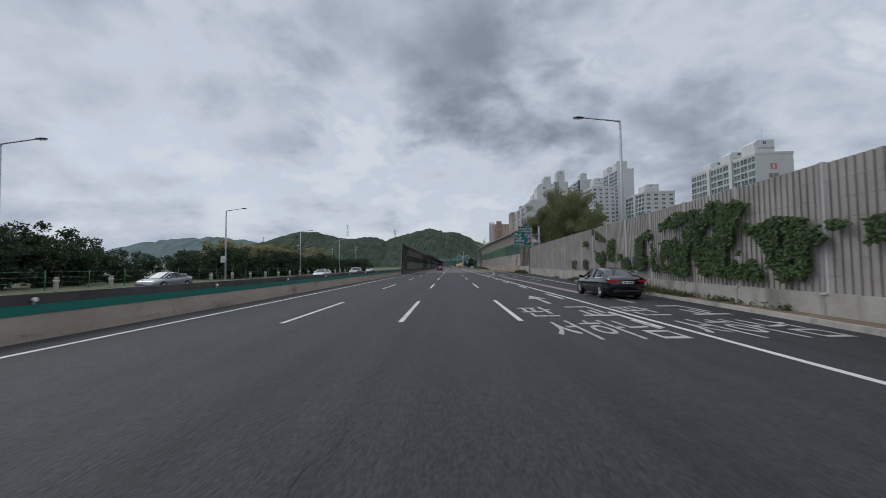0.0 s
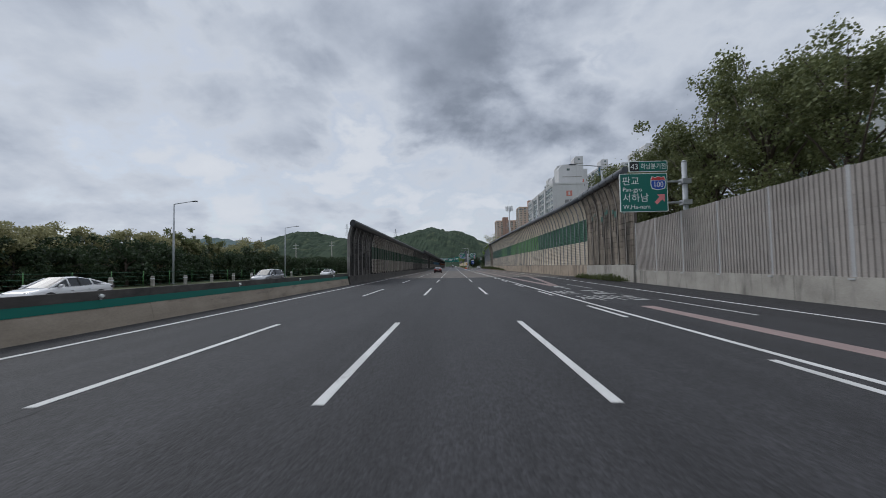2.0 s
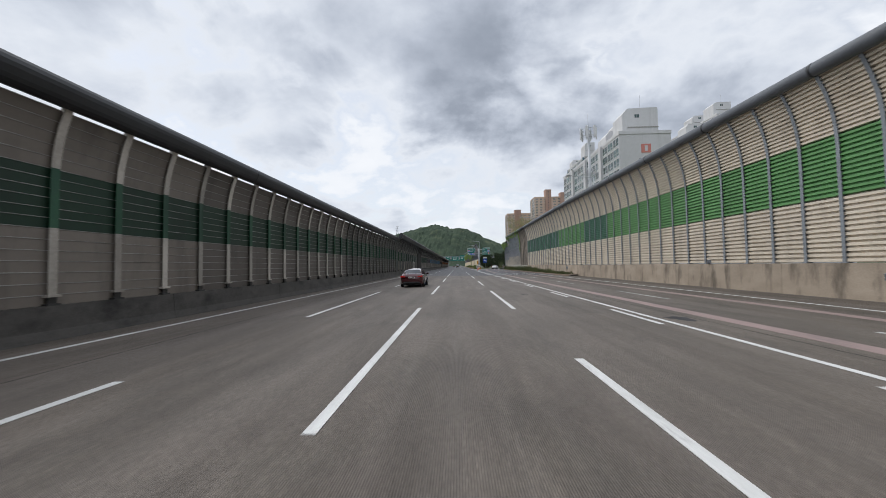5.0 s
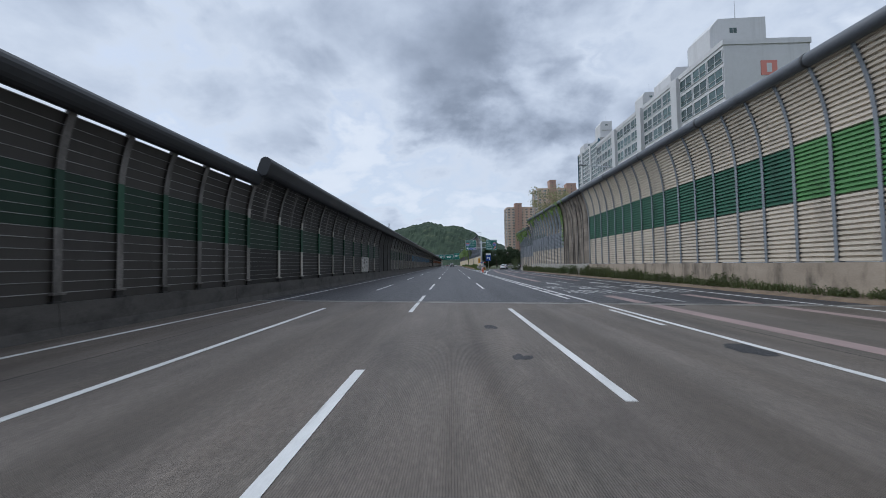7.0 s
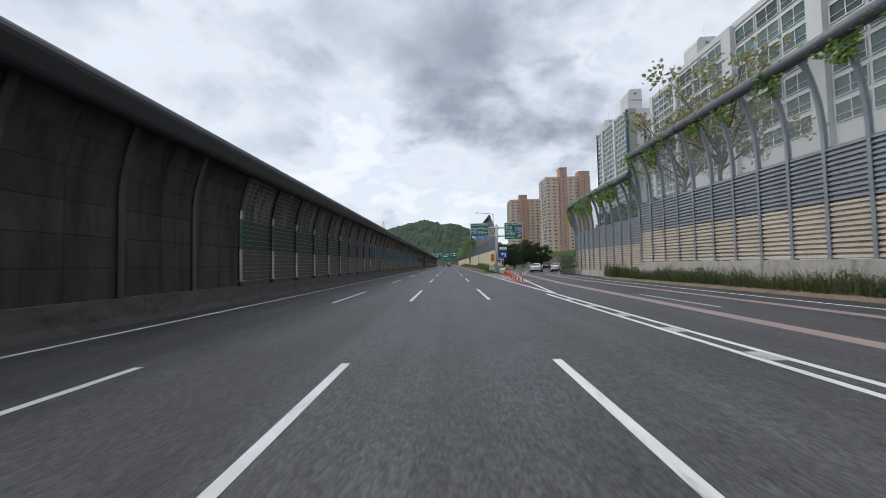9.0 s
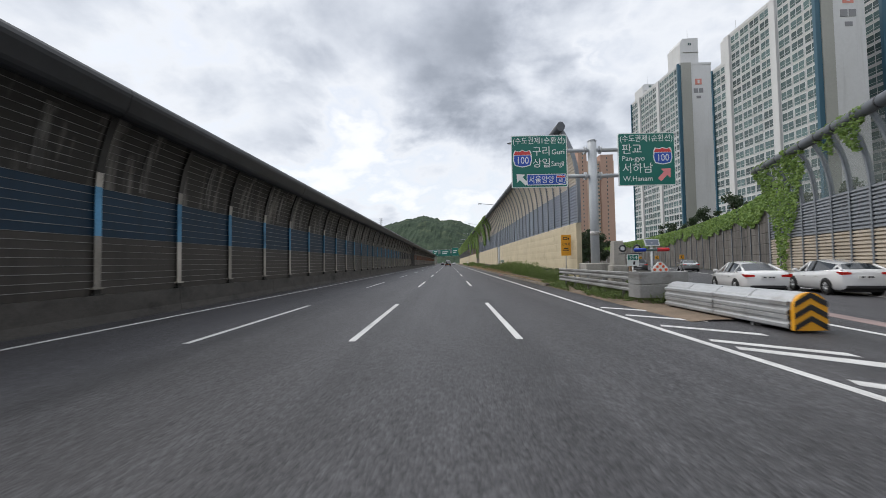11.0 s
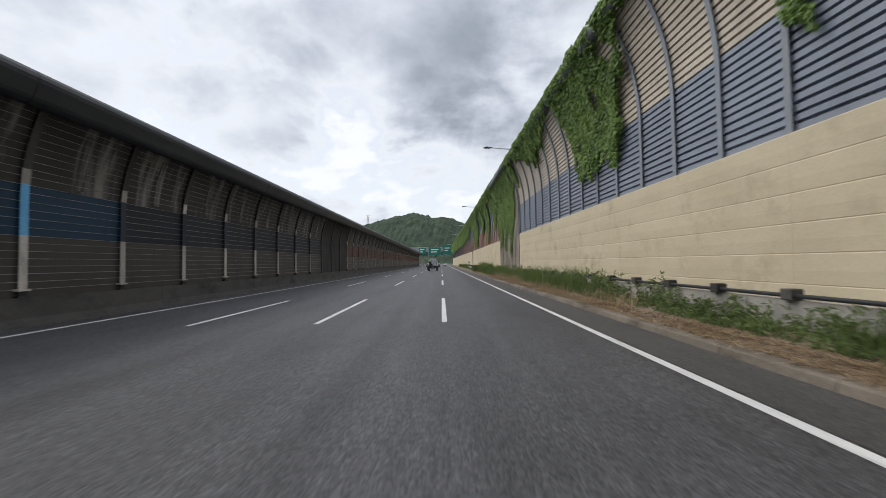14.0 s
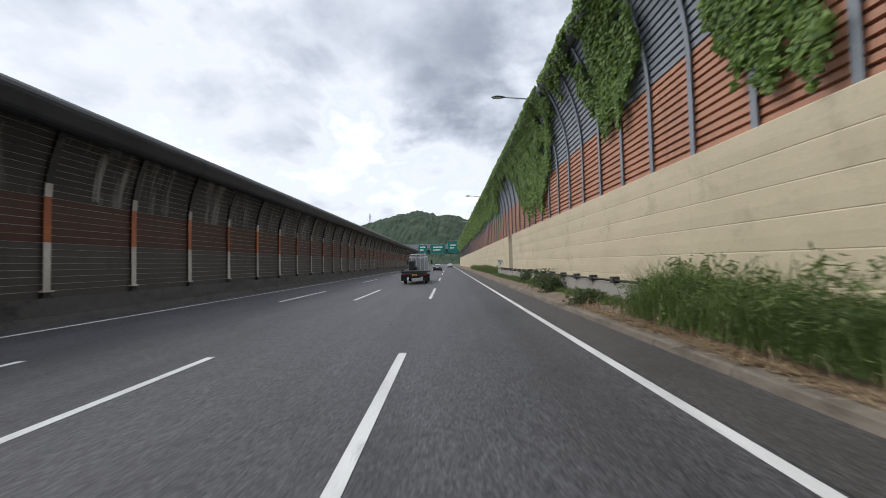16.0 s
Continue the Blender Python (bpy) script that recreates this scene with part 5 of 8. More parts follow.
M["sign_green"] = surface("sign_green", (0.0, 0.125, 0.097), (0.003, 0.155, 0.122), rough=0.45, scale=(0.6, 0.6, 0.6), grain=4)
M["sign_white"] = plain("sign_white", (0.75, 0.78, 0.76), 0.5)
M["sign_blue"] = plain("sign_blue", (0.015, 0.08, 0.42), 0.45)
M["sign_red"] = plain("sign_red", (0.6, 0.05, 0.05), 0.5)
M["sign_pink"] = plain("sign_pink", (0.75, 0.25, 0.26), 0.5)
M["sign_black"] = plain("sign_black", (0.02, 0.02, 0.022), 0.5)
M["sign_yellow"] = plain("sign_yellow", (0.75, 0.35, 0.02), 0.5)


def rounded(w, h, r, y0, y1, k=4):
    pts = []
    for cx, cz, a0 in ((w / 2 - r, h / 2 - r, 0), (-w / 2 + r, h / 2 - r, 90), (-w / 2 + r, -h / 2 + r, 180), (w / 2 - r, -h / 2 + r, 270)):
        for i in range(k + 1):
            a = radians(a0 + 90 * i / k)
            pts.append((cx + r * math.cos(a), cz + r * math.sin(a)))
    bm = bmesh.new()
    prism(bm, pts, y0, y1)
    return bm


def board(parent, cx, cz, w, h, y, fill="sign_green", name="board"):
    b = part(name, rounded(w, h, 0.08, -0.02, 0.05), M["sign_white"], parent, at=(cx, y, cz))
    part("face", rounded(w - 0.09, h - 0.09, 0.06, -0.026, 0), M[fill], b, "panel face")
    for k in (-0.3, 0.3):
        part("stiffener", boxed(-w * 0.46, w * 0.46, 0.05, 0.11, k * h - 0.04, k * h + 0.04), M["steel"], b)
    return b


def shield(parent, x, z, s, text, y=-0.035):
    """The route shield: red crown over a blue field with a white rim."""
    def outline(f):
        return [(-0.5 * f, 0.3 * f), (-0.42 * f, 0.46 * f), (-0.2 * f, 0.4 * f), (0, 0.48 * f), (0.2 * f, 0.4 * f), (0.42 * f, 0.46 * f), (0.5 * f, 0.3 * f), (0.53 * f, -0.1 * f), (0.44 * f, -0.4 * f), (0.2 * f, -0.47 * f), (0, -0.5 * f), (-0.2 * f, -0.47 * f), (-0.44 * f, -0.4 * f), (-0.53 * f, -0.1 * f)]
    bm = bmesh.new()
    prism(bm, outline(s), y, y + 0.01)
    sh = part("shield", bm, M["sign_white"], parent, at=(x, 0, z))
    bm = bmesh.new()
    prism(bm, [(a, min(c, 0.17 * s)) for a, c in outline(s * 0.9)], y - 0.006, y + 0.004)
    part("field", bm, M["sign_blue"], sh)
    bm = bmesh.new()
    prism(bm, [(a, max(c, 0.2 * s)) for a, c in outline(s * 0.9)], y - 0.006, y + 0.004)
    part("crown", bm, M["sign_red"], sh)
    writing(text, s * 0.56, M["sign_white"], "number", sh, (0, y - 0.012, -0.3 * s), "CENTER", 0.84)
    return sh


def arrow(parent, x, z, s, lean, mat, y=-0.035):
    bm = bmesh.new()
    prism(bm, [(-0.14 * s, -0.5 * s), (0.14 * s, -0.5 * s), (0.14 * s, 0.05 * s), (0.4 * s, 0.05 * s), (0, 0.5 * s), (-0.4 * s, 0.05 * s), (-0.14 * s, 0.05 * s)], y, y + 0.01)
    return part("arrow", bm, M[mat], parent, at=pose(x, 0, z, 0, lean, 0))


def exit_sign():
    t = thing("exit_sign", (12.5, 67.4, 0), "green highway exit sign on a grey steel post", "road sign")
    part("post", tubed([(2.9, 0.35, 0), (2.9, 0.35, 8.3)], 0.16, 12), M["pole"], t)
    part("post_cap", tubed([(2.9, 0.35, 8.3), (2.9, 0.35, 8.42)], [0.18, 0.1], 12), M["pole"], t)
    for z in (5.6, 7.0):
        part("arm", tubed([(2.9, 0.35, z), (-1.2, 0.2, z)], 0.07, 8), M["pole"], t)
        part("clamp", boxed(2.62, 3.18, 0.07, 0.63, z - 0.16, z + 0.16), M["steel"], t)
    b = board(t, 0, 6.25, 3.1, 2.55, 0)
    w = M["sign_white"]
    writing("판교", 0.62, w, "text", b, (-1.4, -0.03, 0.55))
    writing("Pan-gyo", 0.4, w, "text", b, (-1.38, -0.03, 0.08))
    writing("서하남", 0.62, w, "text", b, (-1.4, -0.03, -0.56))
    writing("W.Ha-nam", 0.4, w, "text", b, (-1.38, -0.03, -1.06))
    shield(b, 0.95, 0.62, 0.95, "100")
    arrow(b, 1.05, -0.42, 0.85, 45, "sign_pink")
    s = board(t, 0.35, 7.98, 2.5, 0.72, 0, name="upper_board")
    n = part("number_plate_panel", rounded(0.62, 0.6, 0.05, -0.034, -0.02), M["sign_black"], s, at=(-0.9, 0, 0))
    writing("43", 0.52, w, "number", n, (0, -0.042, -0.18), "CENTER")
    writing("하남분기점", 0.42, w, "text", s, (-0.5, -0.03, -0.15), "LEFT", 0.86)
    return t


def gantry():
    t = thing("gantry_sign", (8.45, 262.3, 0), "two green direction signs on one tall grey steel post", "road sign")
    part("post", tubed([(0, 0, 0), (0, 0, 8.3)], 0.235, 16), M["pole"], t)
    part("post_cap", tubed([(0, 0, 8.3), (0, 0, 8.42)], [0.25, 0.13], 16), M["pole"], t)
    for z in (6.35, 7.8):
        part("arm", tubed([(-1.6, 0, z), (1.6, 0, z)], 0.11, 10), M["pole"], t)
        for x in (-0.42, 0.42):
            part("flange", tubed([(x - 0.05, 0, z), (x + 0.05, 0, z)], 0.22, 12), M["steel"], t)
    w = M["sign_white"]
    part("label_band", tubed([(0, 0, 3.0), (0, 0, 3.24)], 0.238, 16), M["shutter_pale"], t, "white paper band", smooth=False)
    b = board(t, -3.0, 7.2, 3.1, 2.95, -0.12)
    writing("(수도권제1순환선)", 0.42, w, "text", b, (0, -0.03, 1.02), "CENTER", 0.92)
    writing("구리", 0.56, w, "text", b, (-0.38, -0.03, 0.36))
    writing("Guri", 0.4, w, "text", b, (0.68, -0.03, 0.38))
    writing("상일", 0.56, w, "text", b, (-0.38, -0.03, -0.3))
    writing("Sangil", 0.4, w, "text", b, (0.66, -0.03, -0.28), "LEFT", 0.8)
    shield(b, -0.93, 0.18, 1.0, "100")
    arrow(b, -1.0, -0.98, 0.8, -45, "sign_white")
    p = part("inset_panel", rounded(2.2, 0.62, 0.04, -0.034, -0.02), M["sign_white"], b, at=(0.38, 0, -1.03))
    part("inset_face", rounded(2.12, 0.54, 0.03, -0.04, -0.03), M["sign_blue"], p)
    writing("서울양양", 0.46, w, "text", p, (-1.0, -0.045, -0.17), "LEFT", 0.84)
    shield(p, 0.78, 0.0, 0.5, "60", -0.05)
    b = board(t, 2.95, 7.2, 3.15, 2.95, -0.12)
    writing("(수도권제1순환선)", 0.42, w, "text", b, (0, -0.03, 1.02), "CENTER", 0.92)
    writing("판교", 0.62, w, "text", b, (-1.38, -0.03, 0.36))
    writing("Pan-gyo", 0.4, w, "text", b, (-1.38, -0.03, -0.08))
    writing("서하남", 0.62, w, "text", b, (-1.38, -0.03, -0.72))
    writing("W.Hanam", 0.4, w, "text", b, (-1.34, -0.03, -1.22))
    shield(b, 0.88, 0.18, 1.0, "100")
    arrow(b, 0.98, -0.85, 0.9, 45, "sign_pink")
    return t


exit_sign()
gantry()
t = thing("warning_board", (8.1, 266.45, 0), "orange notice board with dark lettering on a thin post", "road sign")
part("post", tubed([(0, 0.05, 0), (0, 0.05, 3.2)], 0.035, 8), M["steel"], t)
b = part("board", rounded(0.64, 1.38, 0.03, -0.02, 0.02), M["sign_yellow"], t, at=(0, 0, 2.66))
part("picture_frame", rounded(0.3, 0.17, 0.05, -0.028, -0.019), M["sign_black"], b, at=(-0.05, 0, 0.44))
part("picture_lens", rounded(0.2, 0.09, 0.03, -0.033, -0.027), M["sign_yellow"], b, at=(-0.05, 0, 0.44))
part("picture_box", boxed(0.13, 0.21, -0.028, -0.019, 0.37, 0.5), M["sign_black"], b)
writing("단속중", 0.2, M["sign_black"], "text", b, (0, -0.024, 0.0), "CENTER")
for k, half in enumerate((0.15, 0.21)):
    part("text_bar", boxed(-half, half, -0.028, -0.019, -0.24 - 0.12 * k, -0.18 - 0.12 * k), M["sign_black"], b)

# ---- street lamps ----
def street_lamp(x, y, h, reach, label="grey steel street lamp with one arm and a flat lamp head"):
    t = thing("street_lamp", (x, y, 0), label, "street lamp", "street lamps")
    s = 1 if reach > 0 else -1
    part("pole", tubed([(0, 0, 0), (0, 0, h * 0.5), (0, 0, h)], [0.15, 0.115, 0.08], 10), M["pole"], t)
    part("base_plate", boxed(-0.25, 0.25, -0.25, 0.25, 0, 0.06), M["steel"], t)
    part("arm", tubed([(0, 0, h - 0.05), (s * 0.25, 0, h), (reach - s * 0.6, 0, h + 0.28)], [0.07, 0.06, 0.045], 8), M["pole"], t)
    bm = bmesh.new()
    tube(bm, [(reach - s * 0.75, 0, h + 0.26), (reach - s * 0.55, 0, h + 0.28), (reach - s * 0.2, 0, h + 0.3), (reach + s * 0.1, 0, h + 0.28)], [0.06, 0.15, 0.17, 0.08], 10, squash=0.45)
    head = part("lamp_head", bm, M["cap_grey"], t)
    part("lens", boxed(min(reach - s * 0.5, reach), max(reach - s * 0.5, reach), -0.1, 0.1, h + 0.2, h + 0.225), M["win_frame"], head)
    return t


for x, y, h, r in ((11.9, 27.1, 11.8, -3.2), (16.9, 85.4, 12.6, -3.6), (17.0, 119.9, 12.6, -3.4), (17.0, 155, 12.4, -3.4), (16.9, 191, 11.7, -3.4), (-31.2, 25.6, 10.5, 3.2), (-33.5, 56.3, 10.3, 3.0), (-35.5, 89.8, 10.2, 3.0), (-36, 123.4, 10.5, 3.0), (9.4, 274.9, 11.9, -3.6), (9.4, 310.5, 11.9, -3.6), (9.4, 345.9, 11.8, -3.6), (9.4, 382.6, 11.8, -3.6), (9.4, 418.5, 11.8, -3.6), (9.4, 454.5, 11.8, -3.6)):
    street_lamp(x, y, h, r)
t = thing("control_box", (-33.5, 55.7, 2.6), "pale grey control cabinet strapped to a lamp pole", "box")
part("body", boxed(-0.28, 0.28, -0.2, 0.2, 0, 0.9, bevel=0.03), M["win_frame"], t)
part("strap", boxed(-0.3, 0.3, -0.22, 0.62, 0.4, 0.46), M["steel"], t)

# ---- crash attenuator, guard rail and posts of the gore ----
def wave_rail(bm, y0, y1, x, z):
    prof = [(0, 0), (0.05, 0.03), (0.05, 0.1), (0, 0.14), (0, 0.18), (0.05, 0.22), (0.05, 0.29), (0, 0.32), (0.008, 0.32), (0.06, 0.29), (0.06, 0.22), (0.012, 0.18), (0.012, 0.14), (0.06, 0.1), (0.06, 0.03), (0.008, 0)]
    prism(bm, [(x - a, z + b) for a, b in prof], y0, y1)


t = thing("guard_rail", (0, 0, 0), "two-tier weathered steel guard rail around the gore", "guard rail")
for x, flip in ((7.3, 1), (8.95, -1)):
    for z in (0.42, 0.85):
        bm = bmesh.new()
        wave_rail(bm, 255.6, 265.2, 0, 0)
        part("rail", bm, M["rail_steel"], t, at=Matrix.Translation((x, 0, z)) @ Matrix.Diagonal((flip, 1, 1, 1)))
    for y in (256.6, 258.6, 260.6, 262.6, 264.4):
        part("rail_post", tubed([(x + 0.1 * flip, y, 0), (x + 0.1 * flip, y, 1.15)], 0.06, 8), M["rail_steel"], t)
for z0, z1 in ((0.24, 0.72), (0.74, 1.19)):
    bm = bmesh.new()
    prism(bm, [(7.2, z0), (7.2, z1), (7.26, z1), (7.26, z0)], 254.95, 255.75)
    prism(bm, [(8.9, z0), (8.9, z1), (8.96, z1), (8.96, z0)], 254.95, 255.75)
    box(bm, 7.2, 8.96, 254.85, 254.95, z0, z1, bevel=0.02)
    part("rail_end", bm, M["rail_steel"], t, "smooth bent steel end plate")
t = thing("crash_cushion", (8.08, 249.3, 0), "grey steel crash cushion with yellow and black chevron nose", "crash cushion")
for k in range(4):
    bm = bmesh.new()
    prism(bm, [(-0.37, 0.5)] + [(-0.37 * math.cos(a), 0.56 + 0.32 * math.sin(a)) for a in [q * math.pi / 10 for q in range(11)]] + [(0.37, 0.5)], 0.02 + 1.2 * k, 1.19 + 1.2 * k)
    part("hood", bm, M["steel"], t, "bare rounded steel hood")
    for s_ in (-1, 1):
        for z in (0.08, 0.38):
            bm = bmesh.new()
            wave_rail(bm, 0.05 + 1.2 * k, 1.22 + 1.2 * k, 0, 0)
            part("side_rail", bm, M["steel"], t, at=Matrix.Translation((s_ * (0.36 - 0.012 * (k % 2)), 0, z)) @ Matrix.Diagonal((-s_, 1, 1, 1)))
    part("frame", boxed(-0.34, 0.34, 1.1 + 1.2 * k, 1.16 + 1.2 * k, 0, 0.5), M["steel"], t)
bm = bmesh.new()
nose = [(-0.36, 0.06)] + [(-0.36 * math.cos(a), 0.54 + 0.34 * math.sin(a)) for a in [k * math.pi / 10 for k in range(11)]] + [(0.36, 0.06)]
prism(bm, nose, -0.06, 0.03)
n = part("nose", bm, M["sign_yellow"], t, "yellow nose plate")
for k in range(3):
    z = 0.12 + 0.25 * k
    bm = bmesh.new()
    prism(bm, [(-0.345, z - 0.06), (0, z + 0.14), (0.345, z - 0.06), (0.345, z + 0.06), (0, z + 0.26), (-0.345, z + 0.06)], -0.075, -0.06)
    part("chevron", bm, M["sign_black"], n)


M["wood_post"] = surface("bare_wood", (0.2, 0.13, 0.08), (0.34, 0.24, 0.16), rough=0.8, scale=(3, 3, 0.4), grain=14)
M["orange"] = surface("orange_plastic", (0.62, 0.09, 0.03), (0.75, 0.13, 0.05), rough=0.45, scale=(2, 2, 2), grain=12)


def lane_post(x, y):
    t = thing("lane_post", (x, y, 0), "orange plastic lane post with reflective bands", "lane post", "lane posts of the gore")
    part("foot", tubed([(0, 0, 0), (0, 0, 0.04), (0, 0, 0.12)], [0.15, 0.14, 0.075], 12), M["orange"], t)
    part("tube", tubed([(0, 0, 0.1), (0, 0, 0.45), (0, 0, 0.8), (0, 0, 0.83)], [0.065, 0.045, 0.042, 0.02], 12), M["orange"], t)
    for z in (0.5, 0.62, 0.72):
        part("band", tubed([(0, 0, z), (0, 0, z + 0.045)], 0.048, 12), M["win_frame"], t)
    return t


first = lane_post(7.35, 246.4)
for x, y in ((7.15, 244.3), (7.0, 242.5), (6.88, 240.7), (6.75, 238.8), (6.62, 236.8), (6.45, 234.9), (6.3, 232.8), (6.15, 230.6), (6.02, 228.4), (5.92, 226.2)):
    copy_thing(first, pose(x, y, 0))
# hatching of the gore
g = thing("gore_hatching", label="white slanting stripes painted on the gore", category="road marking", kind="structure")
for k in range(-5, 5):
    y, left, tip, right = 238.3 + 2.02 * k, 5.52, 6.88 + 0.06 * k, 8.0 + 0.14 * k
    flat([(left, y + 1.5), (left + 0.1, y + 1.72), (tip, y + 0.35), (right, y + 1.25), (right, y + 0.62), (tip, y - 0.2)], 0.008, M["paint"], "stripe", g)
for y in (248.6, 250.4, 252.3, 254.2):
    flat([(5.5, y), (5.6, y + 0.2), (7.05, y - 1.1), (7.0, y - 1.38)], 0.008, M["paint"], "stripe", g)

# ---- warning lamps behind the rail end ----
t = thing("patrol_light_bar", (8.34, 256.15, 0), "roadside light bar with blue and red lamps and a solar panel", "warning light")
part("pole", tubed([(0, 0, 0), (0, 0, 2.3)], 0.045, 8), M["steel"], t)
part("centre_box", boxed(-0.22, 0.22, -0.06, 0.06, 1.97, 2.06, bevel=0.02), M["wood_far"], t)
part("blue_lamp", tubed([(-0.7, 0, 2.02), (-0.66, 0, 2.02), (-0.24, 0, 2.02), (-0.22, 0, 2.02)], [0.04, 0.075, 0.075, 0.05], 12), plain("lamp_blue", (0.015, 0.05, 0.4), 0.25), t, "blue lamp cover")
part("red_lamp", tubed([(0.22, 0, 2.02), (0.24, 0, 2.02), (0.66, 0, 2.02), (0.7, 0, 2.02)], [0.05, 0.075, 0.075, 0.04], 12), plain("lamp_red", (0.55, 0.025, 0.03), 0.25), t, "red lamp cover")
sp = part("solar_panel", rounded(0.56, 0.3, 0.02, -0.02, 0.02), M["win_frame"], t, at=pose(0.02, 0, 2.3, -25, 0, 0))
part("cells", boxed(-0.25, 0.25, -0.026, -0.018, -0.125, 0.125), plain("solar", (0.11, 0.13, 0.17), 0.2), sp)
t = thing("twin_warning_lamp", (8.4, 258.1, 0), "two round dark lamp rings on a crossbar and wooden post", "warning light")
part("post", boxed(-0.06, 0.06, -0.05, 0.05, 0, 1.9, bevel=0.01), M["wood_post"], t, "bare wooden post")
part("crossbar", boxed(-0.5, 0.5, -0.04, 0.04, 1.88, 1.92), M["cap_dark"], t)
for x in (-0.32, 0.32):
    part("bracket", tubed([(x, 0, 1.9), (x, 0, 2.02)], 0.025, 6), M["steel"], t)
    bm = bmesh.new()
    tube(bm, [(x + 0.13 * math.cos(a), 0.0, 2.15 + 0.13 * math.sin(a)) for a in [k * math.pi / 10 for k in range(21)]], 0.045, 8)
    r = part("lamp_ring", bm, M["cap_dark"], t)
    part("lens", tubed([(x, -0.01, 2.15), (x, 0.02, 2.15)], 0.12, 14), M["win_frame"], r)


def chevron_sign(x, y, turn):
    t = thing("bend_sign", (x, y, 0), "orange square bend marker with black chevron", "road sign", "bend markers", turn=turn)
    part("post", tubed([(0, 0.04, 0), (0, 0.04, 2.1)], 0.035, 6), M["steel"], t)
    b = part("board", rounded(0.75, 0.75, 0.04, -0.02, 0.02), M["sign_yellow"], t, at=(0, 0, 1.9))
    bm = bmesh.new()
    prism(bm, [(0.2, 0.26), (0.05, 0.26), (-0.24, 0), (0.05, -0.26), (0.2, -0.26), (-0.06, 0)], -0.035, -0.018)
    part("chevron", bm, M["sign_black"], b)


for x, y in ((41.5, 309.5), (46.5, 327), (51.4, 344.5), (54.5, 362)):
    chevron_sign(x, y, -20)
t = thing("direction_board", (12.3, 282, 0), "blue ramp direction board with white turning arrow", "road sign")
part("post", tubed([(0, 0.05, 0), (0, 0.05, 4.4)], 0.06, 8), M["steel"], t)
b = part("board", rounded(1.7, 1.9, 0.06, -0.03, 0.03), M["sign_blue"], t, at=(0, 0, 3.6))
bm = bmesh.new()
prism(bm, [(0.3, -0.6), (0.55, -0.6), (0.55, 0.25), (-0.1, 0.25), (-0.1, 0.5), (-0.6, 0.1), (-0.1, -0.3), (-0.1, -0.02), (0.3, -0.02)], -0.05, -0.028)
part("arrow", bm, M["sign_white"], b)
part("upper_board", rounded(1.7, 0.6, 0.05, -0.03, 0.03), M["sign_white"], t, at=(0, 0, 4.95))

# ---- overpass with direction boards ----
t = thing("overpass", (0, 578, 0), "grey overpass crossing the highway far ahead", "bridge")
part("girder", boxed(-40, 60, 0, 9, 7.1, 9.5), plain("girder_green", (0.03, 0.15, 0.13), 0.55), t, "grey-green painted girder")
part("deck_edge", boxed(-40, 60, -0.5, 9.5, 9.5, 10.4), M["concrete"], t)
part("fence", boxed(-40, 60, -0.3, -0.2, 10.4, 12.7), M["post_grey"], t)
for x in (-11.5, 12.0):
    part("pier", boxed(x - 1, x + 1, 2, 7, 0, 7.1), M["concrete"], t)
t = thing("overhead_boards", (0, 576, 0), "row of green direction boards hung on the overpass", "road sign")
for x, w, z, tall in ((-11.45, 5.1, 10.0, 4.6), (-2.9, 8.6, 9.8, 5.4), (5.7, 5.6, 10.75, 6.9)):
    b = board(t, x, z, w, tall, 0)
    for k in range(2):
        part("text_bar", boxed(-w * 0.3, w * 0.3 - 1.0 * k, -0.04, -0.025, 0.7 - 1.6 * k, 1.3 - 1.6 * k), M["sign_white"], b)
part("hanger", boxed(-16, 9.5, 0.1, 0.5, 9.6, 9.9), M["steel"], t)
part("arm", boxed(-16, 9.5, 0.5, 2.0, 10.6, 10.8), M["steel"], t)

# ---- words and arrows painted on the exit lanes ----
def road_words(text, x, y, width, length, parent, squeeze=1.0):
    ob = writing(text, 1.0, M["paint_faded"], "painted_word", parent, (0, 0, 0), "CENTER")
    v = [c for c in ob.data.vertices]
    x0, x1 = min(c.co.x for c in v), max(c.co.x for c in v)
    y0, y1 = min(c.co.y for c in v), max(c.co.y for c in v)
    for c in v:
        c.co = ((c.co.x - x0) / (x1 - x0) * width - width / 2, (c.co.y - y0) / (y1 - y0) * length, c.co.z + 0.005)
    ob.matrix_basis = pose(x, y, 0)
    return ob


def road_arrow(x, y, length, parent):
    flat([(x - 0.09, y), (x + 0.09, y), (x + 0.09, y + length * 0.55), (x + 0.42, y + length * 0.55), (x, y + length), (x - 0.42, y + length * 0.55), (x - 0.09, y + length * 0.55)], 0.008, M["paint_faded"], "painted_arrow", parent)


for x, y in ((3.75, 8.6), (7.3, 8.6), (7.35, 59.4), (7.5, 170.6), (11.0, 170.6)):
    w = thing("road_words", label="worn white place names and arrow painted on the lane", category="road marking", group="road words", kind="structure")
    road_words("서하남", x, y, 2.9, 2.9, w)
    road_words("판", x - 0.95, y + 3.9, 1.15, 2.8, w)
    road_words("교", x + 0.85, y + 3.9, 1.15, 2.8, w)
    road_arrow(x + 0.2, y + 8.0, 4.4, w)

# ---- vehicles ----
def car_paint(name, col, metal=0.2):
    m = plain(name, col, 0.14, metal)
    b = m.node_tree.nodes["Principled BSDF"]
    b.inputs["Coat Weight"].default_value, b.inputs["Coat Roughness"].default_value = 0.8, 0.05
    return m


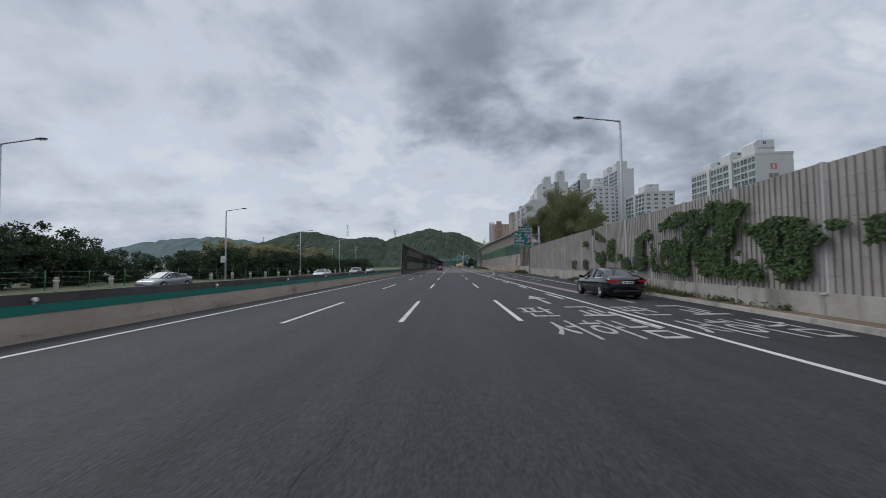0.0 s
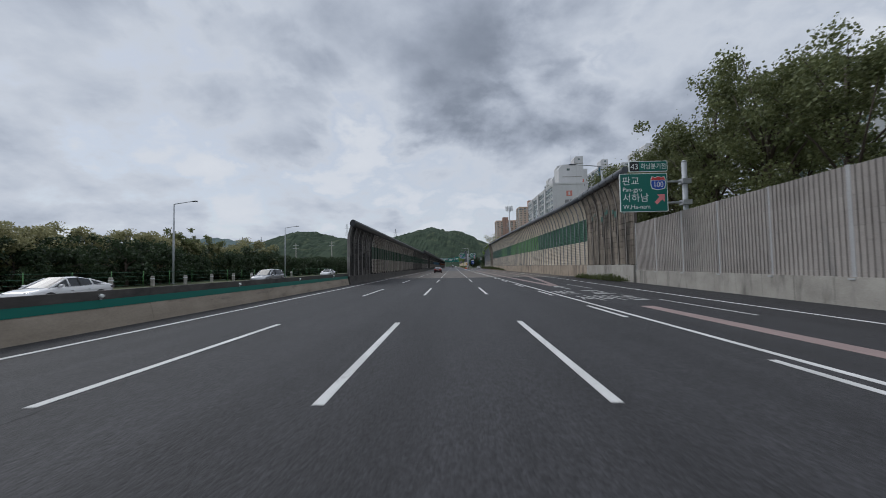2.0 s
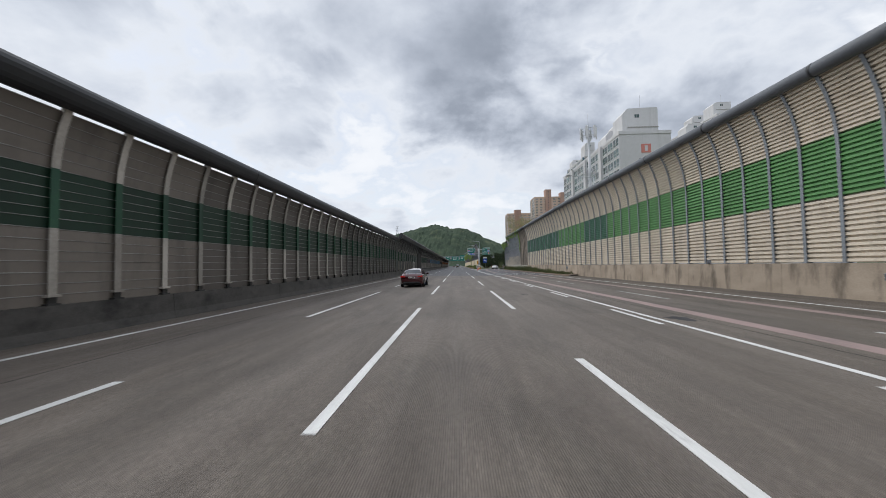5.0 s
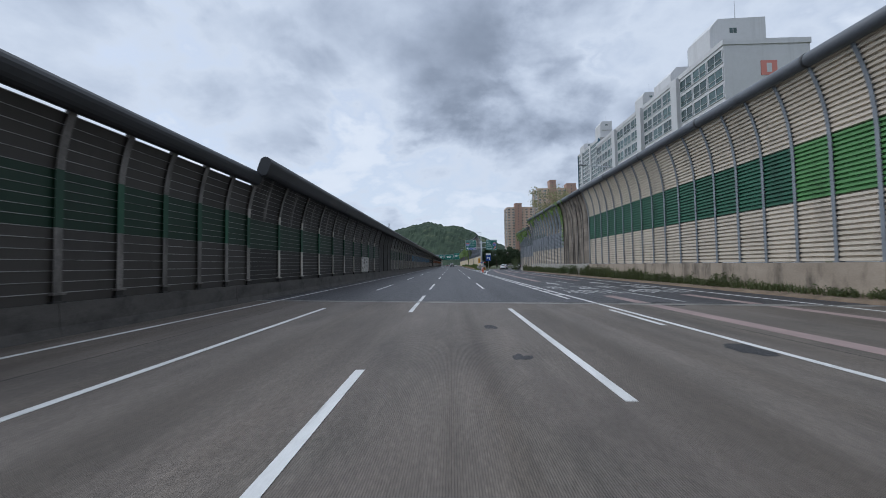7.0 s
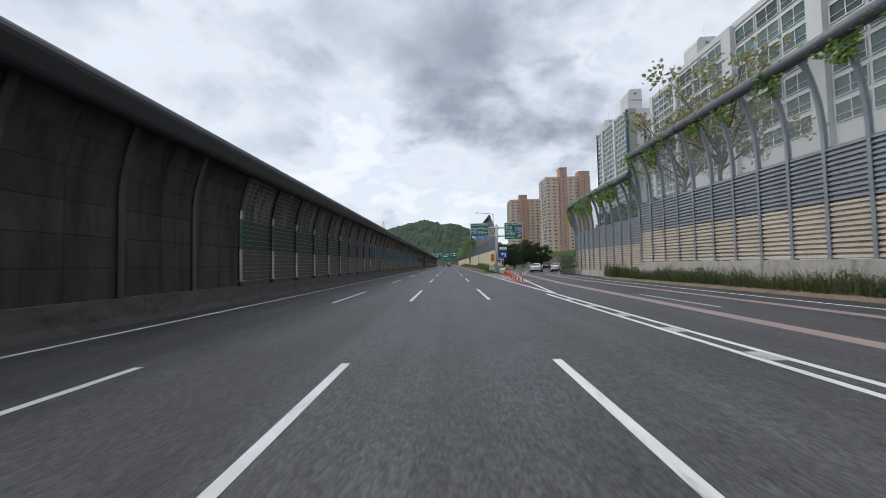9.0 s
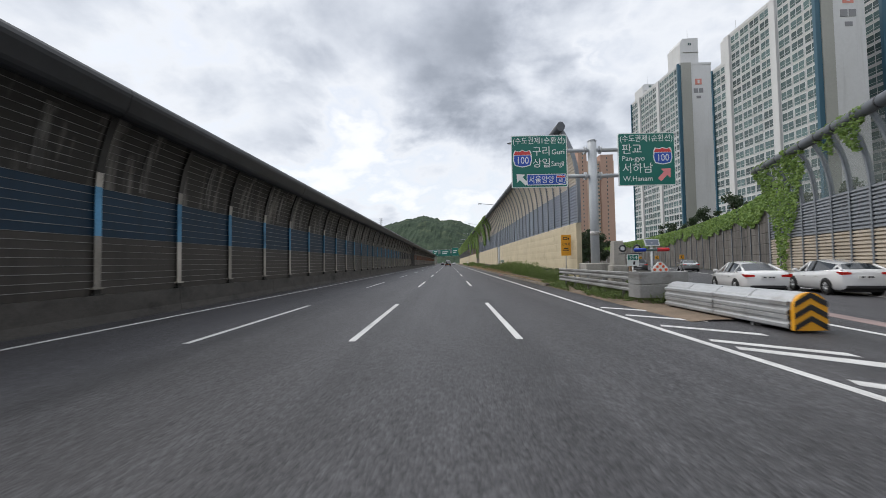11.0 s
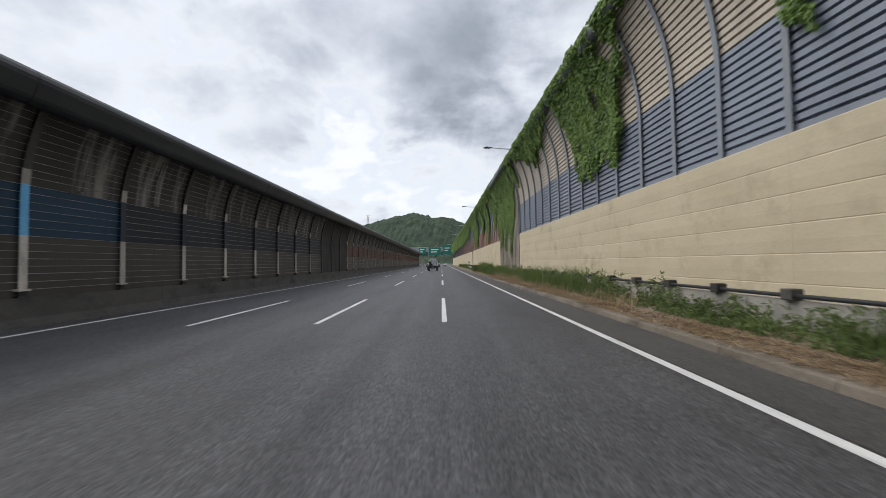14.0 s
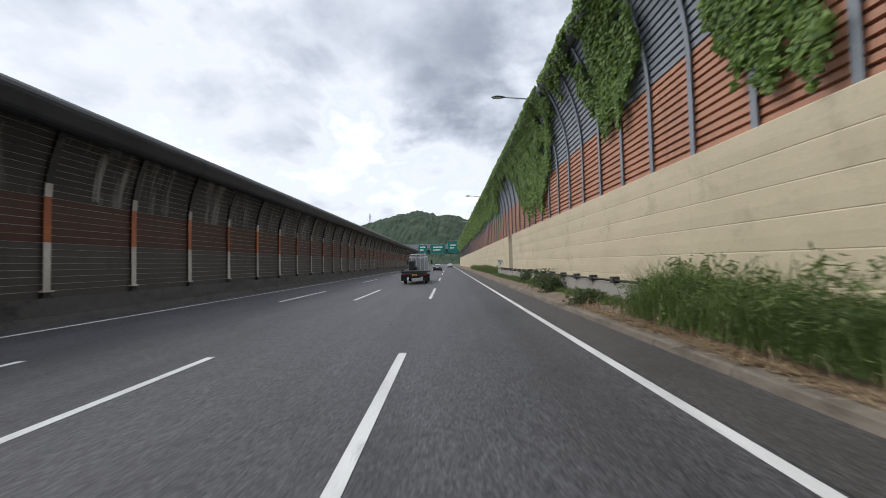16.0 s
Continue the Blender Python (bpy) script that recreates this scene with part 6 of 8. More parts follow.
M["paint_black"] = car_paint("car_black", (0.002, 0.0024, 0.0045), 0.0)
M["paint_maroon"] = car_paint("car_maroon", (0.06, 0.008, 0.012))
M["paint_white"] = car_paint("car_white", (0.72, 0.72, 0.72), 0.0)
M["paint_silver"] = car_paint("car_silver", (0.35, 0.36, 0.37), 0.5)
M["paint_grey"] = car_paint("car_grey", (0.1, 0.105, 0.11), 0.4)
M["car_glass"] = plain("car_glass", (0.015, 0.02, 0.025), 0.06)
M["tyre"] = plain("tyre_rubber", (0.012, 0.012, 0.012), 0.85)
M["rim"] = plain("alloy_rim", (0.5, 0.51, 0.52), 0.3, 0.7)
M["tail_red"] = plain("tail_lamp_red", (0.5, 0.015, 0.012), 0.15)
M["chrome"] = plain("chrome", (0.7, 0.7, 0.7), 0.15, 1.0)
M["trim_black"] = plain("black_trim", (0.015, 0.015, 0.016), 0.6)
M["plate"] = plain("plate_white", (0.7, 0.7, 0.68), 0.5)

WHEEL = {}


def wheel(parent, x, y, r=0.33):
    s = 1 if x > 0 else -1
    if r not in WHEEL:
        bm = bmesh.new()
        ring = [(0.11, r * 0.7), (0.11, r * 0.93), (0.085, r), (-0.085, r), (-0.11, r * 0.93), (-0.11, r * 0.7)]
        rows = [[(a, q * math.cos(k * math.pi / 14), q * math.sin(k * math.pi / 14)) for a, q in ring] for k in range(29)]
        for f in sheet(bm, rows):
            f.smooth = True
        bmesh.ops.recalc_face_normals(bm, faces=bm.faces[:])
        tyre = mesh("tyre", bm, M["tyre"])
        bm = bmesh.new()
        tube(bm, [(-0.09, 0, 0), (0.05, 0, 0)], r * 0.7, 28)
        rim = mesh("rim_barrel", bm, M["trim_black"])
        bm = bmesh.new()
        for k in range(10):
            a = k * math.pi / 5
            tube(bm, [(0.085, 0.03 * math.cos(a), 0.03 * math.sin(a)), (0.075, r * 0.7 * math.cos(a), r * 0.7 * math.sin(a))], [0.03, 0.022], 5)
        tube(bm, [(0.06, r * 0.68 * math.cos(k * math.pi / 14), r * 0.68 * math.sin(k * math.pi / 14)) for k in range(29)], 0.022, 5)
        tube(bm, [(0.05, 0, 0), (0.1, 0, 0)], 0.055, 10)
        WHEEL[r] = tyre, rim, mesh("spokes", bm, M["rim"])
    tyre, rim, spokes = WHEEL[r]
    w = part("wheel", tyre, None, parent, at=pose(x, y, r, 0, 0, 0 if s > 0 else 180))
    part("rim", rim, None, w)
    part("spokes", spokes, None, w, "alloy spokes")
    return w


def ring_row(y, zl, zb, w, bulge=1.0):
    zm = zl + (zb - zl) * 0.55
    half = [(w * 0.84, zl), (w * 0.97, zl + 0.1), (w * bulge, zm), (w * 0.985, zb - 0.1), (w * 0.92, zb - 0.02), (w * 0.7, zb + 0.005)]
    return [(x, y, z) for x, z in half] + [(0, y, zb + 0.02)] + [(-x, y, z) for x, z in half[::-1]]


def car(label, paint, at, turn=0.0, kind="sedan", length=4.8, width=1.84, lights="tail_red", group="cars on the highway", plate=True):
    t = thing("car", (at[0], at[1], 0), label, "car", group, turn=turn)
    k, w = length / 4.8, width / 2
    if kind == "sedan":
        low = [(-2.4, 0.42, 0.86, 0.8), (-2.32, 0.32, 1.0, 0.89), (-2.0, 0.22, 1.06, 0.97), (-1.3, 0.19, 1.02, 1.0), (0, 0.18, 0.97, 1.0), (1.1, 0.18, 0.95, 1.0), (1.7, 0.2, 0.88, 0.98), (2.15, 0.24, 0.78, 0.93), (2.4, 0.36, 0.66, 0.78)]
        top = [(-2.02, 1.03, 0.66, 0.8), (-1.05, 1.36, 0.62, 0.88), (-0.3, 1.465, 0.63, 0.9), (0.32, 1.44, 0.63, 0.9), (1.38, 0.94, 0.72, 0.86)]
    elif kind == "hatch":
        low = [(-2.4, 0.42, 0.9, 0.82), (-2.34, 0.3, 1.08, 0.9), (-2.05, 0.22, 1.1, 0.97), (-1.3, 0.19, 1.06, 1.0), (0, 0.18, 0.98, 1.0), (1.1, 0.18, 0.95, 1.0), (1.7, 0.2, 0.88, 0.98), (2.15, 0.24, 0.78, 0.93), (2.4, 0.36, 0.66, 0.78)]
        top = [(-2.34, 1.1, 0.74, 0.84), (-1.75, 1.32, 0.64, 0.86), (-0.1, 1.49, 0.62, 0.88), (0.4, 1.45, 0.62, 0.88), (1.45, 0.94, 0.72, 0.86)]
    else:
        low = [(-2.35, 0.5, 0.95, 0.86), (-2.28, 0.36, 1.1, 0.93), (-1.9, 0.28, 1.12, 0.98), (-1.2, 0.26, 1.1, 1.0), (0, 0.26, 1.05, 1.0), (1.1, 0.26, 1.03, 1.0), (1.7, 0.28, 0.98, 0.98), (2.15, 0.3, 0.88, 0.93), (2.4, 0.42, 0.74, 0.82)]
        top = [(-2.26, 1.12, 0.78, 0.86), (-1.95, 1.6, 0.66, 0.88), (-0.2, 1.68, 0.66, 0.9), (0.4, 1.63, 0.66, 0.9), (1.3, 1.03, 0.74, 0.88)]
    bm = bmesh.new()
    rows = [ring_row(y * k, zl, zb, f * w) for y, zl, zb, f in low]
    sheet(bm, rows)
    for r in (rows[0], rows[-1]):
        bm.faces.new([bm.verts.new(p) for p in r])
    bmesh.ops.remove_doubles(bm, verts=bm.verts[:], dist=0.001)
    bmesh.ops.recalc_face_normals(bm, faces=bm.faces[:])
    part("body", bm, M[paint], t, smooth=True)
    glass, roof_bm = collections.defaultdict(bmesh.new), bmesh.new()
    def section(y, zt, a, b):
        i = min(range(len(low)), key=lambda q: abs(low[q][0] - y))
        zb = low[i][2] - 0.06
        return [(-b * w, y * k, min(zb, zt)), (-a * w, y * k, zt - 0.05), (-a * w * 0.72, y * k, zt), (0, y * k, zt + 0.012), (a * w * 0.72, y * k, zt), (a * w, y * k, zt - 0.05), (b * w, y * k, min(zb, zt))]
    secs = [section(*q) for q in top]
    for i, (p, q) in enumerate(zip(secs, secs[1:])):
        for j in range(6):
            quad = [p[j], p[j + 1], q[j + 1], q[j]]
            pane = (i, j) if 0 < i < len(secs) - 2 or j in (0, 5) else (i, 2)
            to = roof_bm if (j in (1, 2, 3, 4) and 0 < i < len(secs) - 2) else glass[pane]
            to.faces.new([to.verts.new(v) for v in quad])
    for b_ in (*glass.values(), roof_bm):
        bmesh.ops.remove_doubles(b_, verts=b_.verts[:], dist=0.001)
        bmesh.ops.recalc_face_normals(b_, faces=b_.faces[:])
    for (i, j), b_ in glass.items():
        part("side_window" if j in (0, 5) else "rear_window" if i == 0 else "windscreen", b_, M["car_glass"], t, "dark tinted glass")
    part("roof", roof_bm, M[paint], t, smooth=True)
    for i in range(1, len(top) - 1):
        for s in (-1, 1):
            e = 0 if s < 0 else 6
            f = 1 if s < 0 else 5
            pa, pb = Vector(secs[i][e]), Vector(secs[i][f])
            part("pillar", tubed([pa + Vector((s * 0.008, 0, 0)), pb + Vector((s * 0.008, 0, 0))], 0.035, 6), M["trim_black" if i == 2 else paint], t)
    for s in (-1, 1):
        e = 0 if s < 0 else 6
        f = 1 if s < 0 else 5
        for i0, i1 in ((0, 1), (len(top) - 1, len(top) - 2)):
            part("pillar", tubed([secs[i0][f if False else e], secs[i1][f]], 0.05, 6), M[paint], t)
        part("window_line", tubed([(s * (w * 0.955), -1.7 * k, low[3][2] - 0.03), (s * (w * 0.955), 1.2 * k, low[5][2] - 0.02)], 0.012, 5), M["chrome"], t)
        m = part("mirror", tubed([(s * (w - 0.06), 0.95 * k, 0.98), (s * (w + 0.05), 0.95 * k, 1.02), (s * (w + 0.17), 0.93 * k, 1.03)], [0.04, 0.08, 0.07], 8), M[paint], t)
        lamp = bmesh.new()
        zt = low[1][2]
        prism(lamp, [(s * w * 0.52, zt - 0.19), (s * w * 0.9, zt - 0.21), (s * w * 0.96, zt - 0.08), (s * w * 0.54, zt - 0.11)], (low[0][0] - 0.015) * k, (low[0][0] + 0.3) * k)
        part("tail_lamp", lamp, M[lights], t, "red tail lamp")
        part("door_handle", boxed(s * w * 1.0 - 0.012, s * w * 1.0 + 0.012, -0.75 * k, -0.58 * k, 0.76, 0.785), M["chrome"], t)
        part("door_handle", boxed(s * w * 1.0 - 0.012, s * w * 1.0 + 0.012, 0.2 * k, 0.37 * k, 0.74, 0.765), M["chrome"], t)
        part("head_lamp", tubed([(s * w * 0.55, 2.3 * k, 0.66), (s * w * 0.82, 2.12 * k, 0.7)], 0.08, 8), M["chrome"], t)
        for y in (-1.42 * k, 1.42 * k):
            arch = [(0.39 * math.cos(a), 0.33 + 0.39 * math.sin(a)) for a in [q * math.pi / 12 for q in range(13)]]
            bm = bmesh.new()
            prism(bm, [(c, max(z, 0.2)) for c, z in arch], -0.02, 0.012)
            part("wheel_arch", bm, M["trim_black"], t, at=pose(s * w * 0.995, y, 0, 0, 0, 90))
            wheel(t, s * (w - 0.075), y)
    part("bumper_insert", boxed(-w * 0.72, w * 0.72, (low[0][0] - 0.03) * k, (low[0][0] + 0.2) * k, 0.3, 0.44, bevel=0.03), M["trim_black"], t)
    part("undertray", boxed(-w * 0.75, w * 0.75, -2.1 * k, 2.1 * k, 0.16, 0.3), M["trim_black"], t)
    if plate:
        p = part("number_plate", boxed(-0.26, 0.26, (low[0][0] - 0.035) * k, (low[0][0] + 0.05) * k, 0.72, 0.84), M["plate"], t, "white number plate")
        for a in (-0.17, 0.02, 0.13):
            part("plate_bar", boxed(a, a + 0.09, (low[0][0] - 0.039) * k, (low[0][0] - 0.033) * k, 0.75, 0.81), M["sign_black"], p)
    return t


car("glossy black sedan with chrome window line and red tail lamps", "paint_black", (7.95, 20.5), 0, "sedan", 4.85, 1.86)
car("dark maroon sedan with red tail lamps", "paint_maroon", (-3.9, 139.0), 0, "sedan", 4.95, 1.86)
car("white compact sedan with red tail lamps in the exit lane", "paint_white", (14.6, 259.6), -18, "sedan", 4.55, 1.78)
car("white liftback car with black rear window in the exit lane", "paint_white", (17.7, 258.6), -18, "hatch", 4.45, 1.75)
car("dark grey utility car on the exit ramp", "paint_grey", (24.2, 290), -20, "suv", 4.6, 1.86)
car("silver car parked in flow on the exit ramp", "paint_silver", (30.5, 290), -22, "sedan", 4.6, 1.8)
car("white sedan of the opposite carriageway", "paint_white", (-21, 62), 180, "sedan", 4.6, 1.8, "chrome")
car("silver people carrier of the opposite carriageway", "paint_silver", (-21.5, 86), 180, "suv", 4.8, 1.9, "chrome")
car("silver sedan of the opposite carriageway", "paint_silver", (-25, 33), 180, "sedan", 4.8, 1.85, "chrome")
car("white sedan of the opposite carriageway", "paint_white", (-25, 118), 180, "sedan", 4.6, 1.8, "chrome")
car("dark sedan far ahead on the highway", "paint_grey", (0.3, 445), 0, "sedan")
car("dark sedan far ahead on the highway", "paint_black", (-3.6, 470), 0, "sedan")
car("white sedan far ahead on the highway", "paint_white", (3.5, 505), 0, "sedan")


def flatbed(at):
    t = thing("flatbed_truck", (*at, 0), "white flatbed recovery truck with dark bed, seen from behind", "truck")
    bm = bmesh.new()
    prism(bm, [(-0.95, 0.9), (-0.98, 1.5), (-0.88, 2.3), (-0.75, 2.42), (0.75, 2.42), (0.88, 2.3), (0.98, 1.5), (0.95, 0.9)], 3.7, 5.3)
    part("cab", bm, M["paint_white"], t, "white cab")
    part("rear_window", boxed(-0.55, 0.55, 3.66, 3.72, 1.75, 2.15), M["car_glass"], t)
    part("headboard", boxed(-0.85, 0.85, 3.3, 3.42, 1.05, 2.3, bevel=0.03), M["paint_silver"], t, "pale panelled headboard")
    for x in (-0.6, -0.2, 0.2, 0.6):
        part("headboard_rib", boxed(x - 0.04, x + 0.04, 3.24, 3.3, 1.05, 2.5), M["steel"], t)
    part("beacon_bar", boxed(-0.75, 0.75, 3.5, 3.8, 2.46, 2.6, bevel=0.04), M["steel"], t, "grey beacon bar")
    part("bed", boxed(-1.12, 1.12, -1.2, 3.25, 0.92, 1.06), M["trim_black"], t, "dark steel bed")
    for x in (-1.1, 1.1):
        part("side_rail", boxed(x - 0.04, x + 0.04, -1.2, 3.25, 1.06, 1.16), M["paint_silver"], t)
        part("mud_flap", boxed(x * 0.82 - 0.22, x * 0.82 + 0.22, -1.0, -0.97, 0.25, 0.8), M["trim_black"], t)
        part("tail_lamp", boxed(x * 0.8 - 0.12, x * 0.8 + 0.12, -1.26, -1.2, 0.73, 0.81), M["tail_red"], t, "red tail lamp")
        for y in (0.0, 4.2):
            wheel(t, x * 0.8, y, 0.36)
        part("wing_mirror", boxed(x * 1.08 - 0.08, x * 1.08 + 0.08, 4.95, 5.05, 1.6, 2.05), M["trim_black"], t)
    part("tail_beam", boxed(-1.05, 1.05, -1.2, -1.0, 0.6, 0.9, bevel=0.02), M["trim_black"], t)
    part("chassis", boxed(-0.4, 0.4, -1.0, 5.0, 0.5, 0.9), M["trim_black"], t)
    part("winch", tubed([(-0.45, 2.9, 1.25), (-0.1, 2.9, 1.25)], 0.17, 10), M["trim_black"], t)
    part("tool_rack", boxed(-0.85, -0.35, 2.6, 3.2, 1.06, 1.9, bevel=0.02), M["trim_black"], t)
    p = part("number_plate", boxed(-0.2, 0.2, -1.24, -1.2, 0.66, 0.8), M["sign_yellow"], t, "yellow number plate")
    part("plate_bar", boxed(-0.14, 0.14, -1.245, -1.238, 0.7, 0.76), M["sign_black"], p)
    return t


flatbed((-0.1, 391.4))

# ---- small roadside things ----
t = thing("reflector_board", (8.08, 255.1, 0), "white stepped board with orange round reflectors on the rail end", "marker board")
part("post", tubed([(0, 0.04, 0), (0, 0.04, 1.3)], 0.03, 6), M["steel"], t)
bm = bmesh.new()
prism(bm, [(-0.3, -0.12), (0.3, -0.12), (0.3, -0.02), (0.07, 0.24), (-0.07, 0.24), (-0.3, -0.02)], -0.015, 0.015)
b = part("board", bm, M["sign_white"], t, at=(0, 0, 1.31))
for x, z in ((-0.21, -0.05), (0.0, -0.06), (0.21, -0.05), (-0.11, 0.06), (0.11, 0.06), (0, 0.16)):
    part("reflector", tubed([(x, -0.035, z), (x, -0.012, z)], 0.05, 10), M["orange"], b)
t = thing("concrete_pillar", (8.5, 259.65, 0), "tapered weathered concrete pillar behind the guard rail", "pillar")
bm = bmesh.new()
sheet(bm, [[(-w, -w, z), (w, -w, z), (w, w, z), (-w, w, z), (-w, -w, z)] for w, z in ((0.27, 1.36), (0.215, 2.5), (0.19, 2.56))])
bm.faces.new([bm.verts.new(p) for p in ((-0.19, -0.19, 2.56), (0.19, -0.19, 2.56), (0.19, 0.19, 2.56), (-0.19, 0.19, 2.56))])
bmesh.ops.recalc_face_normals(bm, faces=bm.faces[:])
part("shaft", bm, M["concrete"], t)
part("plinth", boxed(-0.34, 0.34, -0.34, 0.34, 0, 1.37, bevel=0.03), M["concrete"], t)
t = thing("sign_footing", (8.45, 262.3, 0), "concrete footing of the tall sign post", "footing")
part("block", boxed(-0.72, 0.72, -0.6, 0.6, 0, 1.48, bevel=0.04), M["concrete"], t)


def distance_marker(x, y, digits=""):
    t = thing("distance_marker", (x, y, 0), "small green and white distance marker on a post", "marker board", "distance markers")
    part("post", tubed([(0, 0.03, 0), (0, 0.03, 1.4)], 0.025, 6), M["steel"], t)
    b = part("board", rounded(0.5, 0.5, 0.03, -0.015, 0.015), M["sign_white"], t, at=(0, 0, 1.62))
    f = part("green_panel", rounded(0.44, 0.22, 0.02, -0.022, -0.014), M["sign_green"], b, at=(0, 0, 0.11))
    if digits:
        writing(digits, 0.24, M["sign_white"], "number", f, (0, -0.026, -0.085), "CENTER")
    for k in range(0 if digits else 3):
        part("digit_bar", boxed(-0.17 + 0.13 * k, -0.09 + 0.13 * k, -0.027, -0.021, -0.06, 0.06), M["sign_white"], f)
    part("digit_bar", boxed(0.0, 0.08, -0.022, -0.014, -0.2, -0.05), M["sign_black"], b)


distance_marker(7.95, 296.1)
distance_marker(7.75, 396)
distance_marker(8.24, 257.5, "354")
t = thing("rubber_scrap", (12.95, 47.4, 0), "torn black tyre scrap on the shoulder", "debris")
for k, (dx, dy, tilt) in enumerate(((0, 0, 20), (0.3, 0.25, -35), (-0.25, 0.15, 60))):
    part("strip", tubed([(dx - 0.4, dy, 0.05), (dx - 0.1, dy + 0.1, 0.16 + 0.05 * k), (dx + 0.3, dy - 0.05, 0.06)], [0.05, 0.1, 0.04], 7, squash=0.5), M["tyre"], t)
t = thing("red_scrap", (6.35, 285.6, 0), "flattened red plastic scrap at the road edge", "debris")
part("piece", tubed([(-0.22, 0, 0.04), (0, 0.05, 0.09), (0.25, -0.05, 0.03)], [0.06, 0.1, 0.03], 8, squash=0.4), surface("red_scrap", (0.4, 0.06, 0.05), (0.55, 0.11, 0.09), rough=0.6, grain=12), t)

def wav_of(k):
    return noise.noise(Vector((k * 1.7, 2.2, 0.4)))


# tar-filled cracks and dark spots in the road
def crack(x, y0, y1, wander, seed, width=0.018):
    t = thing("road_crack", (0, 0, 0), "thin dark crack running along the road surface", "crack", "road cracks", "structure")
    n = int((y1 - y0) / 0.14)
    side = [(x + wander * noise.noise(Vector((y0 + 0.14 * i, seed, 0.3))) * 0.5 + 0.16 * noise.noise(Vector(((y0 + 0.14 * i) * 3.1, seed, 4.3))) + 0.06 * noise.noise(Vector(((y0 + 0.14 * i) * 9.1, seed, 1.3))), y0 + 0.14 * i, width * max(0.02, 0.9 * noise.noise(Vector((i * 0.09, seed, 9.0))) + 0.5 + 0.5 * noise.noise(Vector((i * 0.5, seed, 2.0))))) for i in range(n)]
    bm = bmesh.new()
    sheet(bm, [[(a - w / 2, y, 0.003), (a + w / 2, y, 0.003)] for a, y, w in side])
    bmesh.ops.recalc_face_normals(bm, faces=bm.faces[:])
    part("seam", bm, M["tyre"], t)


for x, y0, y1, wander, seed in ((-1.42, -6, 34, 0.5, 1.5), (2.6, 8, 44, 0.3, 4.5), (-1.5, 48, 92, 0.5, 7.5), (-5.1, 20, 90, 0.4, 8.5), (1.2, 60, 94, 0.4, 3.3)):
    crack(x, y0, y1, wander, seed)
for x, y, r in ((0.67, 160.4, 0.28), (5.1, 157.5, 0.4), (8.0, 165.2, 0.6), (0.9, 157, 0.2), (-3.2, 140, 0.3), (3.4, 128, 0.25), (6.2, 118, 0.4), (-6.4, 150, 0.35)):
    t = thing("tar_spot", (x, y, 0), "dark tar spot stuck on the concrete deck", "stain", "tar spots", "structure")
    bm = bmesh.new()
    rim = [bm.verts.new((r * (0.7 + 0.5 * noise.noise(Vector((math.cos(a) * 1.5 + x, math.sin(a) * 1.5, y)))) * math.cos(a), 1.6 * r * (0.7 + 0.5 * noise.noise(Vector((math.cos(a) * 1.5 + x, math.sin(a) * 1.5, y)))) * math.sin(a), 0.004)) for a in [k * math.pi / 9 for k in range(18)]]
    bm.faces.new(rim)
    part("spot", bm, M["asphalt"], t)
t = thing("deck_seam", label="straight dark seam along the concrete deck", category="seam", kind="structure")
for x in (-7.2, 6.6):
    for k in range(8):
        y = JOINT_1 + 2.5 + 8.4 * k
        flat([(x - 0.006, y), (x + 0.006, y), (x + 0.006 + 0.01 * wav_of(k), y + 8.38), (x - 0.006 + 0.01 * wav_of(k), y + 8.38)], 0.003, M["tyre"], "seam", t, 0.003)
for y, z, w, h in ((163.3, 1.05, 0.42, 0.4), (120.9, 1.42, 0.34, 0.3), (121.3, 0.95, 0.3, 0.28), (131.5, 1.62, 0.3, 0.26)):
    t = thing("wall_box", (XR - 0.34, y, z), "small grey metal box fixed to the parapet", "box", "wall boxes")
    part("body", boxed(-0.07, 0.04, -w / 2, w / 2, -h / 2, h / 2, bevel=0.012), M["post_grey"], t)
    part("cover", boxed(-0.085, -0.07, -w * 0.42, w * 0.42, -h * 0.42, h * 0.42), M["cap_grey"], t)
    for q in (-1, 1):
        part("bolt", tubed([(-0.1, q * w * 0.36, 0), (-0.08, q * w * 0.36, 0)], 0.014, 6), M["steel"], t)
for k in range(14):
    t = thing("median_reflector", (-10.4, -20 + 7.3 * k, 0.98), "small round white reflector on the median wall", "reflector", "median reflectors")
    part("disc", tubed([(-0.02, 0, 0), (0.05, 0, 0)], 0.055, 10), M["sign_white"], t)
    part("bracket", boxed(-0.03, 0.0, -0.02, 0.02, -0.12, 0.02), M["steel"], t)
# pipe along the low drain wall
for y0, y1 in ((266.5, 343.5), (369, 400)):
    t = thing("wall_pipe", (8.0, y0, 0), "thin dark pipe held by brackets along the low wall", "pipe")
    part("pipe", tubed([(0, 0, 0.98), (0, y1 - y0, 0.98)], 0.04, 8), M["cap_dark"], t)
    for k in range(int((y1 - y0) / 1.8375)):
        part("bracket", boxed(-0.08, 0.16, 1.8375 * k + 0.1, 1.8375 * k + 0.34, 0.9, 1.1, bevel=0.015), M["concrete_dark"], t)

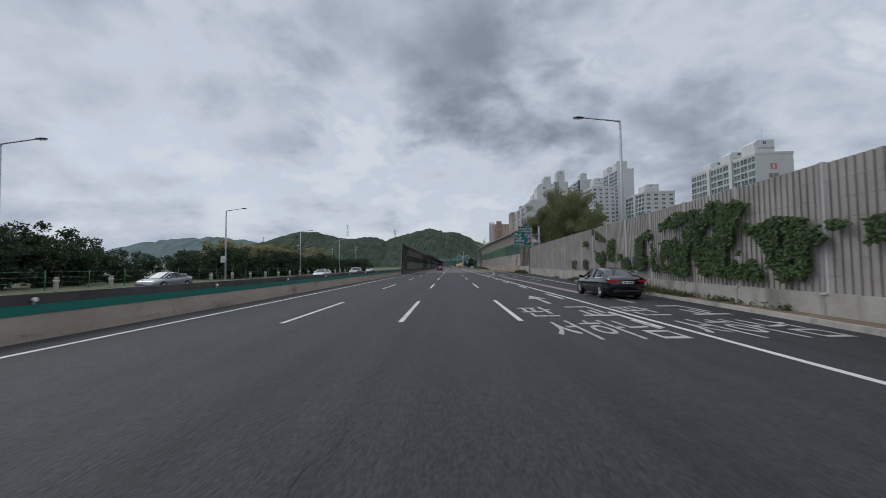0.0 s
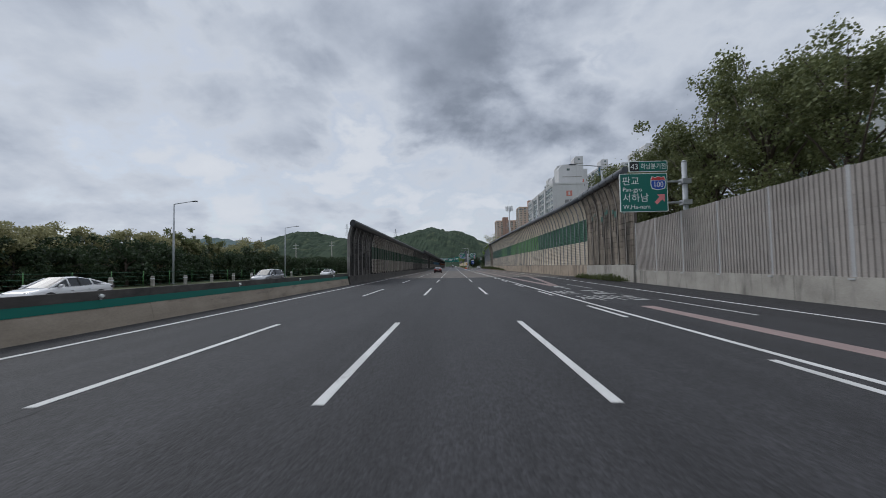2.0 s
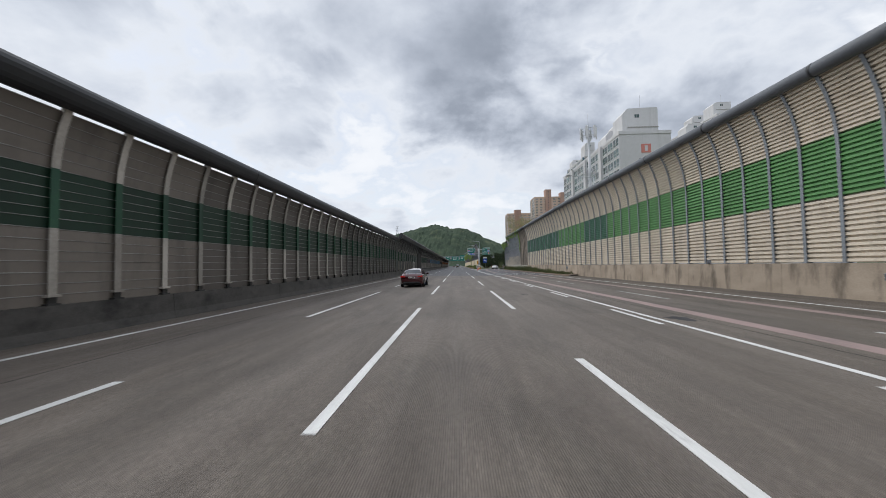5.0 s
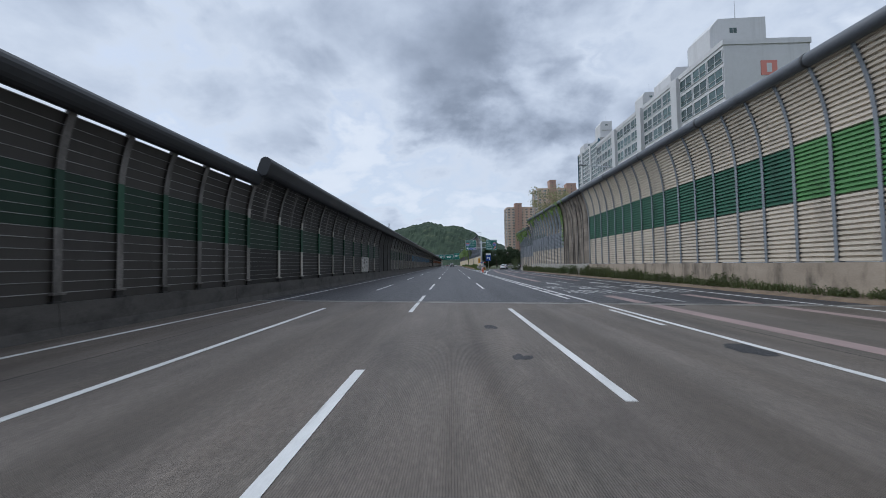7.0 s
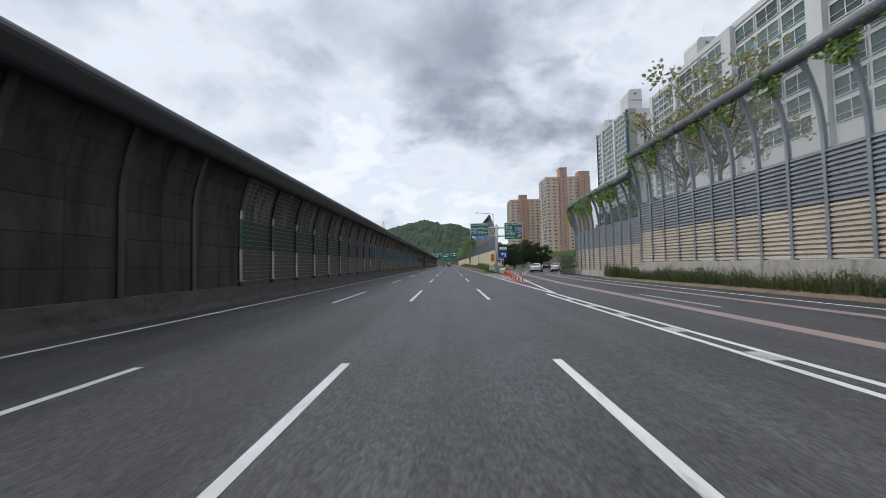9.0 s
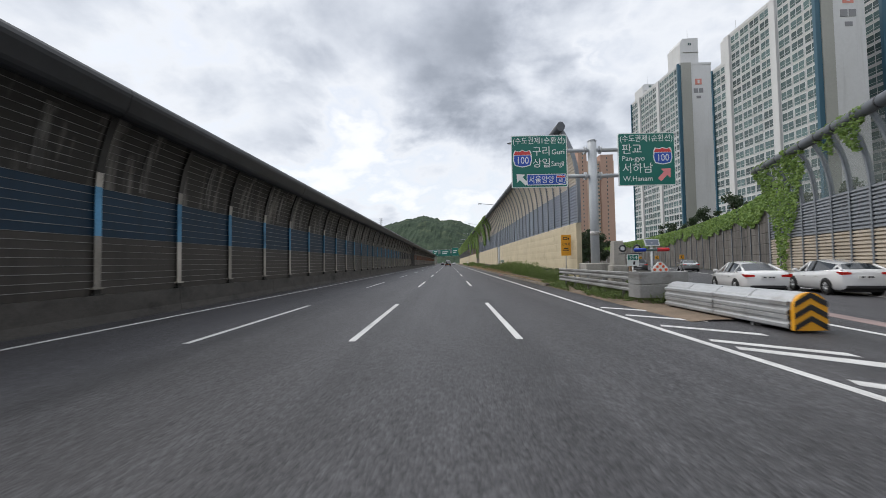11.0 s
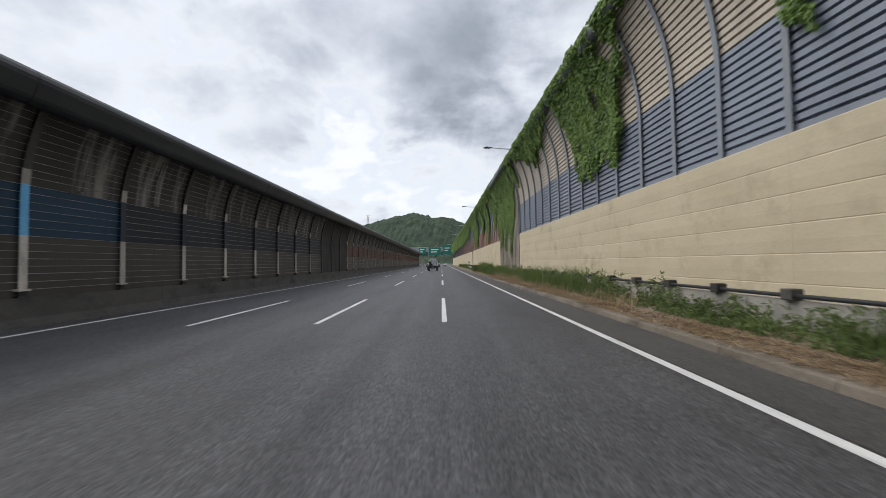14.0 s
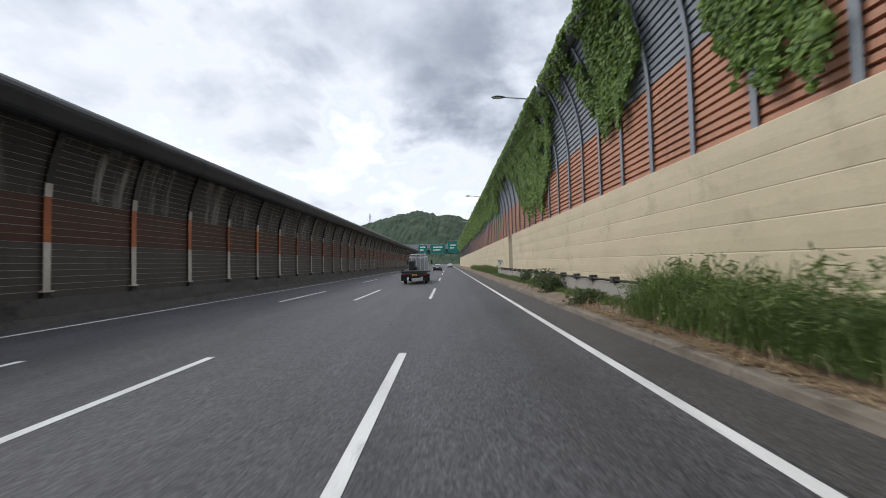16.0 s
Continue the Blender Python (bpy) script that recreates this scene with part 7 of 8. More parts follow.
# dark painted squares with drips on the sooty panels
for y, z, s in ((80.5, 2.6, 0.5), (82.45, 3.42, 0.4), (84.28, 2.75, 0.58), (85.8, 3.12, 0.34), (86.24, 3.18, 0.32), (87.6, 2.98, 0.34), (88.35, 2.7, 0.6), (89.18, 3.0, 0.42), (89.72, 3.48, 0.34), (90.24, 1.72, 0.32), (81.2, 4.0, 0.35)):
    t = thing("dark_patch", (XL + 0.075, y, z), "dark square patch with a drip on the barrier panel", "patch", "dark patches")
    part("square", boxed(-0.01, 0.012, -s / 2, s / 2, -s / 2, s / 2), M["tyre"], t)
    part("drip", boxed(-0.01, 0.009, -0.05, 0.04, -s / 2 - 1.4, -s / 2), M["tyre"], t)
for y, z, s in ((76.6, 6.3, 0.5), (78.7, 6.28, 0.6), (79.35, 6.6, 0.4), (80.9, 6.8, 0.4), (81.4, 6.7, 0.35), (82.45, 6.25, 0.5), (84.6, 7.0, 0.3), (85.5, 6.65, 0.35)):
    t = thing("dark_patch", (15.3 + (y - 74.6) * 0.042 - 0.085, y, z), "dark green square patch on the weathered panel", "patch", "dark patches")
    part("square", boxed(-0.012, 0.01, -s / 2, s / 2, -s / 2, s / 2), M["lv_teal"], t)
    part("drip", boxed(-0.009, 0.01, -0.04, 0.05, -s / 2 - 1.6, -s / 2), M["concrete_dark"], t)
# shutter panel in the left barrier
t = thing("barrier_shutter", (XL + 0.06, 194.4, 0.95), "pale corrugated steel shutter in the sooty barrier", "shutter")
for k in range(16):
    part("rib", boxed(0, 0.05, -1.6 + 0.2 * k, -1.48 + 0.2 * k, 0, 1.75), M["shutter_pale"], t)
part("sheet", boxed(-0.02, 0.015, -1.64, 1.62, 0, 1.76), M["post_pale"], t)

# ---- far verge of the opposite carriageway ----
t = thing("verge_fence", (-34.6, 0, 0), "green wire fence along the opposite verge", "fence")
for k in range(44):
    part("fence_post", tubed([(0, 4 * k - 20, 0), (0, 4 * k - 20, 1.75)], 0.035, 6), M["lv_bright"], t)
for z in (0.25, 0.7, 1.15, 1.6):
    part("wire", tubed([(0, -20, z), (0, 152, z)], 0.012, 4), M["lv_green"], t)
first = thing("guide_post", (-33.2, -10, 0), "short grey concrete guide post", "guide post", "guide posts")
part("shaft", boxed(-0.18, 0.18, -0.12, 0.12, 0, 1.15, bevel=0.05), M["concrete"], first)
part("band", boxed(-0.185, 0.185, -0.125, 0.125, 0.8, 0.92), M["win_frame"], first)
for k in range(1, 26):
    copy_thing(first, pose(-33.2, -10 + 5.2 * k, 0))
for x, y, h in ((-60, 150, 11), (-52, 168, 10), (-47, 190, 12)):
    t = thing("utility_pole", (x, y, 0), "grey utility pole with cross arms beyond the trees", "utility pole", "utility poles")
    part("pole", tubed([(0, 0, 0), (0, 0, h)], [0.18, 0.12], 8), M["concrete"], t)
    for z in (h - 0.6, h - 1.6):
        part("cross_arm", boxed(-1.0, 1.0, -0.06, 0.06, z, z + 0.1), M["steel"], t)

# ---- plants ----
def leaf_material(name, low, high, each=0.0):
    m = bpy.data.materials.new(name)
    m.use_nodes = True
    nt = m.node_tree
    b = nt.nodes["Principled BSDF"]
    geo = node(nt, "ShaderNodeNewGeometry")
    n = value(node(nt, "ShaderNodeTexNoise"), Scale=0.7, Detail=3.0)
    link(nt, geo, "Position", n, "Vector")
    f = math_node(nt, "ADD", math_node(nt, "MULTIPLY", geo.outputs["Random Per Island"], 0.6), math_node(nt, "MULTIPLY", n.outputs[0], 0.4))
    nt.links.new(ramp(nt, f, [(0.15, low), (0.85, high)]), b.inputs["Base Color"])
    b.inputs["Roughness"].default_value, b.inputs["Specular IOR Level"].default_value = 0.55, 0.35
    tr = node(nt, "ShaderNodeBsdfTranslucent")
    tr.inputs[0].default_value = (*[c * 1.3 for c in high], 1)
    mx = node(nt, "ShaderNodeMixShader")
    mx.inputs[0].default_value = 0.25
    nt.links.new(b.outputs[0], mx.inputs[1])
    nt.links.new(tr.outputs[0], mx.inputs[2])
    nt.links.new(mx.outputs[0], nt.nodes["Material Output"].inputs[0])
    return m


M["leaf_ivy"] = leaf_material("ivy_leaf", (0.042, 0.092, 0.022), (0.215, 0.325, 0.07))
M["leaf_creeper"] = leaf_material("creeper_leaf", (0.02, 0.045, 0.014), (0.075, 0.125, 0.035))
M["leaf_tree"] = leaf_material("tree_leaf", (0.034, 0.054, 0.02), (0.12, 0.15, 0.065))
M["leaf_bright"] = leaf_material("bright_leaf", (0.04, 0.058, 0.022), (0.2, 0.22, 0.095))
M["leaf_olive"] = leaf_material("olive_leaf", (0.07, 0.085, 0.03), (0.36, 0.34, 0.18))
M["leaf_dark"] = leaf_material("dark_leaf", (0.012, 0.025, 0.012), (0.045, 0.07, 0.03))
M["reed"] = leaf_material("reed_blade", (0.05, 0.085, 0.022), (0.17, 0.24, 0.07))
M["leaf_weed"] = leaf_material("weed_leaf", (0.045, 0.08, 0.024), (0.19, 0.25, 0.085))
M["leaf_verge"] = leaf_material("verge_leaf", (0.035, 0.05, 0.018), (0.12, 0.14, 0.055))
M["straw"] = leaf_material("dry_straw", (0.15, 0.1, 0.058), (0.46, 0.35, 0.225))
M["bark"] = surface("bark", (0.05, 0.04, 0.03), (0.13, 0.1, 0.08), rough=0.9, scale=(3, 3, 0.6), grain=20, bump=0.01)
RNG = np.random.default_rng(7)


def leaf_mesh(name, pts, size, mat, normal=None, spread=0.9, droop=0.0, broad=0.42):
    """Bent two-facet leaves at the given places, turned at random about a main direction."""
    n = len(pts)
    d = RNG.normal(size=(n, 3)) * spread
    if normal is not None:
        d += np.asarray(normal)
    d /= np.linalg.norm(d, axis=1, keepdims=True) + 1e-9
    a = np.cross(d, RNG.normal(size=(n, 3)))
    a[:, 2] -= droop
    a -= d * (a * d).sum(1, keepdims=True)
    a /= np.linalg.norm(a, axis=1, keepdims=True) + 1e-9
    b = np.cross(d, a)
    s = (size * RNG.uniform(0.6, 1.35, (n, 1)))
    tip, tail = pts + a * s * 0.6, pts - a * s * 0.55
    l, r = pts + b * s * broad - d * s * 0.12, pts - b * s * broad - d * s * 0.12
    v = np.stack([tail, l, tip, r], 1).reshape(-1, 3)
    i = np.arange(n) * 4
    f = np.concatenate([np.stack([i, i + 1, i + 2], 1), np.stack([i, i + 2, i + 3], 1)])
    me = bpy.data.meshes.new(name)
    me.from_pydata(v.tolist(), [], f.tolist())
    me.materials.append(mat)
    return me


def blades(name, label, cells, per, height, mat, lean=0.35, width=0.016, lie=False, category="grass"):
    """Tall grass: bent tapering blades over patches (x0, x1, y0, y1, z0, height factor)."""
    vs, fs = [], []
    base = 0
    for x0, x1, y0, y1, z0, hf in cells:
        n = int(per * (x1 - x0) * (y1 - y0))
        p = np.stack([RNG.uniform(x0, x1, n), RNG.uniform(y0, y1, n), np.full(n, z0)], 1)
        clump = np.array([0.55 + 0.9 * max(0, 0.5 + noise.noise(Vector((q[0] * 0.9, q[1] * 0.55, 3.3)))) for q in p])
        h = (height * hf * RNG.uniform(0.45, 1.1, n) * clump)[:, None]
        ang = RNG.uniform(0, 2 * math.pi, n)
        out = np.stack([np.cos(ang), np.sin(ang), 0 * ang], 1) * RNG.uniform(0.1, 1, (n, 1)) * lean
        side = np.stack([-np.sin(ang), np.cos(ang), 0 * ang], 1) * width * RNG.uniform(0.6, 1.6, (n, 1))
        up = np.array([[0, 0, 1.0]]) * (0.12 if lie else 1.0)
        mid = p + (out * 0.35 + up * 0.6) * h
        tip = p + (out * 1.1 + up * (0.97 if not lie else 0.4)) * h
        v = np.stack([p - side, p + side, mid + side * 0.8, mid - side * 0.8, tip], 1).reshape(-1, 3)
        i = base + np.arange(n) * 5
        vs += v.tolist()
        fs += np.stack([i, i + 1, i + 2], 1).tolist() + np.stack([i, i + 2, i + 3], 1).tolist() + np.stack([i + 3, i + 2, i + 4], 1).tolist()
        base += n * 5
    me = bpy.data.meshes.new(name)
    me.from_pydata(vs, [], fs)
    me.materials.append(mat)
    return tagged(new(name, me), label, category, kind="stuff")


def weeds(name, label, cells, per, height, mat="leaf_weed"):
    """Leafy weeds: thin leaning stems with narrow leaves all the way up, in clumps with gaps."""
    pts = []
    for x0, x1, y0, y1, z0, hf in cells:
        n = int(per * (x1 - x0) * (y1 - y0))
        for x, y in zip(RNG.uniform(x0, x1, n), RNG.uniform(y0, y1, n)):
            c = 0.5 + noise.noise(Vector((x * 0.8, y * 0.45, 6.1))) + 0.5 * noise.noise(Vector((x * 1.7, y * 1.3, 2.4)))
            if c < 0.22:
                continue
            h = height * hf * min(1.25, 0.35 + c) * RNG.uniform(0.6, 1.1)
            lx, ly = RNG.normal(size=2) * 0.22 * h
            k = int(10 + 24 * h)
            for f in RNG.uniform(0.05, 1, k):
                pts.append((x + lx * f * f + RNG.normal() * 0.05, y + ly * f * f + RNG.normal() * 0.05, z0 + h * f))
    return tagged(new(name, leaf_mesh(name, np.array(pts), 0.115, M[mat], spread=1.0, droop=-0.7, broad=0.15)), label, "weeds", kind="stuff")


def section_at(profile, z):
    for (u0, a), (u1, b) in zip(profile, profile[1:]):
        if a <= z <= b:
            return u0 + (u1 - u0) * (z - a) / (b - a)
    return profile[-1][0] if z > profile[-1][1] else profile[0][0]


def curtain(name, label, way, profile, hang, per, size, top, side=1, mat="leaf_ivy"):
    """Creeper over a wall: leaves down to an uneven depth below the top. hang: function of the run along the way giving (upper, lower) heights."""
    pts = []
    total = [0.0]
    for a, b in zip(way, way[1:]):
        total.append(total[-1] + math.dist(a, b))
    s = -1 if side > 0 else 1
    count = int(per * total[-1] * 4)
    for q in RNG.uniform(0, total[-1], count):
        i = max(k for k in range(len(way) - 1) if total[k] <= q + 1e-9)
        f = (q - total[i]) / (total[i + 1] - total[i])
        a, b = way[i], way[i + 1]
        x, y = a[0] + f * (b[0] - a[0]), a[1] + f * (b[1] - a[1])
        hs = hang(q, y)
        if not hs:
            continue
        hi, lo = hs
        if hi - lo < 0.05 or RNG.uniform() > (hi - lo) / 4:
            continue
        z = RNG.uniform(lo, hi)
        gap = noise.noise(Vector((y * 0.9, z * 0.7, 8.1))) + 0.6 * noise.noise(Vector((y * 2.3, z * 1.5, 2.2)))
        if gap > (0.22 if "grey" in name else 0.42):
            continue
        lump = 0.16 + 0.22 * max(0, noise.noise(Vector((y * 0.8, z * 0.8, 1.0)))) + RNG.uniform(0, 0.16)
        u = section_at(profile, z) + lump
        dx, dy = (b[0] - a[0]) / math.dist(a, b), (b[1] - a[1]) / math.dist(a, b)
        pts.append((x + s * u * dy, y - s * u * dx, z))
    me = leaf_mesh(name, np.array(pts), size, M[mat], normal=(-1.0 * (1 if side > 0 else -1), -0.5, 0.4), spread=0.55, droop=0.8)
    return tagged(new(name, me), label, "creeper", kind="stuff")


def wav(y, k, seed):
    return noise.noise(Vector((y * k, seed, 0.7)))


def island_hang(q, y):
    edge = lambda c, w: max(0.0, 1 - abs(y - c) / w)
    d = 0.0
    if y > 317:
        d = 0.7 + 0.6 * wav(y, 0.9, 2.0) + 0.6 * wav(y, 3.7, 2.0)
    d += 3.9 * min(1, 2 * edge(318.2, 0.55)) + 3.0 * min(1, 2 * edge(314.6, 0.7)) + 4.1 * min(1, 2.2 * edge(327.5, 3.6)) + 1.6 * edge(337, 4)
    if 343 < y < 356:
        d = 5.4 + 1.5 * wav(y, 0.8, 5.0) + 1.4 * wav(y, 2.1, 3.0) + 0.8 * wav(y, 5.7, 3.0) - (2.6 if y < 345.5 else 0) + 2.4 * edge(347.6, 1.2) + 3.0 * edge(350.8, 0.8) + 2.4 * edge(353.4, 0.9)
    if y >= 356:
        d = 1.3 + 0.7 * wav(y, 0.9, 4.0) + 1.1 * wav(y, 2.6, 6.0) + 0.7 * wav(y, 6.1, 2.0) + 3.2 * min(1, 1.6 * edge(358.2, 1.9)) + 4.4 * min(1, 1.5 * edge(365.2, 2.4)) + 3.0 * min(1, 1.5 * edge(371.5, 2.6)) + 4.0 * min(1, 1.8 * edge(384, 6.5))
    if y > 400:
        d += 1.6
    return (10.5, 10.5 - max(0, d)) if d > 0.15 else None


curtain("island_creeper", "green creeper hanging over the curved noise barrier", [(XC, 313), (XC, 420)], [(0, 0), (0, 6.6), (0.06, 7.3), (0.2, 8.1), (0.44, 8.9), (0.8, 9.7), (1.12, 10.1), (1.16, 10.35), (1.0, 10.55)], island_hang, 560, 0.135, 10.4)
curtain("far_creeper", "green creeper hanging over the far noise barrier", [(XC, 420), (XC, 540)], [(0, 0), (0, 6.6), (0.2, 8.1), (0.8, 9.7), (1.1, 10.4)], island_hang, 60, 0.4, 10.4)


def ramp_hang(q, y):
    if q < 6:
        d = 0.3 + 6.5 * max(0, 1 - abs(q - 5.7) / 0.9) + 0.8 * wav(y, 0.9, 1.0)
        if d < 0.3:
            return None
        return (10.4, 10.4 - d)
    d = 1.0 + 1.6 * wav(y, 0.7, 6.0) + (5.5 * max(0, 1 - abs(y - 270) / 5)) + (1.4 if y > 240 else 0)
    if y > 280:
        d = 4.5 + 2 * wav(y, 0.5, 2.0)
    return (10.4, 10.4 - d) if d > 0.4 else None


curtain("ramp_creeper", "patchy green creeper over the ramp barrier", [(XR, 200.2)] + CURVE_A, RIGHT, ramp_hang, 90, 0.2, 10.4)
def bend_hang(q, y):
    d = 0.9 + 2.2 * wav(y, 0.8, 6.0) + 7.5 * max(0, 1 - abs(y - 270) / 4) + 1.2 * max(0, 1 - abs(y - 240) / 5)
    return (8.95, 8.95 - d) if d > 0.4 else None


curtain("bend_barrier_creeper", "patchy green creeper over the curved ramp barrier", CURVE, RAMP, bend_hang, 110, 0.19, 8.9)
curtain("bend_creeper", "green creeper over the wall round the bend", FARWALL, [(0, 0), (0, 6.6)], lambda q, y: (6.9, 4.9 + 1.5 * wav(y, 0.4, 3.0)), 60, 0.27, 6.8)


def grey_low(q, y):
    """Low runs and clumps near the foot of the wall."""
    if 8 < y < 11.2:
        return (2.75 + 0.3 * wav(y, 1.2, 1), 2.25 + 0.3 * wav(y, 1.0, 4))
    if 11.2 <= y < 13.4:
        return (3.0 + 0.25 * wav(y, 1.3, 1), 1.0 + 0.9 * max(0, wav(y, 1.6, 4)))
    if 13.4 <= y < 20.2:
        return (3.9 - max(0, y - 16) * 0.36 + 0.4 * wav(y, 1.3, 1), 1.15 + 0.3 * wav(y, 1.6, 4))
    if 20.2 <= y < 25.6:
        return (2.05 + 0.2 * wav(y, 1.9, 1), 1.3 + 0.15 * wav(y, 1.6, 4))
    if 25.6 <= y < 26.5:
        return (2.3, 1.85)
    if 26.5 <= y < 29.3:
        return (1.2 + 0.25 * wav(y, 1.1, 2), 0.9)
    if 29.3 <= y < 32.3:
        return (2.65 + 0.3 * wav(y, 1.6, 2), 1.25 + 0.28 * (y - 29.3) + 0.3 * wav(y, 1.3, 3))
    if 34.0 < y < 35.3 or 38 < y < 39.6:
        return (2.0 + 0.3 * wav(y, 1.6, 2), 1.2)
    return None


def grey_high(q, y):
    """Branches reaching up the wall."""
    if 16.5 < y < 19.5:
        return (3.95 + 0.2 * wav(y, 1.1, 1), 3.35 + 0.3 * wav(y, 1.4, 4))
    if 19.5 <= y < 21.3:
        return (3.85 - 0.18 * (y - 19.5), 3.4 - 0.18 * (y - 19.5)) if wav(y, 9.0, 5) > 0 else (2.8 + 0.15 * wav(y, 1.5, 3), 2.1)
    if 21.3 <= y < 22.3:
        return (3.6 - 0.25 * (y - 21.3), 3.05)
    if 22.3 <= y < 23.4:
        return (3.4 - 0.3 * (y - 22.3), 2.0)
    if 27.2 <= y < 28.4:
        return (3.35 + 0.2 * wav(y, 2.0, 2), 1.8)
    if 29.0 <= y < 32.4:
        return (3.55 + 0.33 * (y - 29), 3.2 + 0.26 * (y - 29) + 0.3 * wav(y, 2.2, 5))
    if 34.0 < y < 35.1:
        return (3.7, 3.2)
    return None


for reach in (grey_low, grey_high):
    curtain("grey_wall_creeper", "dark green creeper spreading over the grey ribbed wall", WALL_R, RIBBED, reach, 620, 0.11, 4.9, mat="leaf_creeper")
    curtain("grey_wall_creeper_far", "thin green creeper climbing the grey ribbed wall", WALL_F, RIBBED, reach, 420, 0.11, 4.9, mat="leaf_creeper")

# verge of the island
bm = bmesh.new()
rows = []
for i in range(160):
    y = 266 + i * 1.72
    w = 0.12 * wav(y, 0.5, 1.0)
    rows.append([(6.74, y, 0.02), (6.79, y, 0.16), (7.1 + w, y, 0.2 + 0.05 * wav(y, 0.9, 3)), (7.7 + w, y, 0.33 + 0.08 * wav(y, 0.7, 5)), (8.52, y, 0.36)])
sheet(bm, rows)
bmesh.ops.recalc_face_normals(bm, faces=bm.faces[:])
tagged(part("island_verge", bm, M["dirt"]), "bare soil verge with dry litter along the cream wall", "verge", kind="structure")
bm = bmesh.new()
sheet(bm, [[(14.4, y, 0.004), (14.5, y, 0.12), (15.75, y, 0.22)] for y in (158, 165, 175, 185, 200, 215, 231)])
bmesh.ops.recalc_face_normals(bm, faces=bm.faces[:])
tagged(part("ramp_verge", bm, M["dirt"]), "narrow soil verge under the right barrier", "verge", kind="structure")
parapet("island_kerb", "low worn concrete kerb in lengths along the verge", [(-0.13, 0), (-0.1, 0.12), (-0.06, 0.15), (0.12, 0.17), (0.12, 0)], [(6.68, 266), (6.68, 420)], M["kerb"], 2.0, "kerbs")
parapet("island_drain_wall", "low stained concrete wall with pipe behind the verge", [(-0.12, 0.0), (-0.12, 0.9), (0.12, 0.9), (0.12, 0.0)], [(8.15, 266.5), (8.15, 343.5)], M["concrete"], 4.0, "drain walls")
parapet("island_drain_wall", "low stained concrete wall with pipe behind the verge", [(-0.12, 0.0), (-0.12, 0.9), (0.12, 0.9), (0.12, 0.0)], [(8.15, 369), (8.15, 400)], M["concrete"], 4.0, "drain walls")
bm = bmesh.new()
sheet(bm, [[(x0, y, 0.1), (x0 + 0.35, y, 0.14), (x1, y, 0.16)] for x0, x1, y in ((9.2, 9.9, 8), (9.65, 10.15, 12), (10.3, 10.75, 20), (10.95, 11.45, 29), (11.35, 11.85, 34), (11.95, 12.3, 40))])
bmesh.ops.recalc_face_normals(bm, faces=bm.faces[:])
tagged(part("wall_verge", bm, M["dirt"]), "narrow soil strip at the foot of the grey wall", "verge", kind="structure")
parapet("verge_kerb", "concrete kerb beside the grassy strip", [(-0.1, 0), (-0.08, 0.14), (0.1, 0.14), (0.1, 0)], [(9.1, 7.5), (9.6, 12), (10.9, 29), (11.9, 38)], M["concrete"], 1.2, "kerbs")
weeds("leafy_weeds", "bushy green weeds growing along the cream wall", [(7.3, 8.4, 268, 273, 0.28, 0.8), (7.35, 8.45, 275.5, 299, 0.28, 1.25), (7.2, 8.3, 266, 275.5, 0.25, 0.9), (7.5, 8.4, 299, 312, 0.3, 0.8), (7.6, 8.0, 312, 322, 0.3, 0.7), (7.5, 8.4, 322, 354, 0.26, 1.0), (7.0, 8.4, 350.5, 357.5, 0.26, 0.7), (7.05, 8.4, 357.5, 368.3, 0.26, 1.3), (7.5, 8.4, 400, 440, 0.3, 0.9), (7.4, 8.4, 266, 400, 0.25, 0.3)], 40, 0.85)
weeds("barrier_weeds", "bushy green weeds along the foot of the right barrier", [(14.8, 15.65, 160, 170, 0.15, 0.5), (14.7, 15.65, 170, 181, 0.15, 0.75), (14.7, 15.65, 181, 198, 0.15, 1.15), (14.7, 15.6, 203, 232, 0.15, 0.9), (14.2, 15.2, 75, 88, 0.05, 0.6), (10.0, 11.2, 12, 28, 0.08, 0.35), (11.7, 12.4, 30, 40, 0.05, 0.4)], 24, 0.8, "leaf_verge")
blades("tall_weeds", "tall green reed-like weeds along the cream wall", [(7.35, 8.4, 268, 273, 0.3, 0.6), (7.3, 8.45, 275.5, 299, 0.3, 1.1), (7.3, 8.3, 266, 275.5, 0.25, 0.7), (7.6, 8.4, 299, 311, 0.3, 0.75), (7.6, 8.0, 311, 317, 0.3, 0.55), (7.4, 8.4, 326, 354, 0.3, 1.0), (7.0, 8.4, 350.5, 357.5, 0.3, 0.65), (7.0, 8.45, 357.5, 368.3, 0.3, 1.25), (7.15, 8.4, 357.5, 368.3, 0.3, 1.1), (7.1, 8.4, 357.5, 368.0, 0.3, 1.0), (7.5, 8.4, 400, 440, 0.3, 0.8), (7.4, 8.4, 266, 378, 0.22, 0.28)], 230, 0.9, M["reed"], 0.8, 0.008)
blades("verge_straw", "dry brown straw lying on the verge", [(6.75, 7.5, 266.5, 372, 0.17, 1.0), (7.1, 8.2, 290, 360, 0.24, 1.1)], 300, 0.65, M["straw"], 1.0, 0.011, True, "straw")
blades("straw_drifts", "matted pale straw drifts at the foot of the weeds", [(6.9, 7.65, 284, 316, 0.2, 1.0), (6.9, 7.65, 324, 372, 0.2, 1.0)], 520, 0.75, M["straw"], 1.0, 0.011, True, "straw")
blades("standing_straw", "dead brown stalks among the weeds", [(6.95, 8.2, 284, 312, 0.22, 0.8), (6.95, 8.0, 322, 372, 0.22, 0.9)], 60, 0.5, M["straw"], 1.1, 0.007, False, "straw")
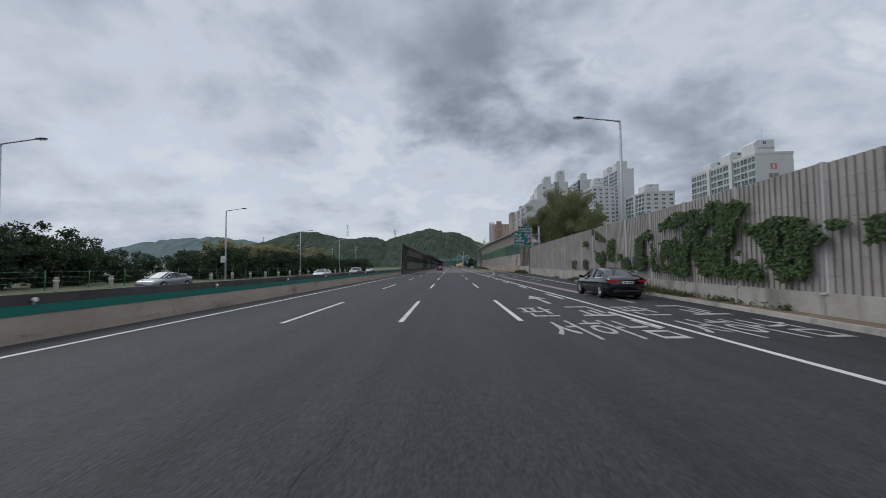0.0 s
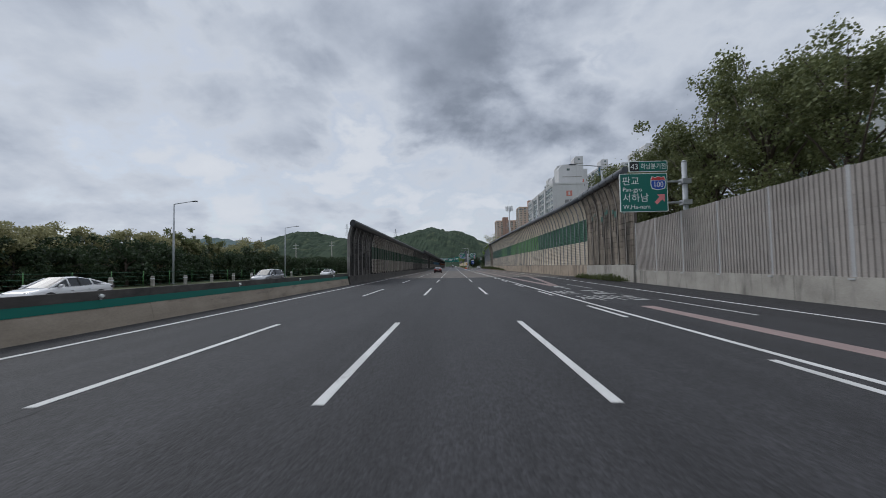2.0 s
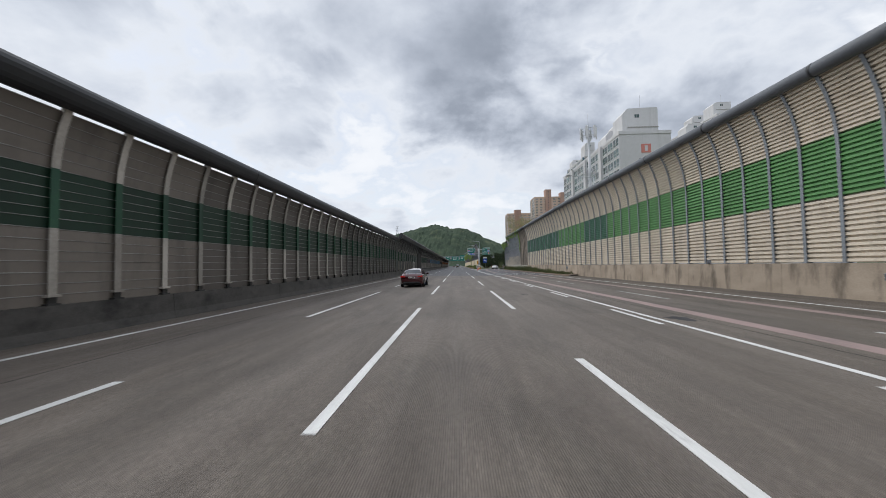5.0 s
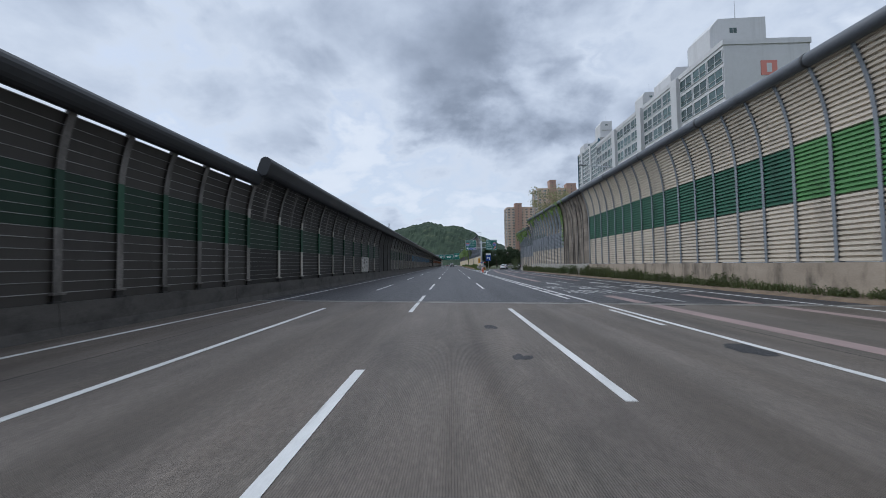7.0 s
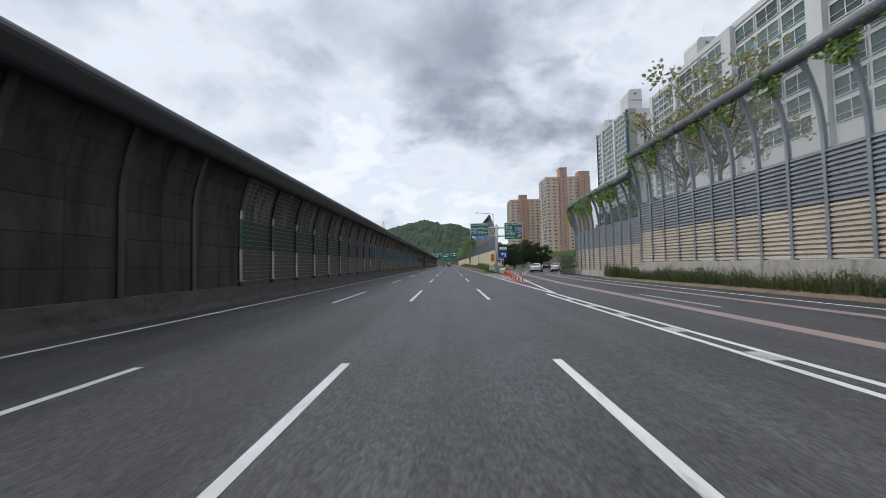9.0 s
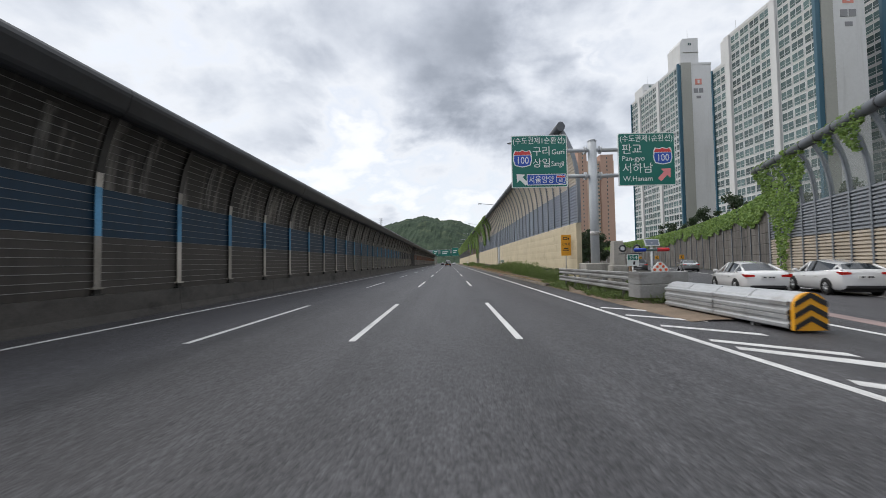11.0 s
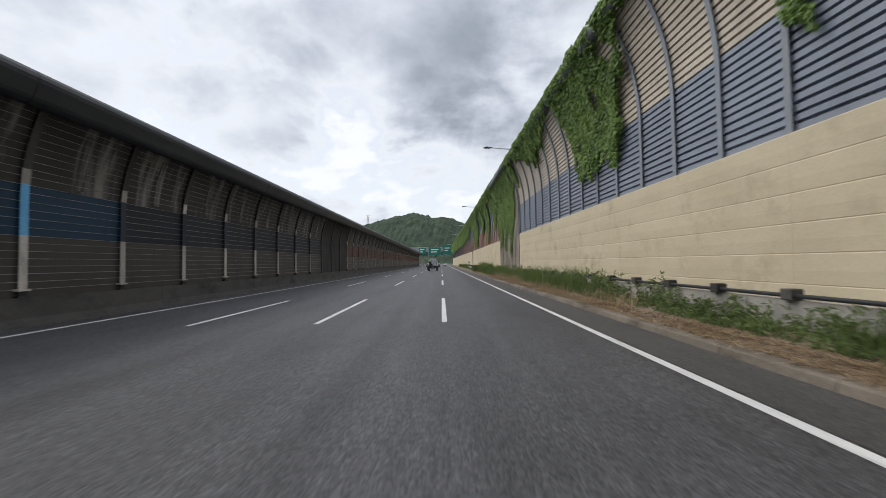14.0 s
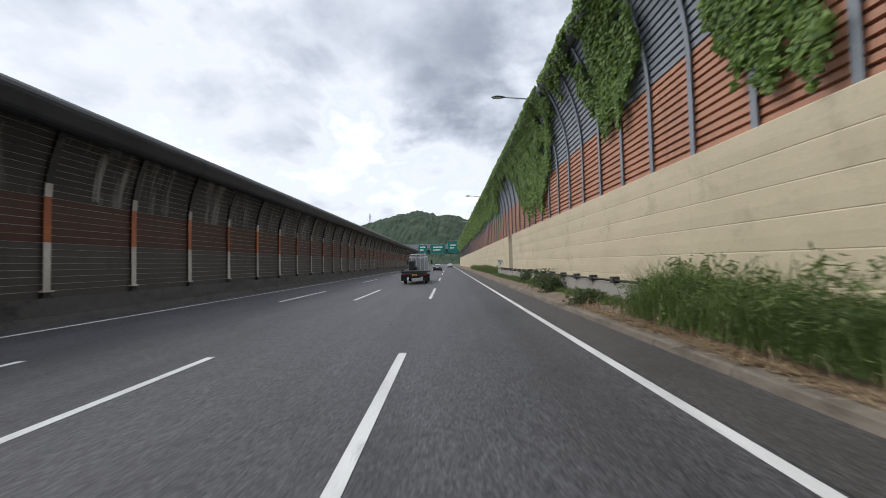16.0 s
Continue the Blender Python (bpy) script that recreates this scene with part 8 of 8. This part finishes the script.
blades("right_weeds", "rough weeds along the foot of the right barrier", [(14.75, 15.6, 163, 180, 0.15, 0.35), (14.75, 15.6, 180, 196, 0.15, 0.8), (14.75, 15.6, 208, 232, 0.15, 0.9), (14.2, 15.0, 76, 87, 0.05, 0.5), (10.4, 11.1, 12, 27, 0.1, 0.4), (12.0, 12.5, 33, 38, 0.05, 0.4)], 110, 1.0, M["leaf_verge"], 0.5, 0.016)
weeds("gore_weeds", "low weeds growing under the guard rail of the gore", [(7.6, 8.7, 254, 266, 0.03, 0.8), (6.7, 7.5, 255, 268, 0.01, 0.55)], 40, 0.7)
bm = bmesh.new()
sheet(bm, [[(6.6 + 0.12 * wav(y, 0.7, 4.0), y, 0.004), (7.2, y, 0.05), (9.4, y, 0.05)] for y in (251, 253, 255, 257, 259, 261, 263, 265, 266)])
bmesh.ops.recalc_face_normals(bm, faces=bm.faces[:])
tagged(part("gore_soil", bm, M["dirt"]), "bare dark soil under the guard rail of the gore", "verge", kind="structure")


def bush(x, y, r, h, mat="leaf_tree", n=2200, size=0.085, label="low green bush on the verge"):
    t = thing("bush", (x, y, 0), label, "bush", "bushes")
    p = RNG.normal(size=(n, 3)) * np.array([r * 0.5, r * 0.5, h * 0.3]) + np.array([0, 0, h * 0.5])
    p[:, 2] = np.clip(p[:, 2], 0.05, h * 1.1)
    part("stems", tubed([(0, 0, 0), (0.05, 0, h * 0.5), (0.1, 0.05, h * 0.8)], [0.03, 0.02, 0.01], 5), M["bark"], t)
    part("foliage", leaf_mesh("foliage", p, size, M[mat]), None, t)
    return t


for x, y, r, h in ((7.5, 376.5, 0.5, 0.9), (7.9, 379.5, 0.7, 1.1), (7.3, 371.5, 0.45, 0.6), (8.0, 384, 0.6, 1.0), (15.35, 244, 0.9, 2.8), (15.5, 247, 0.8, 2.4), (15.2, 200, 0.8, 1.2), (15.2, 204, 0.7, 1.1)):
    bush(x, y, r, h)


def tree(name, label, mat, h=9.0, crown=3.4, n=5200, size=0.22, limbs=9, seed=1, wisp=0.5, low=0.25):
    """A tapering trunk that forks into limbs, with leaves in clumps along and past their ends."""
    rg = np.random.default_rng(seed)
    t = thing(name, (0, 0, -500), label, "tree", "trees beside the road")
    trunk = bmesh.new()
    tube(trunk, [(0, 0, 0), (0.1, 0.05, h * 0.25), (0.05, 0.15, h * 0.5), (0.15, 0.1, h * 0.8)], [0.2, 0.15, 0.1, 0.03], 8)
    clumps = []
    for k in range(limbs):
        a = k * 2.4 + rg.uniform(-0.4, 0.4)
        z0 = h * rg.uniform(low, 0.6)
        reach = crown * rg.uniform(0.55, 1.05)
        z1 = min(h, z0 + h * rg.uniform(0.15, 0.42))
        p0, p1, p2 = Vector((0.08, 0.1, z0)), Vector((reach * 0.5 * math.cos(a), reach * 0.5 * math.sin(a), (z0 + z1) / 2 + 0.2)), Vector((reach * math.cos(a), reach * math.sin(a), z1))
        tube(trunk, [p0, p1, p2], [0.07, 0.045, 0.015], 5)
        for f in (0.45, 0.7, 0.9, 1.05):
            c = p0.lerp(p2, f) + Vector(rg.normal(size=3) * 0.35)
            clumps.append((c, rg.uniform(0.5, 0.95) * crown * 0.3))
    for k in range(7):
        clumps.append((Vector((rg.normal() * crown * 0.35, rg.normal() * crown * 0.35, h * rg.uniform(0.7, 1.0))), crown * rg.uniform(0.16, 0.32)))
    part("trunk", trunk, M["bark"], t)
    w = np.array([r ** 2 for _, r in clumps])
    pick = rg.choice(len(clumps), n, p=w / w.sum())
    cs = np.array([c for c, _ in clumps])[pick]
    rs = np.array([r for _, r in clumps])[pick][:, None]
    d = rg.normal(size=(n, 3))
    d /= np.linalg.norm(d, axis=1, keepdims=True)
    p = cs + d * rs * (rg.uniform(0, 1, (n, 1)) ** 0.5) * np.array([1, 1, 0.8]) + rg.normal(size=(n, 3)) * 0.06 * wisp * crown * (rg.uniform(size=(n, 1)) > 0.8)
    part("crown", leaf_mesh("crown", p, size, M[mat]), None, t)
    return t


def stand(kind, places):
    """Copies of a tree at places (x, y, scale, turn, ground)."""
    for i, (x, y, s, turn, z) in enumerate(places):
        copy_thing(kind, pose(x, y, z, 0, 0, turn) @ Matrix.Diagonal((s, s, s, 1)))
    for o in (*kind.children_recursive, kind):
        bpy.data.objects.remove(o)


rg = np.random.default_rng(11)
stand(tree("tree", "leafy green tree rising behind the grey wall", "leaf_bright", 12.2, 3.2, 17000, 0.14, 20, 3, 1.2, 0.12), [(19.4, 61, 1.14, 20, 0), (20.0, 66.5, 1.26, 150, 0), (20.2, 72, 1.34, 260, 0), (20.6, 77.5, 1.12, 80, 0), (20.0, 82, 1.14, 330, 0), (20.4, 86.5, 1.17, 30, 0), (24, 69, 1.1, 100, 0), (24, 80, 1.0, 210, 0), (18.8, 54.5, 0.78, 300, 0)])
stand(tree("tree", "pale olive flowering tree beyond the opposite lanes", "leaf_olive", 7.2, 3.3, 6500, 0.24, 16, 5, 0.8, 0.02), [(-43 - rg.uniform(0, 6), 72 + 3.4 * k, rg.uniform(0.9, 1.2), rg.uniform(0, 360), -0.6) for k in range(18)])
stand(tree("tree", "dark green roadside tree beyond the opposite lanes", "leaf_dark", 6.8, 3.4, 6000, 0.26, 16, 8, 0.7, 0.02), [(-46 - rg.uniform(0, 10), 22 + 4 * k, rg.uniform(0.85, 1.05) * (0.85 if 7 < k < 15 else 1.1), rg.uniform(0, 360), -0.8) for k in range(26)] + [(-42 - rg.uniform(0, 6), 8 + 4.2 * k, rg.uniform(0.75, 1.0), rg.uniform(0, 360), 0) for k in range(7)] + [(-48 - rg.uniform(0, 10), 112 + 6 * k, rg.uniform(0.8, 1.1), rg.uniform(0, 360), 0) for k in range(9)])
stand(tree("tree", "low dark green tree in the hedge beyond the opposite lanes", "leaf_dark", 5.2, 3.2, 4200, 0.26, 14, 41, 0.7, 0.02), [(-39 - rg.uniform(0, 5), 66 + 3.6 * k, rg.uniform(0.75, 1.1), rg.uniform(0, 360), -0.4) for k in range(36)])
stand(tree("tree", "green tree with open crown beyond the opposite lanes", "leaf_bright", 8.5, 2.6, 3800, 0.22, 9, 12, 1.0, 0.25), [(-45, 105, 1.0, 40, 0), (-46, 113.5, 0.92, 140, 0), (-47, 97, 0.8, 260, 0), (-60, 128, 1.1, 90, 0)])
stand(tree("tree", "dark woodland tree inside the ramp's bend", "leaf_dark", 8.0, 3.6, 3600, 0.34, 9, 15, 0.6, 0.08), [(16 + rg.uniform(0, 22), 318 + rg.uniform(0, 60), rg.uniform(0.7, 1.15), rg.uniform(0, 360), 0) for k in range(18)] + [(12 + rg.uniform(0, 6), 290 + 8 * k, 0.55, rg.uniform(0, 360), 0) for k in range(5)])
stand(tree("tree", "half-bare tree behind the stone-panel barrier", "leaf_olive", 12.0, 3.4, 2200, 0.2, 12, 21, 1.0, 0.45), [(19.6, 222.5, 1.34, 0, 0), (20.6, 228, 1.3, 120, 0)])
stand(tree("tree", "dark green tree close behind the clear barrier panes", "leaf_dark", 8.0, 2.8, 3600, 0.26, 10, 31, 0.8, 0.15), [(19.5, 231, 0.9, 10, 0), (20.2, 237, 1.0, 110, 0), (21, 243, 1.02, 200, 0), (23.5, 249.5, 1.0, 290, 0), (26, 255.5, 0.95, 50, 0), (28.5, 262, 0.95, 150, 0)])
stand(tree("tree", "dark green tree behind the ramp wall", "leaf_dark", 11.0, 3.4, 3600, 0.32, 9, 25, 0.6, 0.1), [(44, 300, 1.0, 0, 0), (50, 316, 1.0, 80, 0), (58, 332, 1.0, 200, 0), (64, 352, 1.05, 300, 0), (40, 288, 0.95, 30, 0), (62, 300, 1.15, 60, 0)])
